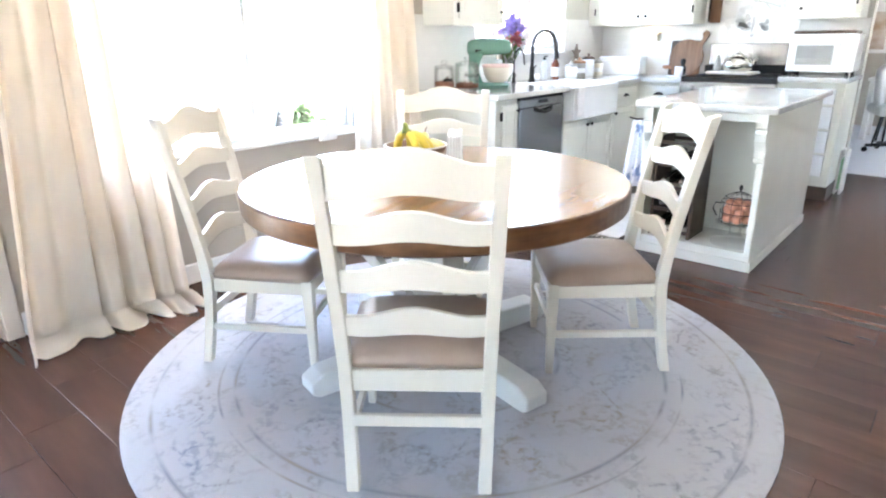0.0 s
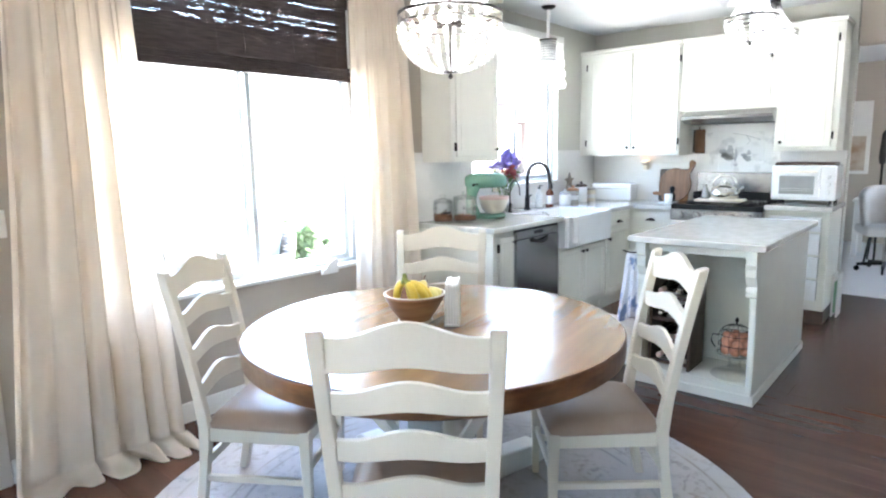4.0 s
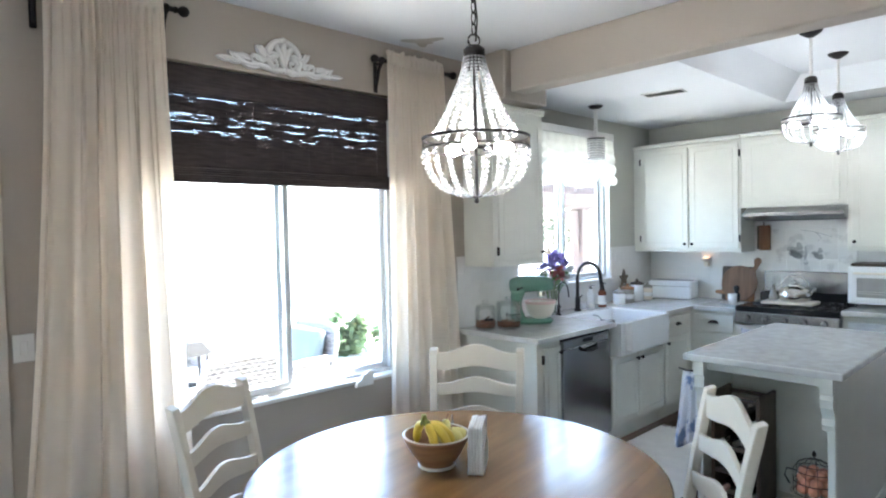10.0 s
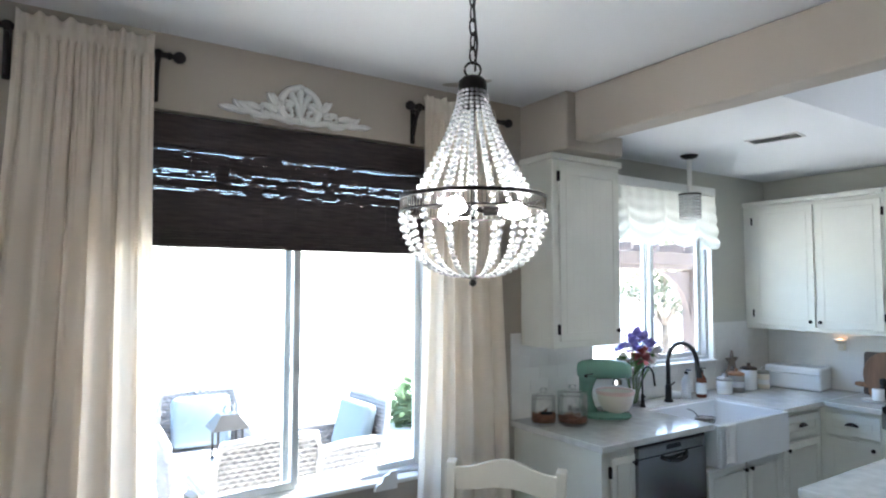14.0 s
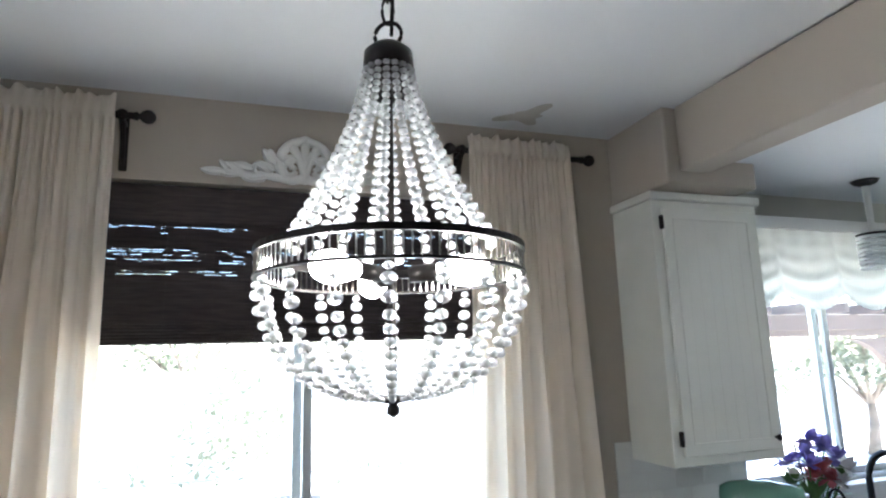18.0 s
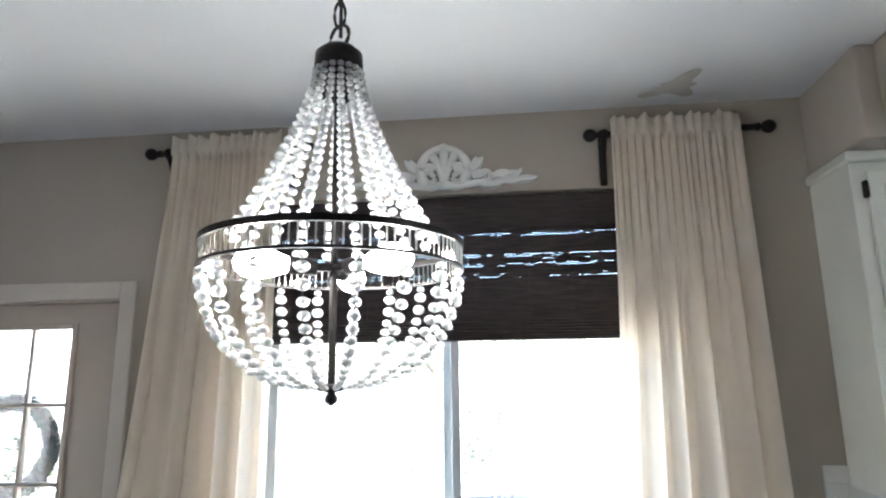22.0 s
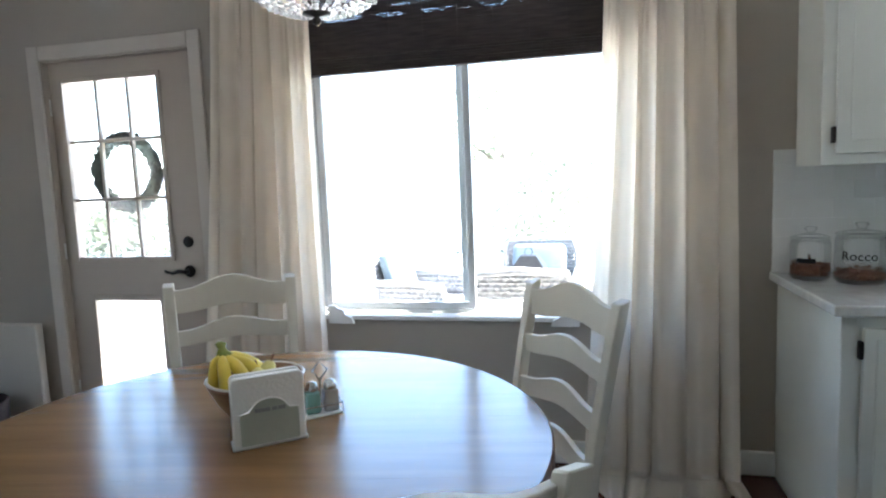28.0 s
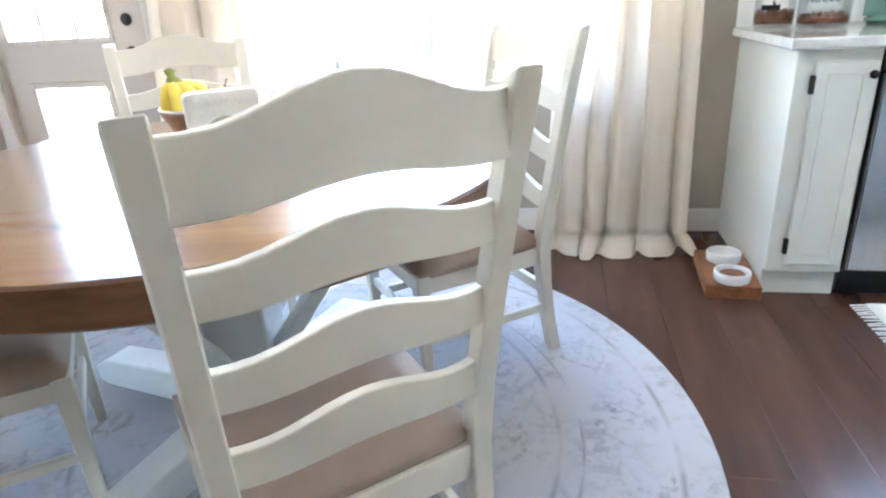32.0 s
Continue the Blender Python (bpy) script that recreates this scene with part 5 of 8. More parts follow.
def stand_mixer(at, rz):
    m = thing("stand_mixer", "sea green stand mixer with cream bowl on the counter", "mixer", at, rz)
    base = prism(bmesh.new(), [(0.17 * math.cos(a) * (1 if math.cos(a) > 0 else 0.8), 0.095 * math.sin(a)) for a in [2 * math.pi * i / 28 for i in range(28)]], "z", 0, 0.035)
    bmesh.ops.bevel(base, geom=[e for e in base.edges if abs(e.verts[0].co.z - e.verts[1].co.z) < 0.001], offset=0.012, segments=3, affect="EDGES")
    part("base", base, "green", m, smooth=True)
    bm = bmesh.new()
    rings = []
    for i in range(9):
        q = i / 8
        z, x = 0.03 + 0.215 * q, -0.085 - 0.018 * math.sin(math.pi * q)
        rx, ry = 0.058 - 0.018 * math.sin(math.pi * q) , 0.058 - 0.015 * math.sin(math.pi * q)
        rings.append([bm.verts.new((x + rx * math.cos(a), ry * math.sin(a), z)) for a in [2 * math.pi * k / 16 for k in range(16)]])
    for a, b in zip(rings, rings[1:]):
        for k in range(16):
            bm.faces.new((a[k], a[(k + 1) % 16], b[(k + 1) % 16], b[k]))
    bm.faces.new(rings[0][::-1])
    bm.faces.new(rings[-1])
    part("column", bm, "green", m, smooth=True)
    bm = bmesh.new()
    rings = []
    for x, r, z in ((-0.155, 0.02, 0.285), (-0.15, 0.045, 0.285), (-0.12, 0.062, 0.287), (-0.05, 0.068, 0.292), (0.05, 0.066, 0.295), (0.13, 0.058, 0.292), (0.165, 0.045, 0.288), (0.175, 0.022, 0.285)):
        rings.append([bm.verts.new((x, r * math.cos(a), z + r * 0.92 * math.sin(a))) for a in [2 * math.pi * k / 18 for k in range(18)]])
    for a, b in zip(rings, rings[1:]):
        for k in range(18):
            bm.faces.new((a[k], a[(k + 1) % 18], b[(k + 1) % 18], b[k]))
    bm.faces.new(rings[0][::-1])
    bm.faces.new(rings[-1])
    bmesh.ops.recalc_face_normals(bm, faces=bm.faces)
    part("motor_head", bm, "green", m, smooth=True)
    part("hub_cap", L([(0.024, 0), (0.024, 0.012), (0.01, 0.014)], 16), "chrome", m, at=pose(0.172, 0, 0.288, 0, 90, 0))
    part("beater_shaft", L([(0.03, -0.03), (0.028, 0.0), (0.012, 0.002)], 16, 0.085, 0, 0.232), "chrome", m)
    part("speed_lever", T([(-0.06, -0.065, 0.27), (-0.09, -0.095, 0.268), (-0.10, -0.13, 0.266)], [0.005, 0.005, 0.011], 8), "black", m)
    bowl = part("bowl", L([(0.045, 0.036), (0.075, 0.05), (0.10, 0.09), (0.112, 0.14), (0.115, 0.165), (0.108, 0.165), (0.10, 0.10), (0.07, 0.06), (0.01, 0.055)], 28, 0.075, 0, 0, cap=False), "cream", m, "cream ceramic bowl", smooth=True)
    part("rim_band", L([(0.1155, 0.147), (0.118, 0.157), (0.1175, 0.169), (0.106, 0.169), (0.106, 0.160)], 28, 0.075, 0, 0, cap=False), "pink", bowl, "pale pink glazed rim", smooth=True)


stand_mixer((-2.58, 3.93, CT1), 44)


def glass_jar(label, at, r, h, fill, word):
    j = thing("glass_jar", label, "jar", at, group="pet treat jars")
    part("jar", L([(r * 0.85, 0.0), (r, 0.012), (r * 1.02, h * 0.5), (r, h * 0.90), (r * 0.94, h), (r * 0.90, h), (r * 0.95, h * 0.88), (r * 0.96, h * 0.5), (r * 0.94, 0.016), (0.002, 0.008)], 24), "jarglass", j, smooth=True)
    part("lid", L([(r * 0.98, h + 0.001), (r * 1.0, h + 0.008), (r * 0.75, h + 0.016), (0.016, h + 0.024), (0.014, h + 0.030), (0.024, h + 0.038), (0.020, h + 0.048), (0.003, h + 0.05)], 20), "jarglass", j, "glass lid with knob", smooth=True)
    rnd, tr_bm = random.Random(int(r * 1000)), bmesh.new()
    lathe(tr_bm, [(r * 0.86, 0.018), (r * 0.88, fill * 0.7), (r * 0.6, fill * 0.85), (0.01, fill * 0.9)], 18)
    for k in range(70):
        a, q, z = rnd.uniform(0, 6.28), rnd.random(), rnd.uniform(0.024, fill)
        q = 0.86 if z < fill * 0.72 else 0.86 * math.sqrt(q)
        blob(tr_bm, (r * q * math.cos(a), r * q * math.sin(a), z), 0.009, 0.009, 0.007, 6, 4)
    tagged(part("treats", tr_bm, "kibble", j, "brown pet biscuits"), kind="stuff")
    if word:
        cu = bpy.data.curves.new("lettering", "FONT")
        cu.body, cu.size, cu.extrude, cu.align_x = word, 0.046, 0.0008, "CENTER"
        ob = new("lettering", cu)
        deps = bpy.context.evaluated_depsgraph_get()
        me = bpy.data.meshes.new_from_object(ob.evaluated_get(deps))
        bpy.data.objects.remove(ob)
        for v in me.vertices:
            a = v.co.x / (r * 1.02)
            d = r * 1.025 + v.co.z
            v.co = (d * math.sin(a), -d * math.cos(a), v.co.y + h * 0.52)
        me.materials.append(M["black"])
        o = new("lettering", me)
        o.parent = j
        o.matrix_basis = pose(0, 0, 0, 0, 0, 66)
    else:
        for a, wd, z in ((-0.30, 0.012, 0.5), (0.0, 0.016, 0.5), (0.30, 0.01, 0.5)):
            part("lettering", B(-wd, wd, -0.0012, 0, -0.009, 0.009), "black", j, at=pose(0, 0, 0, 0, 0, 62 + math.degrees(a)) @ Matrix.Translation((0, -r * 1.022, h * z)))
    return j


jar = glass_jar("small glass jar of brown pet biscuits with lid", (-2.635, 3.492, CT1), 0.072, 0.158, 0.068, "")
part("scoop", T([(0.05, -0.02, 0.10), (0.0, 0.0, 0.07), (-0.03, 0.01, 0.055)], [0.006, 0.006, 0.012], 8), "chrome", jar)
glass_jar("larger glass jar of brown pet biscuits with lettering", (-2.545, 3.635, CT1), 0.088, 0.178, 0.052, "Rocco")


def gooseneck(name, label, at, h, reach, r, rz):
    f = thing(name, label, "faucet", at, rz)
    part("base", L([(0.03, 0), (0.03, 0.012), (0.022, 0.02), (0.021, 0.11), (0.016, 0.125)] if r > 0.01 else [(0.02, 0), (0.02, 0.01), (0.013, 0.016), (0.012, 0.08), (0.008, 0.085)], 18), "blackmetal", f, smooth=True)
    pts = [(0, 0, 0.11 if r > 0.01 else 0.08)] + [(0, 0, h * 0.55)]
    pts += [(reach / 2 - reach / 2 * math.cos(a), 0, h * 0.68 + (h * 0.32) * math.sin(a)) for a in [math.pi * i / 12 for i in range(13)]]
    pts += [(reach + 0.005, 0, h * 0.55)]
    part("spout", T(pts, r, 10), "blackmetal", f, smooth=True)
    if r > 0.01:
        part("spray_head", T([(reach + 0.005, 0, h * 0.62), (reach + 0.012, 0, h * 0.45)], [0.015, 0.021], 12), "blackmetal", f)
    part("lever", T([(0, 0.02, 0.09), (0, 0.05, 0.11), (0.01, 0.085, 0.125)] if r > 0.01 else [(0, 0.01, 0.06), (0, 0.03, 0.065)], [0.009, 0.007, 0.006][: 3 if r > 0.01 else 2], 8), "blackmetal", f)


gooseneck("kitchen_faucet", "matte black gooseneck faucet behind the sink", (-2.68, 4.70, CT1), 0.41, 0.20, 0.0155, 15)
gooseneck("filter_faucet", "slim black filtered water tap", (-2.66, 4.40, CT1), 0.27, 0.09, 0.006, 5)


def bottle(name, label, at, r, h, body, cap_, pump=False):
    b = thing(name, label, "bottle", at)
    part("bottle", L([(r * 0.9, 0), (r, 0.006), (r, h * 0.62), (r * 0.45, h * 0.78), (r * 0.4, h * 0.84)], 18), body, b, smooth=True)
    part("label", L([(r * 1.01, h * 0.12), (r * 1.01, h * 0.5)], 18, cap=False), "porcelain", b, "white paper label")
    part("pump" if pump else "cap", L([(r * 0.42, h * 0.845), (r * 0.42, h * 0.93), (0.004, h * 0.935), (0.004, h)], 12), cap_, b)
    if pump:
        part("nozzle", T([(0, 0, h), (0.035, 0, h)], 0.005, 6), cap_, b)


M["amber"] = mat("amber_bottle", (0.16, 0.055, 0.03), 0.15, vary=0.1)
M["clearwhite"] = mat("frosted_bottle", (0.70, 0.72, 0.72), 0.3, vary=0.03, transmission=0.3)
bottle("soap_bottle", "clear pump bottle of hand soap by the faucet", (-2.70, 4.93, CT1), 0.032, 0.20, "clearwhite", "black", True)
bottle("soap_bottle", "amber bottle with white label by the faucet", (-2.66, 5.05, CT1), 0.036, 0.21, "amber", "black", True)
lathe_thing("scrub_brush_cup", "small white cup by the faucet", "cup", [(0.03, 0), (0.036, 0.05), (0.033, 0.05), (0.02, 0.01)], "porcelain", (-2.72, 4.84, CT1))


def canister(label, at, r, h, body, top):
    c = thing("canister", label, "canister", at, group="canisters on the counter")
    part("body", L([(r * 0.94, 0), (r, 0.008), (r, h), (r * 0.9, h + 0.004)], 22), body, c, smooth=True)
    part("lid", L([(r * 1.03, h + 0.004), (r * 1.03, h + 0.018), (r * 0.7, h + 0.028), (0.012, h + 0.034), (0.016, h + 0.05), (0.003, h + 0.058)], 22), top, c, "lid with knob", smooth=True)
    part("label", L([(r * 1.012, h * 0.3), (r * 1.012, h * 0.65)], 22, cap=False), "porcelain", c)


M["greyglass"] = mat("grey_glass", (0.50, 0.48, 0.44), 0.2, vary=0.05, transmission=0.3)
canister("short pale canister with label", (-2.65, 5.32, CT1), 0.055, 0.095, "porcelain", "greyglass")
canister("pale canister with wooden lid", (-2.66, 5.49, CT1), 0.058, 0.12, "greyglass", "wood")
canister("white canister with dark knobbed lid", (-2.66, 5.66, CT1), 0.06, 0.15, "porcelain", "darkwood")
canister("small tan canister behind the others", (-2.63, 5.81, CT1), 0.045, 0.11, "cream", "greyglass")
bb = thing("bread_box", "white metal bread box in the corner", "bread box", (-2.50, 6.08, CT1), 6)
part("box", B(-0.205, 0.205, -0.12, 0.12, 0, 0.175, 0.018, 3), "porcelain", bb)
part("lid_seam", B(-0.20, 0.20, -0.1225, -0.1205, 0.12, 0.124), "steel", bb)


def cutting_board(label, at, rx, rz, outline, th, lift=0.0, material="wood"):
    b = thing("cutting_board", label, "cutting board", at, group="boards leaning on the wall")
    bm = prism(bmesh.new(), outline, "y", -th / 2, th / 2)
    bmesh.ops.bevel(bm, geom=list(bm.edges), offset=0.004, segments=1, affect="EDGES")
    part("board", bm, material, b, at=pose(0, 0, 0, rx, 0, 0) @ pose(0, 0, lift, 0, rz, 0))


def rounded(hw, hh, r, cz):
    """Outline of a rounded rectangle standing on its lower edge."""
    out = []
    for cx, cy, d in ((hw - r, hh - r, 0), (r - hw, hh - r, 90), (r - hw, r - hh, 180), (hw - r, r - hh, 270)):
        out += [(cx + r * math.cos(radians(d + 18 * k)), cz + cy + r * math.sin(radians(d + 18 * k))) for k in range(6)]
    return out


cutting_board("dark wooden board leaning on the tiles", (-1.935, 6.19, CT1), -6, 0, rounded(0.145, 0.158, 0.02, 0.158), 0.018, 0.0, "darkwood")
disc = [(0.158 * math.cos(radians(d)), 0.165 + 0.165 * math.sin(radians(d))) for d in range(-90, 270, 9)]
handled = [p for k, p in enumerate(disc) if not 14 <= k <= 17]
handled[14:14] = [(0.105, 0.30), (0.125, 0.335), (0.118, 0.385), (0.146, 0.410), (0.178, 0.395), (0.182, 0.365), (0.160, 0.32), (0.135, 0.275)][::-1]
cutting_board("round brown wooden board with a handle leaning on tiles", (-1.905, 6.125, CT1), -9, 0, handled, 0.02, 0.0, "boardwood")
side = rounded(0.13, 0.075, 0.03, 0.135)
side[12:12] = [(-0.13, 0.155), (-0.20, 0.153), (-0.225, 0.145), (-0.225, 0.125), (-0.20, 0.117), (-0.13, 0.115)]
cutting_board("small brown paddle board lying sideways behind the round one", (-1.905, 6.158, CT1), -8, 0, [(u, v - 0.06) for u, v in side], 0.014, 0.0, "wood")
ty = thing("serving_tray", "small white tray beside the range", "tray", (-1.885, 5.93, CT1))
part("tray", L([(0.09, 0), (0.105, 0.012), (0.10, 0.012), (0.085, 0.006)], 24), "porcelain", ty, smooth=True)
lathe_thing("candle_jar", "white candle jar on a small tray", "candle", [(0.034, 0), (0.037, 0.005), (0.037, 0.080), (0.03, 0.080)], "porcelain", (-1.868, 5.895, CT1 + 0.0125))
lathe_thing("pepper_mill", "small dark pepper mill on the tray", "mill", [(0.030, 0), (0.030, 0.07), (0.016, 0.09), (0.026, 0.115), (0.022, 0.140), (0.003, 0.148)], "black", (-1.868, 5.985, CT1 + 0.0125))

tr = thing("stove_tray", "pale wooden tray on the cooktop", "tray", (-1.39, 5.86, 0.959))
part("tray_board", B(-0.19, 0.19, -0.12, 0.12, 0, 0.022, 0.005), "cream", tr)
kt = thing("kettle", "polished steel tea kettle on a tray", "kettle", (-1.36, 5.87, 0.982))
part("body", L([(0.09, 0), (0.118, 0.02), (0.124, 0.055), (0.105, 0.10), (0.06, 0.122), (0.056, 0.124)], 26), "chrome", kt, smooth=True)
part("lid", L([(0.056, 0.1245), (0.038, 0.142), (0.012, 0.150), (0.017, 0.164), (0.003, 0.172)], 18), "chrome", kt, smooth=True)
part("handle", T([(-0.10, 0, 0.10), (-0.095, 0, 0.16), (-0.045, 0, 0.205), (0.045, 0, 0.205), (0.095, 0, 0.16), (0.10, 0, 0.10)], 0.008, 8), "chrome", kt, smooth=True)
part("spout", T([(0.09, 0, 0.05), (0.13, 0, 0.08), (0.155, 0, 0.115)], [0.018, 0.013, 0.01], 10), "chrome", kt, smooth=True)
lathe_thing("glass_cruet", "small glass cruet on the stove tray", "cruet", [(0.03, 0), (0.035, 0.03), (0.02, 0.08), (0.012, 0.12), (0.016, 0.13)], "greyglass", (-1.52, 5.86, 0.9815))


def toaster_oven():
    t = thing("toaster_oven", "white toaster oven on the worktop", "toaster oven", (-0.752, 6.03, CS))
    part("body", B(-0.236, 0.236, -0.16, 0.16, 0.030, 0.318, 0.012, 2), "porcelain", t)
    for x in (-0.2, 0.2):
        for y in (-0.13, 0.13):
            part("foot", L([(0.015, 0), (0.015, 0.031)], 10, x, y), "black", t)
    d = part("door", B(-0.215, 0.125, -0.174, -0.1605, 0.052, 0.296, 0.006), "porcelain", t)
    part("window", B(-0.172, 0.085, -0.1775, -0.1742, 0.082, 0.232, 0.003), "ovenglass", d)
    part("window_frame", T([(-0.176, -0.178, 0.078), (0.089, -0.178, 0.078), (0.089, -0.178, 0.236), (-0.176, -0.178, 0.236)], 0.004, 6, True), "porcelain", d)
    for z in (0.112, 0.128):
        part("rack", T([(-0.168, -0.179, z), (0.081, -0.179, z)], 0.002, 6), "chrome", d)
    part("handle", T([(-0.19, -0.176, 0.268), (-0.19, -0.196, 0.268), (0.10, -0.196, 0.268), (0.10, -0.176, 0.268)], 0.008, 8), "cream", d)
    for z in (0.10, 0.165, 0.23):
        part("dial", L([(0.018, 0), (0.016, 0.016), (0.004, 0.017)], 14), "porcelain", t, at=Matrix.Translation((0.182, -0.16, z)) @ pose(0, 0, 0, 90, 0, 0))
    tr_ = thing("baking_tray", "dark baking tray resting on toaster oven", "tray", (-0.752, 6.03, CS + 0.3185))
    part("tray", B(-0.22, 0.215, -0.14, 0.14, 0, 0.024, 0.008), "darkwood", tr_)


toaster_oven()
vn = thing("pot_holder", "brown cloth pot holder hanging beside the hood", "pot holder", (-1.715, BACK - 0.028, 1.385))
part("cloth", B(-0.038, 0.055, -0.008, 0.008, 0, 0.225, 0.006, 2), "boardwood", vn)
part("edge_band", B(-0.058, -0.039, -0.007, 0.007, 0.01, 0.222, 0.004), "darkwood", vn)
part("hanger", T([(0, 0, 0.22), (0, 0, 0.255)], 0.006, 6), "darkwood", vn)


# ---- island ----
def island():
    i = thing("kitchen_island", "cream island with open shelf, corbels and marbled top", "island")
    x0, x1, y0, y1 = -1.19, -0.522, 3.64, 4.95
    t = 0.03
    part("top", B(x0 - 0.055, x1 + 0.042, y0 - 0.065, y1 + 0.06, CT0, CT1, 0.008, 3), "counter", i, "pale marbled stone top")
    part("side_panel", B(x1 - t, x1, y0, y1, 0.0, CT0 - 0.001, 0.003), "cabinet", i)
    part("side_panel", B(x0, x0 + t, y0, y1, 0.0, CT0 - 0.001, 0.003), "cabinet", i)
    part("back_panel", B(x0 + t, x1 - t, y0 + 0.40, y0 + 0.42, 0.105, CT0 - 0.001), "cabinet", i)
    part("end_panel", B(x0 + t, x1 - t, y1 - 0.02, y1, 0.0, CT0 - 0.001), "cabinet", i)
    part("shelf_floor", B(x0 + t, x1 - t, y0 + 0.002, y0 + 0.40, 0.085, 0.105), "cabinet", i)
    part("plinth", B(x0 + t, x1 - t, y0 + 0.004, y0 + 0.02, 0.0, 0.0845), "cabinet", i)
    part("face_rail", B(x0 + t, x1 - t, y0 + 0.002, y0 + 0.022, 0.832, CT0 - 0.001, 0.002), "cabinet", i)
    part("base_moulding", B(x1, x1 + 0.012, y0 - 0.012, y1, 0.0, 0.06, 0.004), "cabinet", i)
    part("base_moulding", B(x0, x1, y0 - 0.012, y0 - 0.0005, 0.0, 0.06, 0.004), "cabinet", i)
    for x in (x0 + 0.002, x1 - 0.056):
        prof = [(y0, 0.62), (y0 - 0.012, 0.625), (y0 - 0.018, 0.65), (y0 - 0.012, 0.68), (y0 - 0.02, 0.70), (y0 - 0.045, 0.74), (y0 - 0.05, 0.78), (y0 - 0.04, 0.80), (y0 - 0.055, 0.81), (y0 - 0.058, CT0 - 0.001), (y0, CT0 - 0.001)]
        bm = prism(bmesh.new(), prof, "x", x, x + 0.054)
        part("corbel", bm, "cabinet", i)
        part("stile", B(*((x0 + 0.001, x0 + 0.034) if x < -1 else (x1 - 0.034, x1 - 0.001)), y0 - 0.010, y0 - 0.0005, 0.061, 0.62, 0.003), "cabinet", i)


island()


def wine_rack():
    w = thing("wine_rack", "dark wooden rack of bottles inside the island shelf", "wine rack", (-1.005, 3.68, 0.106))
    for x in (-0.13, 0.105):
        part("upright", B(x, x + 0.02, 0, 0.25, 0, 0.60, 0.003), "darkwood", w)
    for z in (0.02, 0.155, 0.29, 0.425, 0.56):
        part("rail", B(-0.11, 0.105, 0.01, 0.03, z, z + 0.02, 0.002), "darkwood", w)
        part("rail", B(-0.11, 0.105, 0.21, 0.23, z, z + 0.02, 0.002), "darkwood", w)
    for k, (x, z) in enumerate([(x, z) for z in (0.078, 0.213, 0.348, 0.483) for x in (-0.055, 0.05)]):
        b = thing("wine_bottle", "dark wine bottle lying in the rack", "bottle", (-1.005 + x, 3.68, 0.106 + z), group="bottles in the rack")
        part("bottle", L([(0.036, 0), (0.037, 0.01), (0.037, 0.15), (0.014, 0.2), (0.014, 0.26)], 16), "black", b, smooth=True, at=pose(0, 0.24, 0, 90, 0, 0))
        part("foil", L([(0.0148, 0.20), (0.0152, 0.262), (0.004, 0.264)], 14), "chrome" if k % 3 else "pink", b, at=pose(0, 0.24, 0, 90, 0, 0))


wine_rack()


def fruit_cloche():
    c = thing("cake_stand", "glass cake stand inside the island shelf", "cake stand", (-0.66, 3.80, 0.106))
    part("foot", L([(0.128, 0), (0.130, 0.006), (0.118, 0.016), (0.05, 0.034), (0.034, 0.06), (0.034, 0.10), (0.06, 0.116)], 30), "jarglass", c, smooth=True)
    part("plate", L([(0.06, 0.118), (0.108, 0.121), (0.112, 0.131), (0.10, 0.130)], 30), "jarglass", c, smooth=True)
    w = thing("wire_basket", "dark wire cloche full of peaches on the cake stand", "wire basket", (-0.66, 3.80, 0.2365))
    r = 0.094
    for z, q in ((0.003, 1.0), (0.06, 1.0), (0.12, 1.0), (0.15, 0.8)):
        part("hoop", T([(r * q * math.cos(a), r * q * math.sin(a), z) for a in [2 * math.pi * k / 28 for k in range(28)]], 0.0022, 5, True), "blackmetal", w)
    for k in range(11):
        a = 2 * math.pi * k / 11
        part("wire", T([(r * q * math.cos(a), r * q * math.sin(a), z) for q, z in ((1, 0), (1, 0.06), (1, 0.12), (0.8, 0.15), (0.4, 0.172), (0.05, 0.18))], 0.0014, 4), "blackmetal", w)
    part("finial", L([(0.008, 0.178), (0.004, 0.188), (0.012, 0.20), (0.008, 0.214), (0.002, 0.222)], 12), "blackmetal", w, smooth=True)
    part("handle", T([(-r, 0, 0.10), (-r - 0.035, 0, 0.10), (-r - 0.045, 0, 0.06), (-r - 0.02, 0, 0.02)], 0.004, 6), "blackmetal", w)
    rnd = random.Random(2)
    n = 0
    for z, m, rr in ((0.026, 6, 0.058), (0.066, 6, 0.056), (0.104, 5, 0.046)):
        for k in range(m):
            a = 2 * math.pi * k / m + z * 30
            f = thing("peach", "peach inside the wire basket", "fruit", (-0.66 + rr * math.cos(a), 3.80 + rr * math.sin(a), 0.2365 + z), group="peaches in the basket")
            part("flesh", blob(bmesh.new(), (0, 0, 0), 0.029, 0.029, 0.027, 12, 8), "orange", f, smooth=True)


fruit_cloche()


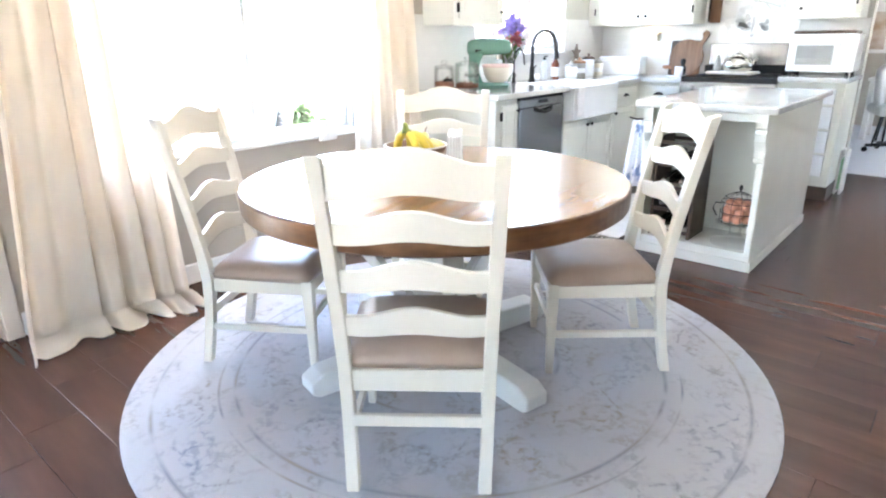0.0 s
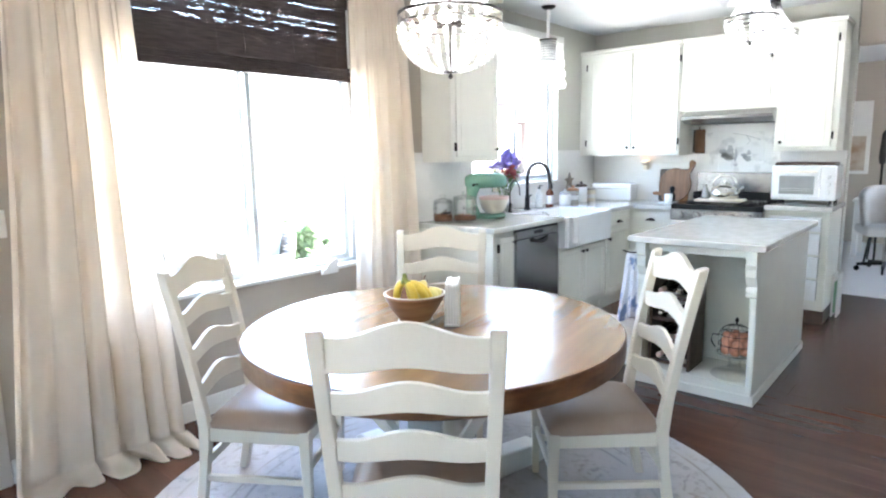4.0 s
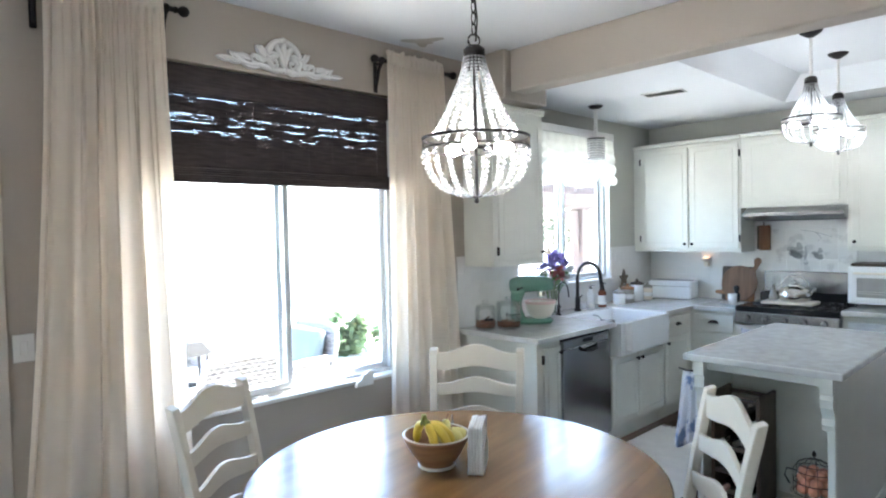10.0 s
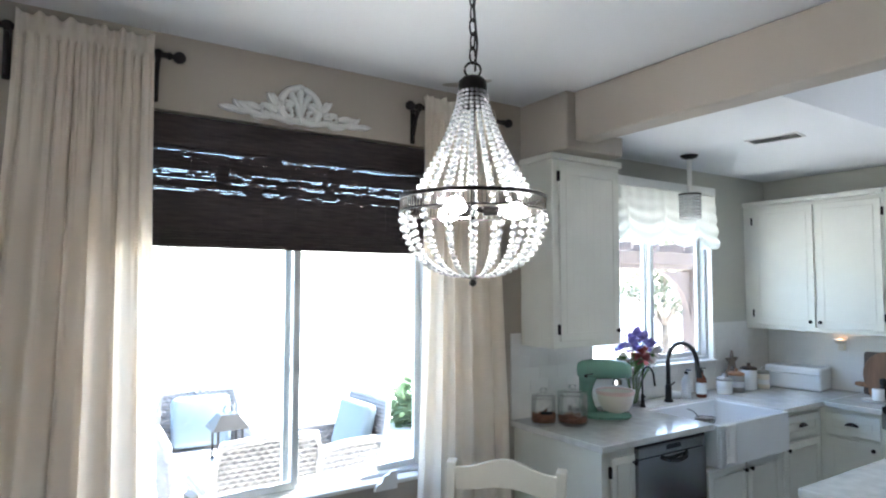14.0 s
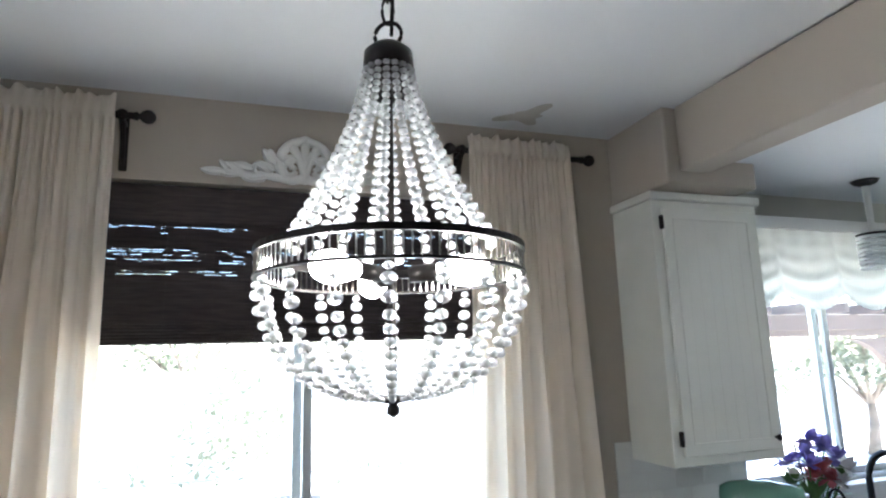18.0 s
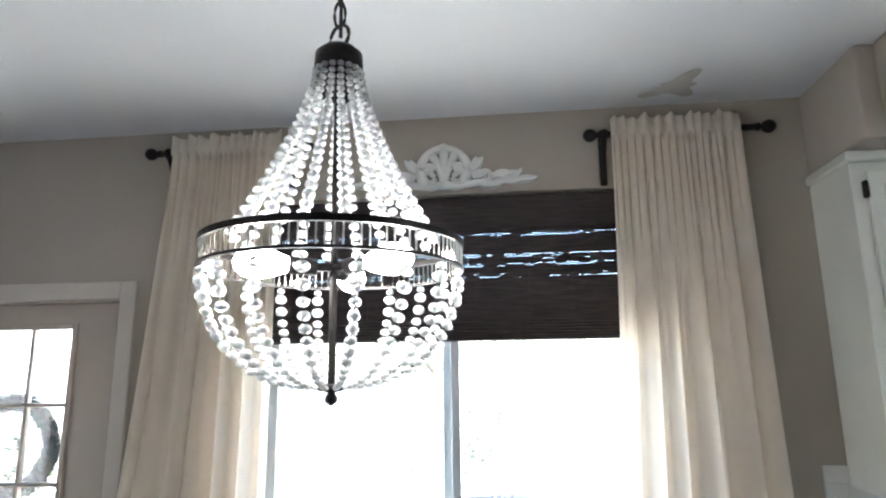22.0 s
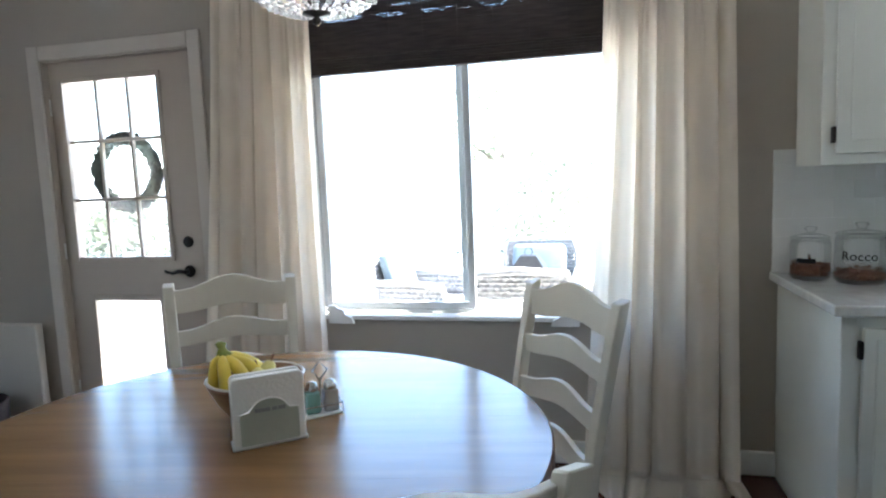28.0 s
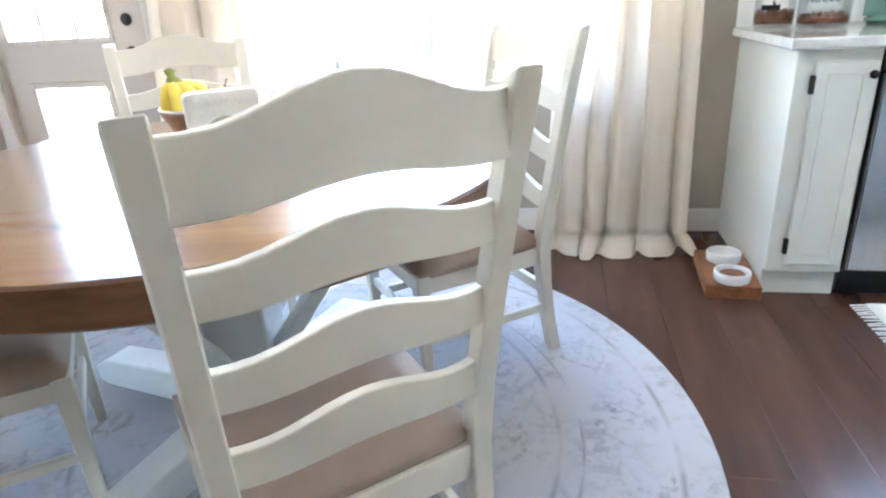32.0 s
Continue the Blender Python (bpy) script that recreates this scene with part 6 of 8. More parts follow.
def hanging_towel(name, label, x, y0, y1, z0, z1, nrm, material):
    """A cloth hung over a bar, seen as a pleated sheet that looks along x."""
    t = thing(name, label, "towel")
    bm = bmesh.new()
    rows = []
    for j in range(13):
        v = j / 12
        rows.append([bm.verts.new((x + nrm * (0.004 + 0.010 * (1 + math.sin(9 * u + 2.2 * v)) * (0.3 + 0.7 * v)), y0 + (y1 - y0) * (u * (0.75 + 0.25 * v) + 0.125 * (1 - v)), z1 - (z1 - z0) * v)) for u in [i / 14 for i in range(15)]])
    for a, b in zip(rows, rows[1:]):
        for i in range(14):
            bm.faces.new((a[i], b[i], b[i + 1], a[i + 1]))
    p = part("cloth", bm, material, t, smooth=True)
    p.modifiers.new("thickness", "SOLIDIFY").thickness = 0.003


M["bluetowel"] = mat("blue_printed_cotton", (0.72, 0.73, 0.76), 0.95, dark=(0.22, 0.30, 0.50), scale=14, bump=0.2, bscale=250)
M["bluetowel"].node_tree.nodes["Color Ramp"].color_ramp.elements[0].position = 0.36
M["bluetowel"].node_tree.nodes["Color Ramp"].color_ramp.elements[1].position = 0.46
hanging_towel("dish_towel", "pale dish towel draped over the sink front", -2.063, 4.36, 4.50, 0.69, 0.912, 1, "towel")
tw = thing("oven_towel", "blue and white towel over the oven handle", "towel")
part("cloth", B(-1.68, -1.44, 5.583, 5.588, 0.50, 0.76, 0.002), "bluetowel", tw)


def sink_mat():
    m = thing("kitchen_mat", "pale woven mat with fringe in front of sink", "mat", (-1.72, 4.36, 0))
    part("mat", B(-0.36, 0.36, -0.60, 0.60, 0.001, 0.009, 0.003), "towel", m)
    bm = bmesh.new()
    rnd = random.Random(5)
    for s in (-1, 1):
        for k in range(44):
            x = -0.35 + 0.7 * k / 43
            tube(bm, [(x, s * 0.60, 0.006), (x + rnd.uniform(-0.01, 0.01), s * 0.655, 0.003)], 0.003, 4)
    tagged(part("fringe", bm, "towel", m), "cotton fringe", kind="stuff")


sink_mat()


M["feederwood"] = mat("oiled_feeder_wood", (0.27, 0.105, 0.042), 0.45, dark=(0.17, 0.06, 0.024), scale=4, stretch=(1, 8, 8), bump=0.08)


def pet_feeder():
    p = thing("pet_feeder", "raised wooden pet feeder on the floor by cabinet", "pet feeder", (-2.278, 3.334, 0), -4)
    part("top_board", B(-0.176, 0.176, -0.097, 0.097, 0.036, 0.052, 0.003), "feederwood", p)
    part("end_board", B(-0.176, -0.160, -0.097, 0.097, 0, 0.0355, 0.003), "feederwood", p)
    part("end_board", B(0.160, 0.176, -0.097, 0.097, 0, 0.0355, 0.003), "feederwood", p)
    part("side_board", B(-0.159, 0.159, 0.081, 0.096, 0, 0.0355, 0.003), "feederwood", p)
    part("side_board", B(-0.159, 0.159, -0.096, -0.081, 0, 0.0355, 0.003), "feederwood", p)
    for x in (-0.095, 0.095):
        b = thing("pet_bowl", "white ceramic pet bowl set in the feeder", "pet bowl", (-2.253 + x, 3.332 - x * 0.07, 0.053), group="bowls in the feeder")
        part("bowl", L([(0.060, 0), (0.066, 0.006), (0.066, 0.038), (0.057, 0.040), (0.052, 0.032), (0.05, 0.008), (0.002, 0.006)], 28), "porcelain", b, smooth=True)
        if x > 0:
            part("food", L([(0.051, 0.018), (0.045, 0.026), (0.02, 0.029), (0.004, 0.030)], 20), "kibble", b, "dark dry pet food", smooth=True)


pet_feeder()


# ---- ceiling fittings ----
def sink_pendant():
    p = thing("sink_pendant", "small coiled crystal pendant on white stem above sink", "pendant lamp", (-2.50, 4.73, KCEIL))
    part("canopy", L([(0.012, -0.03), (0.05, -0.016), (0.062, 0.0)], 22), "iron", p, smooth=True)
    part("stem", T([(0, 0, -0.02), (0, 0, -0.14), (0, 0, -0.27)], [0.017, 0.016, 0.014], 8), "trim", p)
    part("top_disc", L([(0.070, -0.273), (0.074, -0.270), (0.074, -0.266), (0.01, -0.262)], 26), "iron", p)
    for k in range(8):
        z = -0.285 - k * 0.0205
        part("crystal_ring", T([(0.066 * math.cos(a), 0.066 * math.sin(a), z) for a in [2 * math.pi * i / 22 for i in range(22)]], 0.0085, 6, True), "pendglass", p, "frosted white glass ring", smooth=True)
    for a in (0.4, 2.5, 4.6):
        part("rod", T([(0.066 * math.cos(a), 0.066 * math.sin(a), -0.27), (0.066 * math.cos(a), 0.066 * math.sin(a), -0.436)], 0.002, 5), "steel", p)
    part("core", L([(0.014, -0.40), (0.014, -0.264)], 12), "trim", p)


M["pendglass"] = mat("frosted_white_glass", (0.80, 0.82, 0.82), 0.25, vary=0.03, transmission=0.3)
sink_pendant()
ve = thing("ceiling_vent", "slatted metal air vent in the kitchen ceiling", "vent", (-1.90, 4.71, KCEIL), 8)
part("frame", box(box(box(B(-0.15, 0.15, -0.075, -0.062, -0.008, 0.001, 0.002), -0.15, 0.15, 0.062, 0.075, -0.008, 0.001, 0.002), -0.15, -0.137, -0.062, 0.062, -0.0075, 0.001, 0.002), 0.137, 0.15, -0.062, 0.062, -0.0075, 0.001, 0.002), "trim", ve)
part("backing", B(-0.137, 0.137, -0.062, 0.062, -0.002, 0.0005), "blackmetal", ve)
for k in range(5):
    part("slat", B(-0.136, 0.136, -0.048 + k * 0.024 - 0.005, -0.048 + k * 0.024 + 0.005, -0.0065, -0.003), "steel", ve)


# ---- small kitchen things ----
M["stoolgrey"] = mat("grey_sponge", (0.30, 0.28, 0.26), 0.95, vary=0.2, scale=40, bump=0.5)
M["driftwood"] = mat("grey_driftwood", (0.20, 0.16, 0.13), 0.85, vary=0.25, scale=14, bump=0.3)
star = []
for k in range(10):
    a = math.radians(90 + 36 * k)
    r = 0.085 if k % 2 == 0 else 0.034
    star.append((r * math.cos(a), r * math.sin(a) + 0.07))
so = thing("star_ornament", "grey wooden star leaning behind the canisters", "ornament", (-2.775, 5.60, CT1 + 0.0005))
part("stand", B(-0.02, 0.03, -0.04, 0.04, 0, 0.145, 0.004), "driftwood", so)
part("star", prism(bmesh.new(), star, "x", -0.008, 0.010), "driftwood", so, at=pose(0.012, 0, 0.142, 0, 0, 0))

sb = thing("sponge_basket", "dark wire sponge basket inside the sink", "sponge basket", (-2.36, 4.64, CT0 - 0.055))
for z, r in ((0.0, 0.045), (0.022, 0.052), (0.044, 0.056)):
    part("hoop", T([(r * math.cos(a), r * 1.3 * math.sin(a), z) for a in [2 * math.pi * i / 22 for i in range(22)]], 0.003, 5, True), "blackmetal", sb)
for k in range(14):
    a = 2 * math.pi * k / 14
    part("wire", T([(0.045 * math.cos(a), 0.0585 * math.sin(a), 0), (0.056 * math.cos(a), 0.0728 * math.sin(a), 0.044)], 0.002, 4), "blackmetal", sb)
part("hook", T([(-0.05, 0, 0.044), (-0.09, 0, 0.075), (-0.13, 0, 0.078)], 0.003, 5), "blackmetal", sb)
part("sponge", B(-0.03, 0.03, -0.045, 0.045, 0.004, 0.05, 0.006, 2), "stoolgrey", sb)


def side_towel():
    """A printed towel bunched over a hook on the end of the island."""
    t = thing("dish_towel", "white towel with blue print hung on the island end", "towel")
    n, rows = 26, []
    bm = bmesh.new()
    for j in range(19):
        q = j / 18
        row = []
        for i in range(n + 1):
            u = i / n
            half = 0.035 + 0.045 * q
            row.append(bm.verts.new((-1.262 - 0.012 * q + half * (2 * u - 1), 3.70 + 0.018 * math.sin(15 * u + 2 * q) * (0.3 + q) - 0.02 * q, 0.79 - 0.42 * q - 0.02 * math.sin(7 * u) * q)))
        rows.append(row)
    for a, b in zip(rows, rows[1:]):
        for i in range(n):
            bm.faces.new((a[i], b[i], b[i + 1], a[i + 1]))
    c = part("cloth", bm, "bluetowel", t, smooth=True)
    so = c.modifiers.new("thickness", "SOLIDIFY")
    so.thickness = 0.006
    part("hook", T([(-1.191, 3.70, 0.80), (-1.23, 3.70, 0.80), (-1.28, 3.70, 0.795), (-1.325, 3.70, 0.805)], 0.005, 6), "iron", t)


side_towel()



def balloon_valance():
    v = thing("balloon_valance", "sheer white balloon valance over the kitchen window", "valance")
    y0, y1, zt, xf = 4.068, 5.27, 2.455, W + 0.165
    part("header_board", B(W + 0.001, xf, y0, y1, zt - 0.02, zt, 0.003), "trim", v)
    knots = (-0.14, 0.17, 0.49, 0.79, 1.13)
    n, rows = 108, []
    bm = bmesh.new()
    for j in range(73):
        q = j / 72
        row = []
        for i in range(n + 13):
            u = min(1.0, i / n)
            back = max(0, i - n) / 12 * 0.15
            k = max(a for a in range(4) if knots[a] <= u)
            s = 2 * (u - knots[k]) / (knots[k + 1] - knots[k]) - 1
            hang = max(0.0, q - 0.22) / 0.78
            belly = 1 - s * s
            z = zt - 0.002 - 0.375 * q - 0.082 * belly * hang ** 1.1
            fold = 0.5 - 0.5 * math.cos(2 * math.pi * (4.2 * hang ** 0.9 + 0.23 * k))
            x = xf + 0.006 + hang * (0.012 + 0.030 * fold * (0.25 + 0.75 * belly)) + 0.003 * math.sin(64 * u + k) * (1 - hang)
            x += 0.012 * math.exp(-((1 - abs(s)) / 0.08) ** 2) * hang
            if hang > 0.88:
                x += 0.010 * math.sin(2 * math.pi * u * 34) * (hang - 0.88) / 0.12
            row.append(bm.verts.new((x - back, y0 + (y1 - y0) * u + (0.012 * q if back else 0), z)))
        rows.append(row)
    for a, b in zip(rows, rows[1:]):
        for i in range(n + 12):
            bm.faces.new((a[i], b[i], b[i + 1], a[i + 1]))
    part("swag", bm, "sheer", v, smooth=True)
    hd = B(xf + 0.002, xf + 0.012, y0, y1, zt - 0.062, zt + 0.002, 0.004)
    box(hd, W + 0.01, xf + 0.001, y1 - 0.008, y1, zt - 0.062, zt - 0.021, 0.002)
    part("heading_band", hd, "trim", v)


balloon_valance()


# ---- carved ornament above the dining window ----
def carved_ornament():
    yc, zc, x = 2.06, 2.60, W + 0.014
    o = thing("wall_ornament", "white carved scroll ornament on the wall above window", "ornament", (x, yc, zc))

    def leaf(y, z, ln, wd, deg, th=0.018):
        """A carved leaf and its mirror image."""
        a, steps = math.radians(deg), 8
        for s in (1, -1):
            bm, strips = bmesh.new(), []
            for i in range(steps + 1):
                q = i / steps
                c = (s * (y + math.cos(a) * ln * q), z + math.sin(a) * ln * q)
                w = wd * math.sin(math.pi * min(1, 0.10 + 0.90 * q)) ** 0.7 * (1 - 0.2 * q)
                nrm = (-s * math.sin(a), math.cos(a))
                strips.append([bm.verts.new((d, c[0] + nrm[0] * w * k, c[1] + nrm[1] * w * k)) for k, d in ((-1, -0.012), (-0.75, th * 0.7), (0, th * 0.45), (0.75, th * 0.7), (1, -0.012))])
            for p, q2 in zip(strips, strips[1:]):
                for k in range(4):
                    bm.faces.new((p[k], p[k + 1], q2[k + 1], q2[k]))
            part("leaf", bm, "trim", o)

    def scroll(pts, r0, r1):
        for s in (1, -1):
            part("scroll", T([(0, s * p[0], p[1]) for p in pts], [r0 + (r1 - r0) * i / (len(pts) - 1) for i in range(len(pts))], 7), "trim", o, smooth=True)

    def spiral(cy, cz, r, start, turn, n=13, shrink=0.055):
        return [(cy + r * (1 - shrink * i) * math.cos(radians(start + turn * i)), cz + r * (1 - shrink * i) * math.sin(radians(start + turn * i))) for i in range(n)]

    scroll([(0.098 * math.sin(a), 0.002 + 0.092 * math.cos(a)) for a in [math.radians(4 + 10 * i) for i in range(14)]], 0.018, 0.022)
    scroll(spiral(0.056, -0.030, 0.034, 110, -34), 0.017, 0.010)
    scroll([(0.004, -0.058), (0.010, -0.02), (0.026, 0.03), (0.052, 0.066)], 0.013, 0.019)
    scroll([(0.003, -0.03), (0.003, 0.02), (0.003, 0.085)], 0.011, 0.017)
    scroll([(0.030, 0.01), (0.060, 0.022), (0.085, 0.016)], 0.012, 0.015)
    scroll([(0.004, -0.062), (0.05, -0.074), (0.10, -0.066), (0.15, -0.058), (0.20, -0.066), (0.25, -0.056), (0.30, -0.058)], 0.019, 0.013)
    scroll(spiral(0.175, -0.036, 0.030, 200, -34, 11), 0.015, 0.009)
    scroll(spiral(0.285, -0.044, 0.020, 200, -34, 10), 0.012, 0.008)
    for y, z, ln, wd, d in ((0.085, -0.05, 0.070, 0.022, 62), (0.03, 0.055, 0.045, 0.016, 40), (0.105, -0.01, 0.085, 0.026, 44), (0.118, -0.035, 0.08, 0.024, 20), (0.12, 0.0, 0.055, 0.020, 70),
                            (0.20, -0.035, 0.075, 0.022, 16), (0.235, -0.05, 0.075, 0.022, 28), (0.255, -0.058, 0.09, 0.018, 6), (0.305, -0.052, 0.085, 0.018, 2), (0.29, -0.045, 0.05, 0.014, 48), (0.15, -0.068, 0.09, 0.018, -4)):
        leaf(y, z, ln, wd, d)
    for z, w, h in ((0.100, 0.022, 0.018), (-0.068, 0.022, 0.018)):
        part("boss", blob(bmesh.new(), (0, 0, z), 0.016, w, h, 12, 8), "trim", o, smooth=True)


carved_ornament()

for y, s in ((1.375, 1), (2.60, -1)):
    bm = prism(bmesh.new(), [(y, WIN[2] - 0.015), (y + s * 0.13, WIN[2] - 0.015), (y + s * 0.12, WIN[2] + 0.012), (y + s * 0.085, WIN[2] + 0.03), (y + s * 0.075, WIN[2] + 0.055), (y + s * 0.05, WIN[2] + 0.06), (y + s * 0.035, WIN[2] + 0.075), (y, WIN[2] + 0.075)], "x", W + 0.036, W + 0.056)
    tagged(part("sill_bracket", bm, "trim"), "small white scroll-cut block at the sill end", "bracket", "sill blocks")


# ---- on the table ----
M["banana"] = mat("banana_skin", (0.74, 0.55, 0.07), 0.5, vary=0.15, scale=9)
M["stemgreen"] = mat("banana_stem", (0.24, 0.26, 0.05), 0.6, vary=0.3)
M["bowlwood"] = mat("turned_bowl_wood", (0.28, 0.145, 0.065), 0.45, dark=(0.17, 0.080, 0.035), scale=3, stretch=(2, 2, 14), bump=0.05)
M["mint"] = mat("mint_glass", (0.30, 0.52, 0.43), 0.15, vary=0.05, transmission=0.35)
M["napkin"] = mat("paper_napkin", (0.84, 0.83, 0.79), 0.95, vary=0.03, bump=0.2, bscale=120)


def fruit_bowl(at):
    b = thing("fruit_bowl", "turned wooden bowl with pale rim on the table", "bowl", at)
    part("bowl", L([(0.060, 0.0), (0.066, 0.004), (0.064, 0.014), (0.092, 0.052), (0.119, 0.104), (0.123, 0.118), (0.115, 0.118), (0.080, 0.055), (0.045, 0.022), (0.002, 0.02)], 40), "bowlwood", b, smooth=True)
    part("rim", L([(0.1224, 0.115), (0.1240, 0.118), (0.120, 0.1205), (0.1148, 0.1183)], 40, cap=False), "cream", b, "pale rim band", smooth=True)
    part("foot_ring", L([(0.066, -0.0), (0.069, 0.003), (0.067, 0.011), (0.058, 0.011)], 32), "cream", b, smooth=True)

    bunch = thing("banana_bunch", "bunch of ripe yellow bananas in the fruit bowl", "bananas", (at[0] + 0.022, at[1] - 0.078, at[2] + 0.174))
    for az, reach, drop, side in ((5, 0.045, 0.082, -0.010), (36, 0.080, 0.088, -0.005), (66, 0.105, 0.100, 0.0), (92, 0.125, 0.104, 0.005), (122, 0.105, 0.102, 0.009), (158, 0.080, 0.094, 0.013)):
        e = Vector((math.cos(radians(az)), math.sin(radians(az)), 0))
        pts, rs = [], []
        for i in range(13):
            q = i / 12
            pts.append(e * (0.006 + reach * math.sin(q * 1.5)) + Vector((0, 0, -drop * q ** 1.15 + 0.012 * math.sin(math.pi * q))))
            rs.append(0.0162 * min(1.0, 0.38 + 2.0 * q) * (1.0 if q < 0.75 else max(0.25, 1 - ((q - 0.75) / 0.25) ** 2 * 0.78)))
        b2 = part("banana", T(pts, rs, 8), "banana", bunch, smooth=True)
        part("stem", T([pts[1], pts[0] + Vector((0, 0, 0.010)), (side * 0.5, -side * 0.4, 0.034)], [0.0105, 0.009, 0.008], 7), "stemgreen", b2, "greenish stem", smooth=True)
        part("tip", T([pts[-1], pts[-1] + (pts[-1] - pts[-2]) * 0.35], [0.0048, 0.003], 6), "kibble", b2, "dark blossom end", smooth=True)
    for dx, dy, dz, tilt, turn in ((0.012, 0.030, 0.112, -24, 20), (0.052, 0.038, 0.104, 38, -60), (0.040, 0.078, 0.100, 52, 10)):
        p = thing("pear", "pale yellow pear in the fruit bowl", "fruit", (at[0] + dx, at[1] + dy, at[2] + dz), group="pears in the bowl")
        fl = part("flesh", L([(0.003, -0.034), (0.018, -0.031), (0.030, -0.016), (0.032, 0.0), (0.026, 0.018), (0.018, 0.034), (0.014, 0.046), (0.006, 0.052), (0.001, 0.051)], 18), "pear", p, smooth=True, at=pose(0, 0, 0, tilt, 0, turn))
        part("stalk", T([(0, 0, 0.050), (0.001, 0, 0.062), (0.005, 0, 0.074)], 0.0022, 5), "kibble", fl, "thin brown stalk")


M["pear"] = mat("pale_pear_skin", (0.72, 0.64, 0.22), 0.45, vary=0.12, scale=14, bump=0.05, bscale=90)
fruit_bowl((-1.35, 1.808, TZ + 0.0005))


M["sagetin"] = mat("grey_green_painted_tin", (0.46, 0.48, 0.40), 0.5, vary=0.08, scale=12, bump=0.05)


def napkin_holder(at, rz):
    n = thing("napkin_holder", "white metal napkin holder on the table", "napkin holder", at, rz)
    part("base", B(-0.086, 0.086, -0.028, 0.030, 0, 0.008, 0.003), "trim", n)
    for y in (-0.028, 0.0285):
        out = [(-0.066, 0.008), (0.066, 0.008), (0.066, 0.084), (0.046, 0.086)] + [(0.040 * math.cos(a), 0.088 + 0.026 * math.sin(a)) for a in [math.pi * i / 10 for i in range(1, 10)]] + [(-0.046, 0.086), (-0.066, 0.084)]
        part("plate", prism(bmesh.new(), out, "y", y - 0.0015, y + 0.0015), "sagetin", n)
        part("rim_wire", T([(u, y, v) for u, v in out], 0.0022, 6, True), "trim", n, "white rolled edge")
    for u, w in ((-0.026, 0.007), (-0.008, 0.010), (0.012, 0.006), (0.028, 0.008)):
        part("badge", B(u - w, u + w, -0.0308, -0.0296, 0.084, 0.093, 0.0004), "ovenglass", n, "small grey lettering")
    st = thing("napkin_stack", "stack of white paper napkins in the holder", "napkins", (at[0], at[1], at[2] + 0.0085), rz)
    for k in range(5):
        y = -0.026 + k * 0.0105
        half = 0.082 - 0.0015 * (k % 2)
        top = 0.160 - 0.002 * (k % 3)
        out = [(-half, 0), (half, 0)] + [(half - 0.014 + 0.014 * math.cos(a), top - 0.014 + 0.014 * math.sin(a)) for a in [math.pi * i / 10 for i in range(6)]] + [(0.014 - half + 0.014 * math.cos(a), top - 0.014 + 0.014 * math.sin(a)) for a in [math.pi * i / 10 for i in range(5, 11)]]
        bm = prism(bmesh.new(), out, "y", y, y + 0.0103)
        bmesh.ops.bevel(bm, geom=[e for e in bm.edges if abs(e.verts[0].co.y - e.verts[1].co.y) < 0.001], offset=0.0035, segments=2, affect="EDGES", profile=0.5)
        part("napkin", bm, "napkin", st)


napkin_holder((-1.232, 1.905, TZ), 127)


def shaker_caddy(at):
    c = thing("shaker_caddy", "wire caddy with mint glass shakers on the table", "shaker caddy", at, 127)
    part("tray", B(-0.05, 0.05, -0.03, 0.03, 0, 0.006, 0.002), "trim", c)
    for z in (0.03,):
        part("rail", T([(-0.05, -0.03, z), (0.05, -0.03, z), (0.05, 0.03, z), (-0.05, 0.03, z)], 0.002, 6, True), "chrome", c)
    for x, y in ((-0.05, -0.03), (0.05, -0.03), (0.05, 0.03), (-0.05, 0.03)):
        part("post", T([(x, y, 0.004), (x, y, 0.03)], 0.002, 5), "chrome", c)
    part("carry_loop", T([(0, 0, 0.005), (0, 0, 0.09), (-0.02, 0, 0.115), (0, 0, 0.14), (0.02, 0, 0.115), (0, 0, 0.092)], 0.0022, 6), "chrome", c)
    for x, m in ((-0.024, "mint"), (0.024, "greyglass")):
        p = Vector(at) + Matrix.Rotation(radians(127), 3, "Z") @ Vector((x, 0.0, 0.0065))
        s = thing("shaker", "mint glass shaker with metal lid" if m == "mint" else "clear glass shaker with metal lid", "shaker", tuple(p), 127, group="shakers in the caddy")
        part("glass", B(-0.019, 0.019, -0.019, 0.019, 0, 0.058, 0.005, 2), m, s)
        part("lid", L([(0.018, 0.0585), (0.018, 0.068), (0.012, 0.08), (0.003, 0.083)], 16), "chrome", s, smooth=True)


shaker_caddy((-1.415, 1.955, TZ))


# ---- flowers by the kitchen window ----
M["violet"] = mat("iris_petal", (0.27, 0.22, 0.60), 0.6, vary=0.35, scale=30)
M["rose"] = mat("dusky_red_petal", (0.42, 0.10, 0.10), 0.6, vary=0.3, scale=30)
M["whitepetal"] = mat("white_petal", (0.72, 0.70, 0.68), 0.6, vary=0.1)
M["leaf"] = mat("flower_leaf", (0.09, 0.17, 0.045), 0.5, vary=0.4, scale=12)


def petal(bm, c, d, ln, wd, curl):
    d = Vector(d).normalized()
    side = d.cross(Vector((0.13, 0.31, 0.94))).normalized()
    up = side.cross(d)
    rows = []
    for i in range(5):
        q = i / 4
        w = wd * math.sin(math.pi * (0.12 + 0.8 * q))
        p = Vector(c) + d * ln * q + up * curl * q * q
        rows.append([bm.verts.new(p + side * w * k + up * 0.15 * w * abs(k)) for k in (-1, 0, 1)])
    for a, b in zip(rows, rows[1:]):
        for k in range(2):
            bm.faces.new((a[k], a[k + 1], b[k + 1], b[k]))


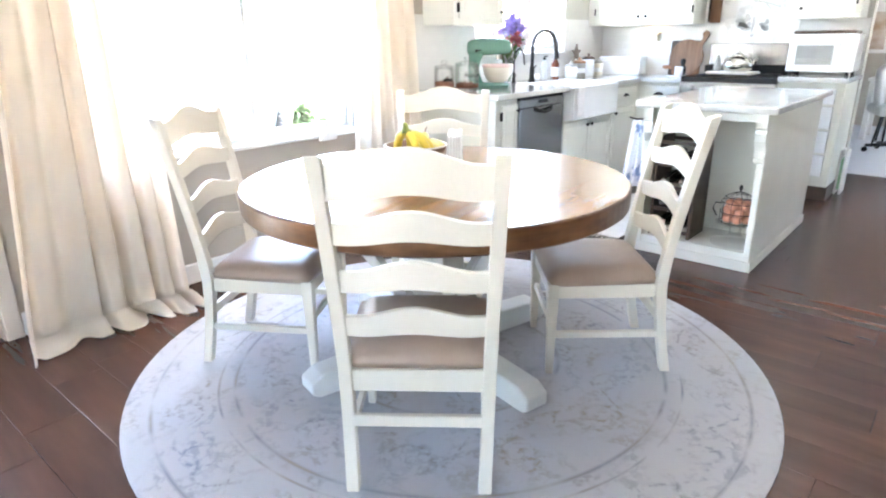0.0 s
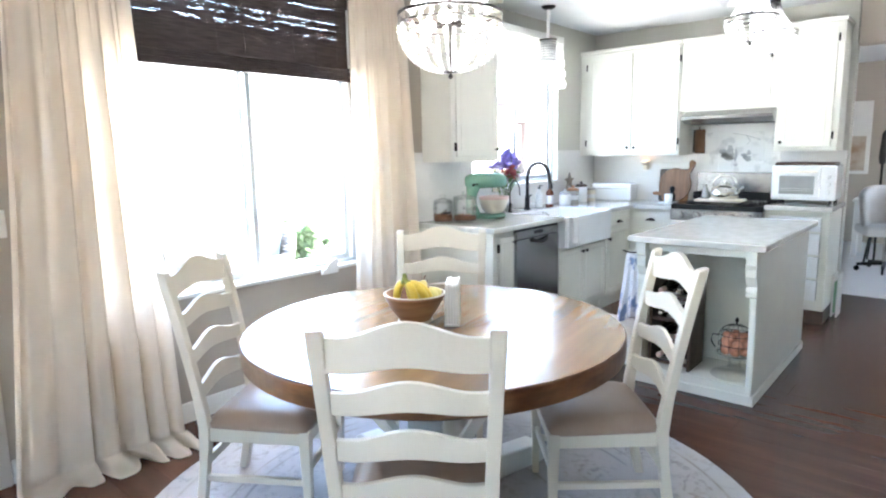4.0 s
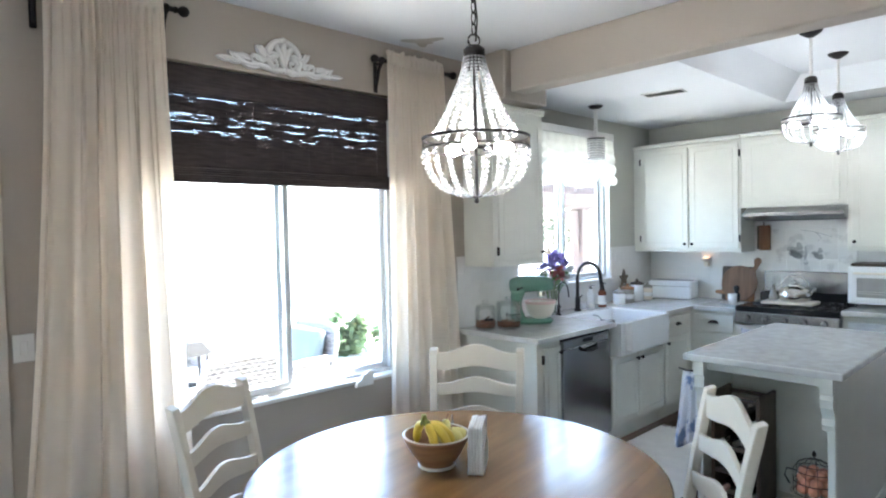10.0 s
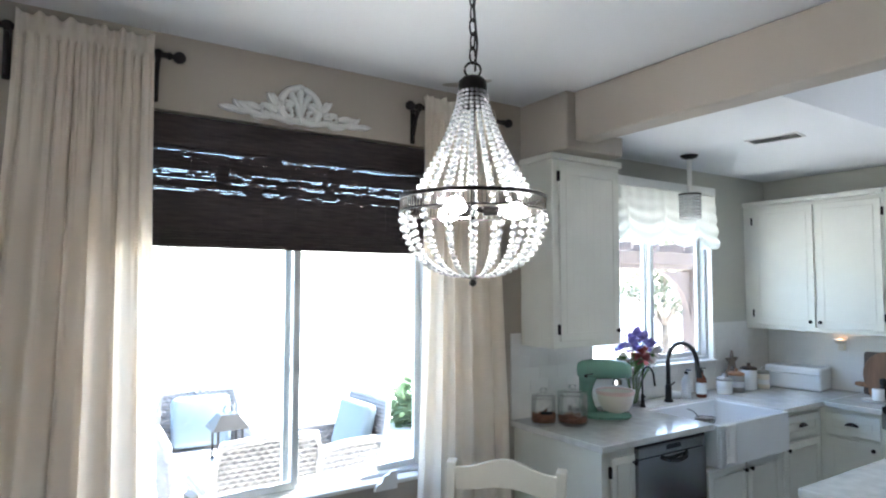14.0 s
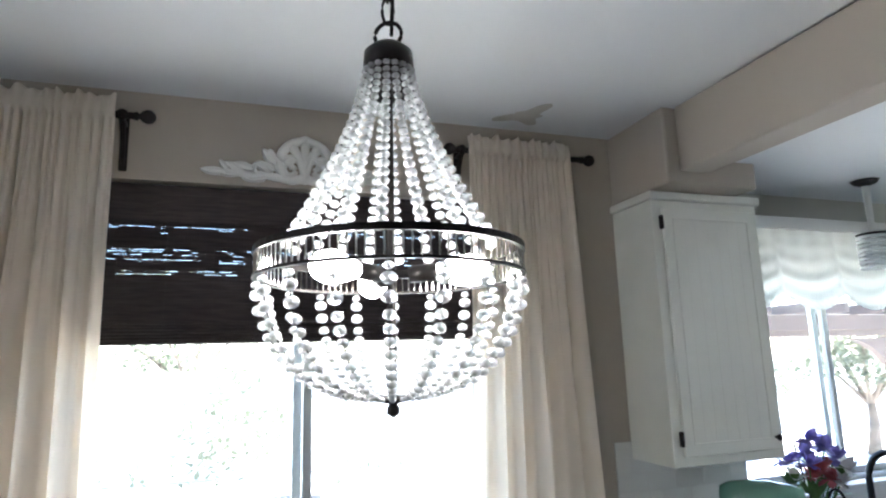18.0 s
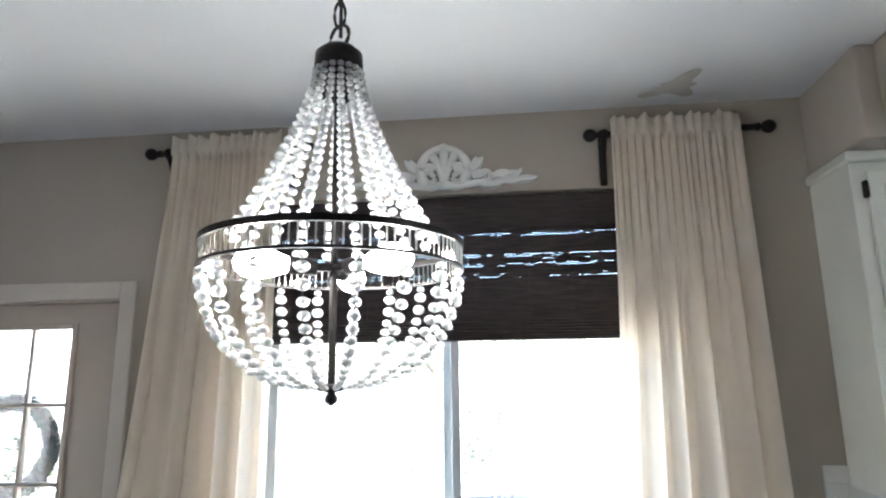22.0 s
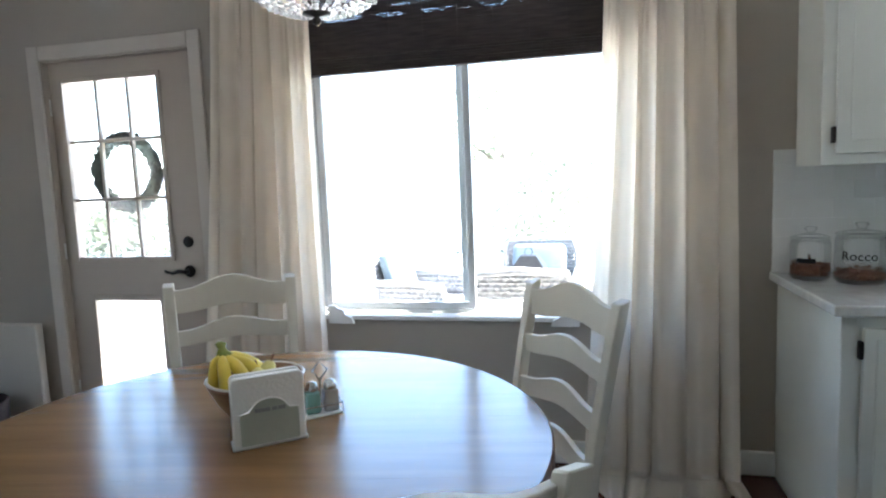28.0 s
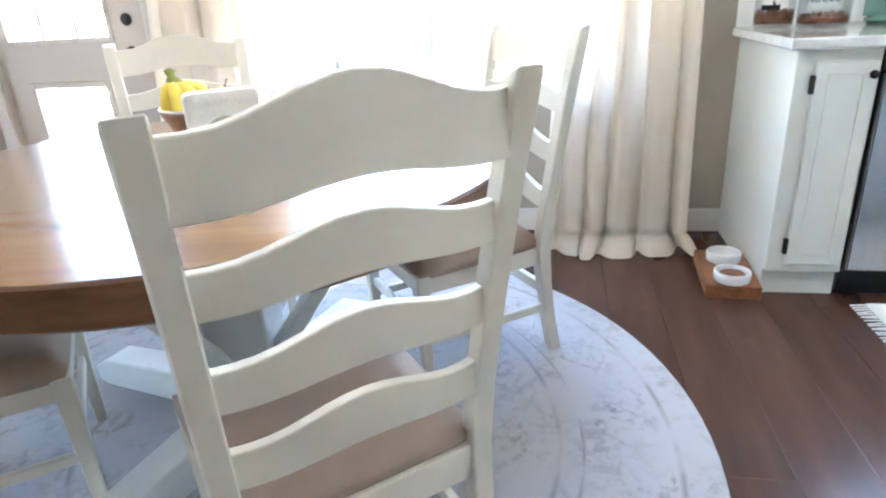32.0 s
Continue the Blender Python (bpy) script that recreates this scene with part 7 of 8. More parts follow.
def bouquet(at):
    v = thing("flower_vase", "clear glass vase of purple irises and red blooms", "flowers", at)
    part("vase", L([(0.035, 0), (0.042, 0.008), (0.036, 0.10), (0.05, 0.20), (0.046, 0.20), (0.033, 0.10), (0.036, 0.012), (0.003, 0.010)], 24), "jarglass", v, smooth=True)
    rnd = random.Random(9)
    heads = [("violet", -0.01, -0.10, 0.36), ("violet", 0.05, 0.03, 0.42), ("violet", 0.02, -0.01, 0.45), ("violet", 0.06, -0.07, 0.36), ("whitepetal", 0.06, 0.12, 0.33), ("leaf", 0.02, 0.14, 0.30), ("leaf", 0.03, -0.14, 0.28), ("violet", 0.03, -0.06, 0.40), ("violet", 0.0, 0.06, 0.43), ("violet", 0.04, 0.09, 0.37), ("violet", -0.02, 0.12, 0.40), ("rose", 0.05, 0.0, 0.33), ("rose", 0.06, 0.03, 0.29), ("rose", 0.03, -0.03, 0.30), ("whitepetal", 0.06, 0.08, 0.27), ("whitepetal", 0.02, -0.11, 0.30)]
    for m, x, y, z in heads:
        x, y, z = x * 1.2, y * 1.15, z * 1.06
        part("stem", T([(x * 0.1, y * 0.1, 0.02), (x * 0.4, y * 0.4, z * 0.5), (x, y, z)], 0.003, 5), "leaf", v)
        bm = bmesh.new()
        for k in range(22):
            a, e = rnd.random() * 6.28, rnd.uniform(-0.3, 1.2)
            petal(bm, (x, y, z), (math.cos(a) * math.cos(e), math.sin(a) * math.cos(e), math.sin(e)), rnd.uniform(0.045, 0.075), rnd.uniform(0.014, 0.024), rnd.uniform(-0.02, 0.015))
        part("bloom", bm, m, v)
    for k in range(24):
        a = rnd.random() * 6.28
        r = rnd.uniform(0.05, 0.15)
        bm = bmesh.new()
        petal(bm, (0, 0, 0.20), (r * math.cos(a), r * math.sin(a), rnd.uniform(0.04, 0.20)), rnd.uniform(0.12, 0.19), rnd.uniform(0.010, 0.022), rnd.uniform(-0.05, 0.02))
        part("leaf", bm, "leaf", v)
    for y, z, yy in ((-0.07, 0.50, -0.09), (0.15, 0.43, 0.22)):
        part("bud_spray", T([(0, y * 0.3, 0.2), (0, y, z - 0.06), (0.01, yy, z)], [0.003, 0.005, 0.004], 6), "darkleaf", v)


bouquet((-2.70, 4.36, CT1))


# ---- next room ----
def desk_chair(at, rz):
    c = thing("office_chair", "white tufted office chair on casters", "office chair", at, rz)
    for k in range(5):
        a = 2 * math.pi * k / 5
        arm = part("base_arm", T([(0, 0, 0.10), (0.27 * math.cos(a), 0.27 * math.sin(a), 0.075)], [0.025, 0.018], 8), "blackmetal", c)
        part("caster", L([(0.028, -0.012), (0.03, 0), (0.028, 0.012)], 12), "black", arm, at=Matrix.Translation((0.27 * math.cos(a), 0.27 * math.sin(a), 0.031)) @ pose(0, 0, 0, 90, 0, math.degrees(a)))
    part("gas_lift", L([(0.028, 0.10), (0.028, 0.42)], 14), "chrome", c)
    part("seat", B(-0.27, 0.27, -0.26, 0.26, 0.42, 0.53, 0.04, 3), "seatwhite", c, smooth=True)
    bm = bmesh.new()
    n = 14
    rows = []
    for j in range(13):
        v = j / 12
        rows.append([bm.verts.new((0.30 * math.sin(u) * (0.85 + 0.15 * v), -0.27 * math.cos(u) * (0.9 + 0.12 * v) + 0.0, 0.45 + 0.52 * v - 0.12 * v * abs(math.sin(u)) ** 4)) for u in [math.radians(-105 + 210 * i / n) for i in range(n + 1)]])
    for a, b in zip(rows, rows[1:]):
        for i in range(n):
            bm.faces.new((a[i], a[i + 1], b[i + 1], b[i]))
    o = part("wrap_back", bm, "seatwhite", c, smooth=True)
    o.modifiers.new("thickness", "SOLIDIFY").thickness = 0.06


M["seatwhite"] = mat("white_upholstery", (0.68, 0.67, 0.68), 0.8, vary=0.05, scale=8, bump=0.2, bscale=120)
M["art"] = mat("brown_painted_canvas", (0.62, 0.58, 0.52), 0.8, dark=(0.30, 0.17, 0.08), scale=4)
desk_chair((-0.36, 8.55, 0.008), 200)
dk = thing("desk", "white painted desk in the next room", "desk", (-0.20, 9.7, 0.008))
part("desktop", B(-0.62, 0.62, -0.30, 0.30, 0.72, 0.755, 0.006), "trim", dk)
for x in (-0.57, 0.57):
    for y in (-0.25, 0.25):
        part("leg", B(x - 0.03, x + 0.03, y - 0.03, y + 0.03, 0, 0.719, 0.005), "trim", dk)
part("apron", B(-0.54, 0.54, -0.27, -0.25, 0.60, 0.719, 0.004), "trim", dk)
part("drawer_front", B(-0.40, 0.40, -0.282, -0.2705, 0.62, 0.70, 0.004), "trim", dk)
cv = thing("wall_canvas", "tall pale canvas with brown painted shape", "picture", (-1.02, 10.985, 1.02))
part("canvas", B(-0.17, 0.17, -0.025, 0.012, 0, 1.05, 0.004), "trim", cv)
part("painted_shape", B(-0.12, 0.12, -0.0285, -0.026, 0.05, 0.55, 0.001), "art", cv)
ls = thing("floor_lamp", "slim black floor stand beside the desk", "floor stand", (-0.52, 9.15, 0.008))
part("pole", T([(0, 0, 0.02), (0, 0, 1.35), (0.03, 0, 1.50)], 0.014, 8), "blackmetal", ls)
part("head", L([(0.03, 1.2), (0.045, 1.28), (0.03, 1.55), (0.01, 1.6)], 12), "blackmetal", ls, smooth=True)
for k in range(3):
    a = 2.09 * k
    part("tripod_leg", T([(0, 0, 0.85), (0.17 * math.cos(a), 0.17 * math.sin(a), 0.012)], 0.012, 8), "blackmetal", ls)
fs = thing("folded_stool", "folded white and green step stool beside drawers", "step stool", (-0.482, 6.12, 0), 0)
for x, m in ((-0.018, "trim"), (0.018, "trim")):
    part("frame", B(x - 0.007, x + 0.007, -0.10, 0.10, 0.0, 0.37, 0.006), m, fs)
M["stoolgreen"] = mat("pale_green_plastic", (0.22, 0.38, 0.24), 0.5, vary=0.1)
part("tread", B(-0.0105, 0.0105, -0.09, 0.09, 0.04, 0.30, 0.004), "stoolgreen", fs)
lp = thing("white_panel", "low pale wooden panel standing at the wall", "panel", (W + 0.03, 0, 0))
part("board", B(0.0, 0.05, -1.25, -0.40, 0.012, 0.645, 0.006), "casing", lp)
part("plinth", B(0.0, 0.055, -1.25, -0.40, 0.0, 0.011), "cabinet", lp)
bk = thing("dark_basket", "dark woven basket on floor beside the panel", "basket", (-2.50, -0.62, 0))
part("basket", L([(0.13, 0), (0.16, 0.02), (0.18, 0.26), (0.17, 0.27), (0.15, 0.03), (0.002, 0.02)], 22), "shade", bk, smooth=True)

# ceiling patch: a soft grey shadow painted as a flat darker shape
def stain():
    rnd = random.Random(3)
    m = mat("ceiling_shadow_tone", (0.52, 0.50, 0.46), 0.9, vary=0.1, scale=8)
    M["stain"] = m
    bm = bmesh.new()
    out = []
    for i in range(48):
        a = 2 * math.pi * i / 48
        r = 0.052 + rnd.uniform(-0.006, 0.006)
        for lobe, ln, wd in ((-121, 0.085, 0.34), (24, 0.105, 0.36), (132, 0.065, 0.42), (75, 0.03, 0.3)):
            d = (a - radians(lobe) + math.pi) % (2 * math.pi) - math.pi
            r += ln * math.exp(-(d / wd) ** 2)
        out.append((-2.665 + r * math.cos(a), 2.965 + r * math.sin(a)))
    prism(bm, out, "z", CEIL - 0.0025, CEIL + 0.001)
    structure("ceiling_patch", bm, "stain", "soft shadow on the ceiling, painted as a darker patch", "stain")


stain()


# ---- patio ----
M["wicker"] = mat("grey_wicker", (0.27, 0.265, 0.27), 0.75, vary=0.2, scale=30, bump=0.5, bscale=70)
M["bluecushion"] = mat("blue_outdoor_cushion", (0.15, 0.195, 0.235), 0.85, vary=0.06, scale=6, bump=0.15)
M["darkblue"] = mat("navy_cushion", (0.10, 0.17, 0.30), 0.85, vary=0.06)
M["bush"] = cloth("garden_leaf", (0.185, 0.195, 0.14), 0.45)
M["greenleaf"] = cloth("green_garden_leaf", (0.19, 0.27, 0.15), 0.45)
M["bark"] = mat("grey_bark", (0.20, 0.16, 0.13), 0.9, vary=0.3, scale=8, bump=0.5)
M["redwood"] = mat("stained_pergola_wood", (0.10, 0.075, 0.068), 0.7, vary=0.2, scale=4)
G = -0.10


def woven_panel(u0, u1, v0, v1, P, m=20, n=22):
    """Flat strands woven over and under upright stakes, on a dense inner mat."""
    bm = bmesh.new()
    for k in range(m):
        v = v0 + (v1 - v0) * (k + 0.5) / m
        tube(bm, [P(u0 + (u1 - u0) * i / n, v, 0.007 * (1 if (i + k) % 2 else -1)) for i in range(n + 1)], (v1 - v0) / m * 0.44, 4)
    for i in range(n):
        u = u0 + (u1 - u0) * (i + 0.5) / n
        tube(bm, [P(u, v0, 0), P(u, v1, 0)], 0.006, 4)
    mat_ = [[bm.verts.new(P(u, v, d)) for u, v in ((u0, v0), (u1, v0), (u1, v1), (u0, v1))] for d in (-0.003, 0.003)]
    bm.faces.new(mat_[0][::-1])
    bm.faces.new(mat_[1])
    for i in range(4):
        bm.faces.new((mat_[0][i], mat_[0][(i + 1) % 4], mat_[1][(i + 1) % 4], mat_[1][i]))
    return bm


def wicker_chair(at, rz, cushion_, w=0.30):
    c = thing("wicker_chair", "grey wicker patio seat with %s back cushion" % ("blue" if cushion_ == "bluecushion" else "navy"), "patio chair", at, rz, group="patio chairs")
    tagged(part("back", woven_panel(-w, w, 0.30, 0.90, lambda u, v, d: (u, -0.30 - 0.16 * (v - 0.3) + d, v)), "wicker", c))
    for s in (-1, 1):
        part("side", woven_panel(-0.28, 0.30, 0.14, 0.60, lambda u, v, d, s=s: (s * (w + 0.03) + d, u, v), 11), "wicker", c)
        part("arm", T([(s * (w + 0.03), -0.33, 0.62), (s * (w + 0.04), 0.0, 0.63), (s * (w + 0.03), 0.28, 0.60), (s * (w + 0.03), 0.32, 0.50)], 0.03, 8), "wicker", c, smooth=True)
        for y in (-0.28, 0.29):
            part("leg", T([(s * (w + 0.01), y, 0.0), (s * (w + 0.02), y, 0.55)], 0.02, 6), "wicker", c)
    part("back_frame", T([(-w - 0.02, -0.28, 0.30), (-w - 0.03, -0.37, 0.75), (-w + 0.01, -0.40, 0.88), (0, -0.41, 0.90), (w - 0.01, -0.40, 0.88), (w + 0.03, -0.37, 0.75), (w + 0.02, -0.28, 0.30)], 0.026, 8), "wicker", c, smooth=True)
    part("seat_deck", woven_panel(-w - 0.01, w + 0.01, -0.28, 0.30, lambda u, v, d: (u, v, 0.31 + d), 13), "wicker", c)
    part("seat_cushion", B(-w + 0.01, w - 0.01, -0.27, 0.30, 0.33, 0.43, 0.03, 3), "seatwhite", c, smooth=True)
    part("back_cushion", B(-w + 0.06, w - 0.06, -0.06, 0.06, -0.21, 0.21, 0.05, 3), cushion_, c, smooth=True, at=pose(0, -0.25, 0.66, 14, 0, 0))
    return c


first_w = wicker_chair((-4.08, 2.225, G), 90, "bluecushion")
copy_thing(first_w, pose(-5.15, 1.24, G, 0, 0, -8))
copy_thing(first_w, pose(-5.27, 2.20, G, 0, 0, -92))
copy_thing(first_w, pose(-4.62, 2.97, G, 0, 0, 184))


def coffee_table():
    t = thing("patio_table", "white patio coffee table", "patio table", (-4.68, 2.24, G))
    part("tabletop", B(-0.23, 0.23, -0.38, 0.38, 0.50, 0.54, 0.008), "trim", t)
    for x in (-0.19, 0.19):
        for y in (-0.33, 0.33):
            part("leg", B(x - 0.03, x + 0.03, y - 0.03, y + 0.03, 0, 0.499, 0.004), "trim", t)
    part("lower_shelf", B(-0.155, 0.155, -0.295, 0.295, 0.15, 0.17), "trim", t)


coffee_table()


def lantern():
    l = thing("lantern", "dark metal lantern on the patio table", "lantern", (-4.62, 2.20, G + 0.541))
    part("base", B(-0.10, 0.10, -0.10, 0.10, 0, 0.02, 0.004), "blackmetal", l)
    for x in (-0.085, 0.085):
        for y in (-0.085, 0.085):
            part("post", B(x - 0.008, x + 0.008, y - 0.008, y + 0.008, 0.02, 0.24), "blackmetal", l)
    bm = bmesh.new()
    lo = [bm.verts.new((x, y, 0.24)) for x, y in ((-0.13, -0.13), (0.13, -0.13), (0.13, 0.13), (-0.13, 0.13))]
    hi = [bm.verts.new((x, y, 0.34)) for x, y in ((-0.06, -0.06), (0.06, -0.06), (0.06, 0.06), (-0.06, 0.06))]
    for i in range(4):
        bm.faces.new((lo[i], lo[(i + 1) % 4], hi[(i + 1) % 4], hi[i]))
    bm.faces.new(hi)
    bm.faces.new(lo[::-1])
    part("roof", bm, "blackmetal", l)
    part("candle", L([(0.04, 0.02), (0.04, 0.13), (0.002, 0.135)], 14), "cream", l)
    part("ring", T([(0, 0.03 * math.cos(a), 0.365 + 0.03 * math.sin(a)) for a in [2 * math.pi * i / 14 for i in range(14)]], 0.004, 5, True), "blackmetal", l)


lantern()


def leafy(name, label, at, size, n, seed, stuff="bush", trunk=None):
    rnd = random.Random(seed)
    t = thing(name, label, "tree" if trunk else "shrub", at)
    z0 = 0.0
    if trunk:
        z0 = trunk
        part("trunk", T([(0, 0, 0), (0.05, 0.03, trunk * 0.5), (0.0, 0.08, trunk)], [0.12, 0.09, 0.06], 9), "bark", t, smooth=True)
        for k in range(7):
            a, e = k * 0.9 + rnd.random(), rnd.uniform(0.5, 1.1)
            ln = size[0] * rnd.uniform(0.5, 0.9)
            part("limb", T([(0, 0.06, trunk * 0.8), (ln * 0.4 * math.cos(a), ln * 0.4 * math.sin(a), trunk + size[2] * 0.25 * e), (ln * math.cos(a), ln * math.sin(a), trunk + size[2] * 0.6 * e)], [0.05, 0.032, 0.012], 6), "bark", t)
    bm = bmesh.new()
    clumps = [(rnd.gauss(0, 0.42), rnd.gauss(0, 0.42), rnd.uniform(0.1, 1)) for _ in range(26)]
    for k in range(n):
        c = rnd.choice(clumps)
        p = Vector(((c[0] + rnd.gauss(0, 0.14)) * size[0], (c[1] + rnd.gauss(0, 0.14)) * size[1], z0 + max(0.02, c[2] * (1 - 0.3 * (c[0] ** 2 + c[1] ** 2)) + rnd.gauss(0, 0.10)) * size[2]))
        petal(bm, p, (rnd.uniform(-1, 1), rnd.uniform(-1, 1), rnd.uniform(-0.6, 0.8)), rnd.uniform(0.07, 0.13), rnd.uniform(0.025, 0.045), 0.01)
    tagged(part("crown" if trunk else "foliage", bm, stuff, t), kind="stuff")


leafy("shrub", "green leafy shrub in a garden bed", (-6.5, 4.95, 0.0), (0.30, 0.34, 0.55), 1500, 1, "greenleaf")
leafy("tree", "garden tree rising behind the stucco wall", (-14.2, 1.0, G), (2.0, 2.6, 2.2), 3400, 3, trunk=1.6)
leafy("tree", "spreading garden tree seen through the kitchen window", (-9.0, 13.0, G), (1.6, 1.8, 2.0), 3400, 4, trunk=1.1)
leafy("shrub", "pale green garden shrub seen through the door", (-8.2, -4.4, G), (1.3, 1.3, 1.3), 2000, 6)
leafy("shrub", "tall pale garden shrub by the stucco wall", (-11.2, 1.9, G), (1.5, 2.4, 2.3), 1500, 8)
tagged(part("planter_kerb", B(-8.4, -6.1, 4.3, 6.8, G, 0.0, 0.02), "stucco"), "low stucco garden bed edge", "planter")
structure("garden_wall", B(-12.6, -12.3, -14, 26, G, 1.75, 0.02), "stucco", "pale stucco garden wall", "wall")


def pergola():
    p = thing("pergola", "weathered wooden patio cover with arched braces", "pergola", (-6.5, 0, G))
    for y in (7.0, 10.5):
        part("post", B(-0.12, 0.12, y - 0.12, y + 0.12, 0, 2.05, 0.012), "redwood", p)
        part("post_cap", B(-0.15, 0.15, y - 0.15, y + 0.15, 2.0505, 2.08, 0.008), "redwood", p)
    part("beam", B(-0.09, 0.09, 6.4, 11.2, 2.081, 2.32, 0.012), "redwood", p)
    part("fascia", B(0.092, 0.13, 6.4, 11.2, 2.16, 2.36, 0.006), "redwood", p)
    for y, s in ((7.12, 1), (10.38, -1)):
        arc = [(y + s * (0.95 - 0.95 * math.cos(a)), 1.15 + 0.90 * math.sin(a)) for a in [math.radians(9 * i) for i in range(11)]]
        part("brace", prism(bmesh.new(), arc + [(y, 2.049)], "x", -0.05, 0.05), "redwood", p)
    for k in range(8):
        y = 6.5 + 0.62 * k
        part("rafter", B(-0.6, 0.5, y - 0.035, y + 0.035, 2.3605, 2.48, 0.006), "redwood", p)


pergola()
gr = thing("grill", "covered barbecue grill on the patio", "grill", (-6.4, -0.9, G), 20)
part("cover", B(-0.45, 0.45, -0.3, 0.3, 0.02, 0.95, 0.08, 3), "darkblue", gr, smooth=True)
part("foot", B(-0.4, 0.4, -0.25, 0.25, 0, 0.02), "blackmetal", gr)


# ---- wall tiles ----
def tiled(name, label, face, at, cells):
    """Glazed tiles in running bond over a grout bed; each cell block is a, b, z0, z1 along the wall."""
    w = thing(name, label, "backsplash", kind="structure")
    tw_, th_, g = 0.152, 0.076, 0.0012
    me = bpy.data.meshes.new("tile")
    bm = B(0, 0.005, 0, tw_ - g, 0, th_ - g, 0.0008) if face == "x" else B(0, tw_ - g, -0.005, 0, 0, th_ - g, 0.0015)
    bm.to_mesh(me)
    bm.free()
    me.materials.append(M["tile"])
    for a, b, z0, z1 in cells:
        part("grout_bed", B(at + 0.0005, at + 0.0068, a, b, z0, z1) if face == "x" else B(a, b, at - 0.0068, at - 0.0005, z0, z1), "tile", w)
        z, row = z0, 0
        while z + th_ <= z1 + 0.03:
            u = a - (tw_ / 2 if row % 2 else 0)
            while u < b - 0.01:
                lo, hi = max(u, a), min(u + tw_ - g, b)
                top = min(z + th_ - g, z1)
                if hi - lo > 0.012 and top - z > 0.01:
                    if hi - lo > tw_ - g - 1e-6 and top - z > th_ - g - 1e-6:
                        o = new("tile", me)
                        o.parent = w
                        o.matrix_basis = pose(at + 0.003, u, z) if face == "x" else pose(u, at - 0.003, z)
                    else:
                        part("tile", B(at + 0.003, at + 0.008, lo, hi, z, top, 0.0015) if face == "x" else B(lo, hi, at - 0.008, at - 0.003, z, top, 0.0015), "tile", w)
                u += tw_
            z += th_
            row += 1


tiled("backsplash_west", "white glazed tile backsplash under the kitchen window", "x", W, [(3.405, 4.098, CT1, 1.433), (4.10, 5.478, CT1, 1.128), (5.48, BACK - 0.009, CT1, 1.433)])
tiled("backsplash_north", "white glazed tile backsplash behind the range", "y", BACK, [(W + 0.009, -1.803, CT1, 1.374), (-1.802, -1.002, CT1, 1.65), (-1.0, -0.505, CT1, 1.394)])
M["mural"] = mat("faded_mural_paint", (0.68, 0.67, 0.64), 0.3, dark=(0.60, 0.59, 0.565), scale=9)
M["mural"].node_tree.nodes["Color Ramp"].color_ramp.elements[0].position = 0.40
M["mural"].node_tree.nodes["Color Ramp"].color_ramp.elements[1].position = 0.48
mu = thing("tile_mural", "faded painted tile mural behind the range", "tile mural")
for i in range(5):
    for j in range(3):
        part("tile", B(-1.665 + i * 0.132, -1.665 + i * 0.132 + 0.130, BACK - 0.012, BACK - 0.0085, 1.18 + j * 0.132, 1.18 + j * 0.132 + 0.130, 0.001), "mural", mu)
M["muralink"] = mat("grey_mural_ink", (0.44, 0.44, 0.425), 0.4, dark=(0.38, 0.38, 0.37), scale=45)


def petal(u, z, ln, wd, d):
    """A painted petal on the tiles."""
    e, n = Vector((math.cos(radians(d)), math.sin(radians(d)))), Vector((-math.sin(radians(d)), math.cos(radians(d))))
    out = []
    for k in range(14):
        a = 2 * math.pi * k / 14
        p = Vector((u, z)) + e * (ln * 0.5 * (1 + math.cos(a))) + n * (wd * math.sin(a) * (0.7 + 0.3 * math.sin(3 * a)))
        out.append((p.x, p.y))
    part("painted_petal", prism(bmesh.new(), out, "y", BACK - 0.0132, BACK - 0.0121), "muralink", mu)


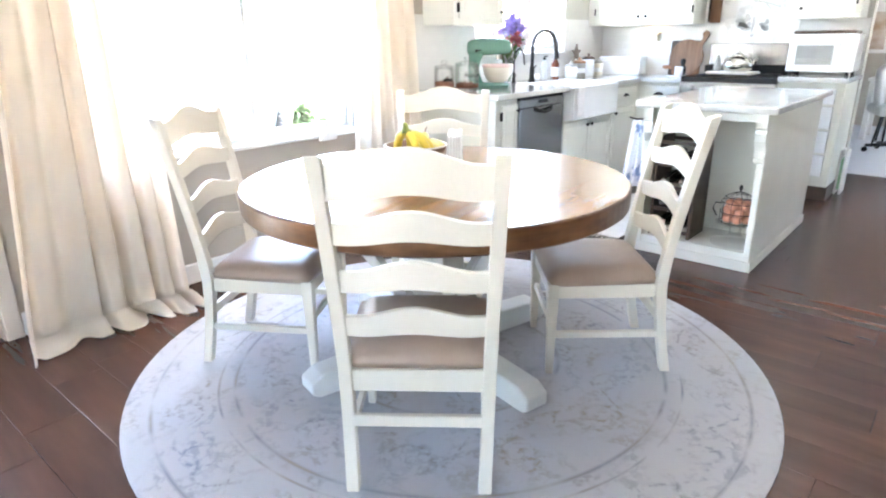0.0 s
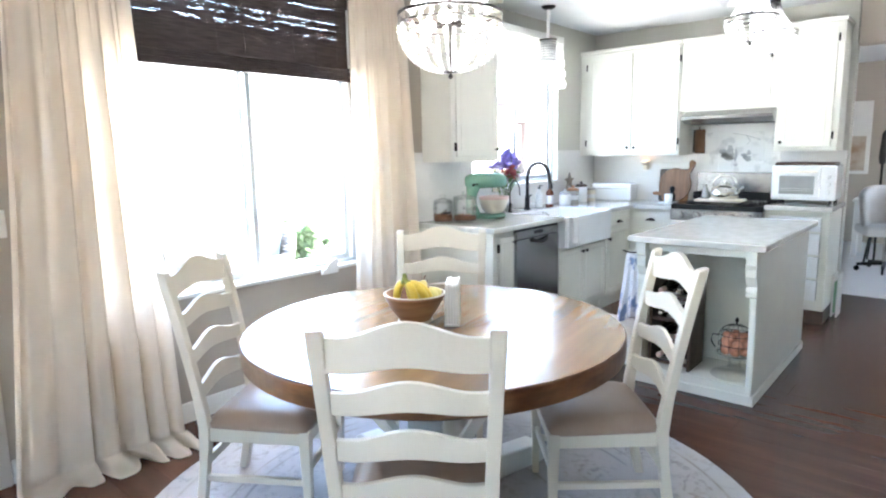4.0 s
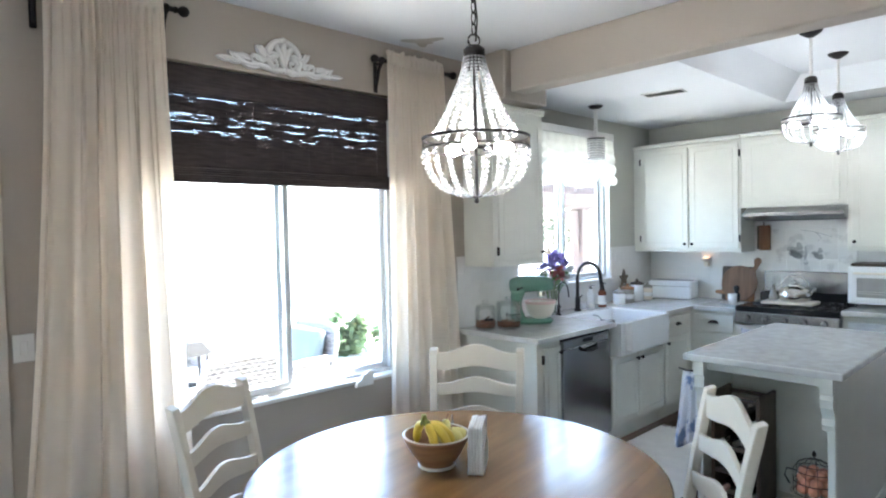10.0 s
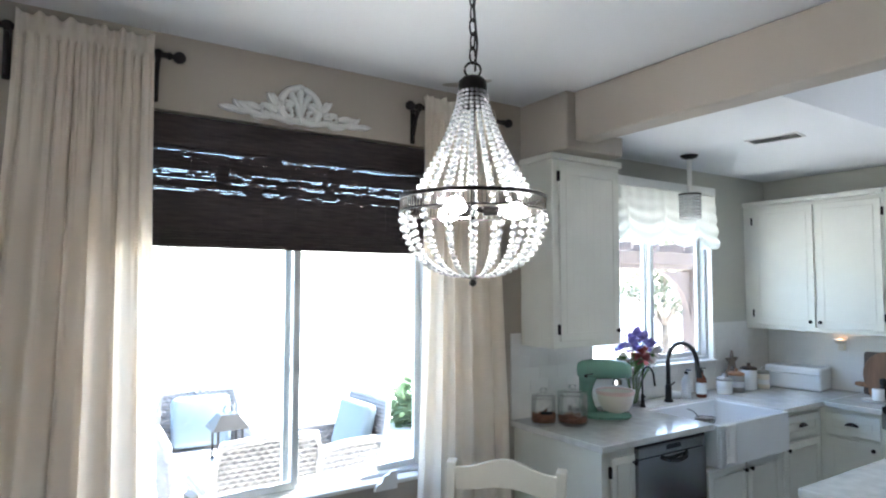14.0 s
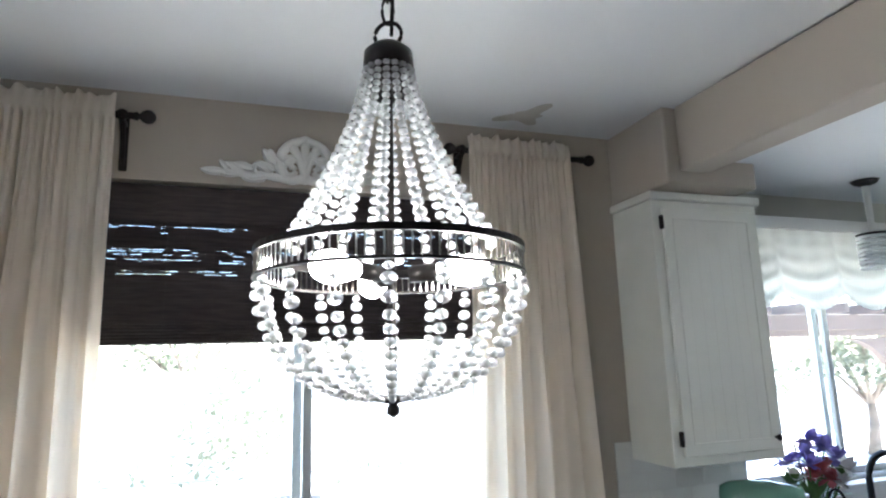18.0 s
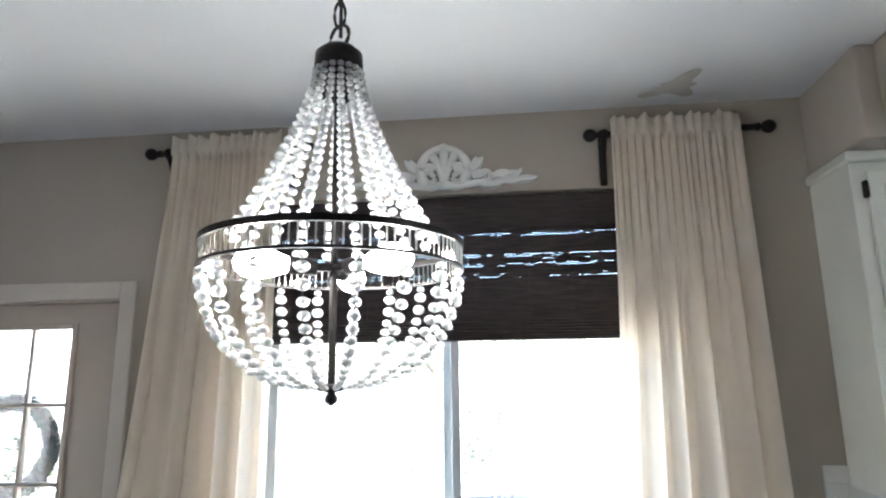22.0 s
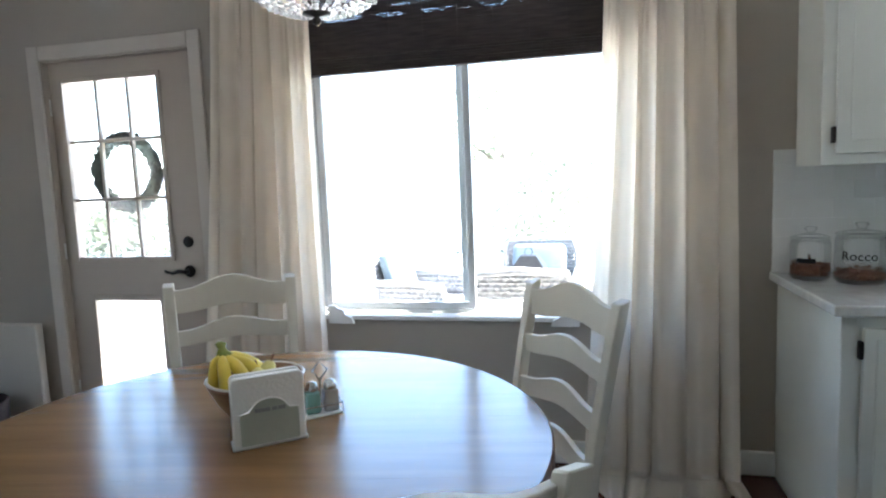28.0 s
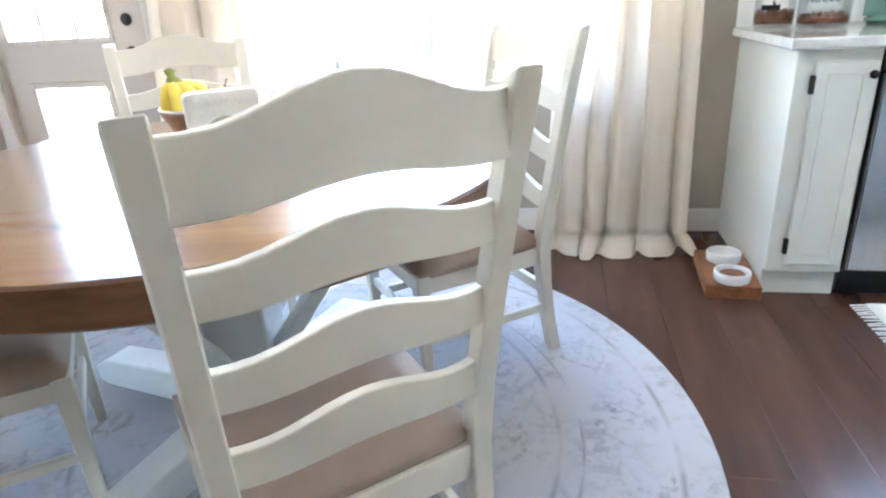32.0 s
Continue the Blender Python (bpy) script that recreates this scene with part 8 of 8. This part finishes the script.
for u, z, spread in ((-1.46, 1.365, 0.085), (-1.29, 1.345, 0.055)):
    for d in (15, 70, 140, 195, 250, 320):
        petal(u + 0.012 * math.cos(d), z + 0.014 * math.sin(2.0 * d), spread * (0.75 + 0.25 * math.sin(d)), spread * 0.46, d)
petal(-1.385, 1.30, 0.13, 0.016, 88)
petal(-1.40, 1.27, 0.04, 0.016, 10)
for bough in ([(-1.42, 1.565), (-1.33, 1.55), (-1.25, 1.525), (-1.18, 1.50)], [(-1.30, 1.54), (-1.26, 1.49), (-1.29, 1.465)]):
    part("painted_twig", T([(u, BACK - 0.0125, z) for u, z in bough], 0.003, 5), "muralink", mu)
M["warmbulb"] = mat("warm_lit_bulb", (1.0, 0.55, 0.28), 0.4, vary=0.0, emit=0.6)
for x, z in ((-2.38, 1.27),):
    o = thing("wall_outlet", "white outlet with a glowing wax warmer plugged in", "outlet", (x + 0.15, BACK - 0.0085, z))
    part("plate", B(-0.036, 0.036, -0.006, 0, -0.058, 0.058, 0.003), "trim", o)
    part("night_light", B(-0.022, 0.022, -0.045, -0.0065, -0.045, 0.0, 0.006), "cream", o)
    part("warmer_dish", L([(0.012, 0.001), (0.034, 0.012), (0.042, 0.040), (0.038, 0.040), (0.030, 0.016), (0.01, 0.006)], 20, 0, -0.05, 0), "cream", o, smooth=True)
    part("glow_bulb", blob(bmesh.new(), (0, -0.05, 0.030), 0.020, 0.020, 0.018, 12, 8), "warmbulb", o, "warm glowing bulb", smooth=True)


# ---- floor planks ----
def plank_floor():
    fl = thing("floor", "dark reddish-brown wood plank floor", "floor", kind="structure")
    rnd = random.Random(11)
    wide, gap = 0.184, 0.0008
    lens = (1.30, 0.90, 0.60)
    meshes = {}
    for ln in lens:
        bm = B(0, ln - gap, 0, wide - gap, -0.012, 0.0, 0.0008)
        me = bpy.data.meshes.new("plank")
        bm.to_mesh(me)
        bm.free()
        me.materials.append(M["floor"])
        meshes[ln] = me
    y = 0.474 - wide * 16
    row = 0
    while y < 7.0:
        x = W - 0.02 - (row * 0.47) % 1.1
        while x < EAST:
            ln = lens[0] if rnd.random() < 0.6 else rnd.choice(lens)
            if x + ln > W:
                ob = new("plank", meshes[ln])
                ob.parent = fl
                a, b = max(x, W - 0.05), min(x + ln, EAST + 0.05)
                ob.matrix_basis = pose(a, y, 0) @ Matrix.Diagonal(((b - a) / ln, 1, 1, 1))
            x += ln
        y += wide
        row += 1


plank_floor()
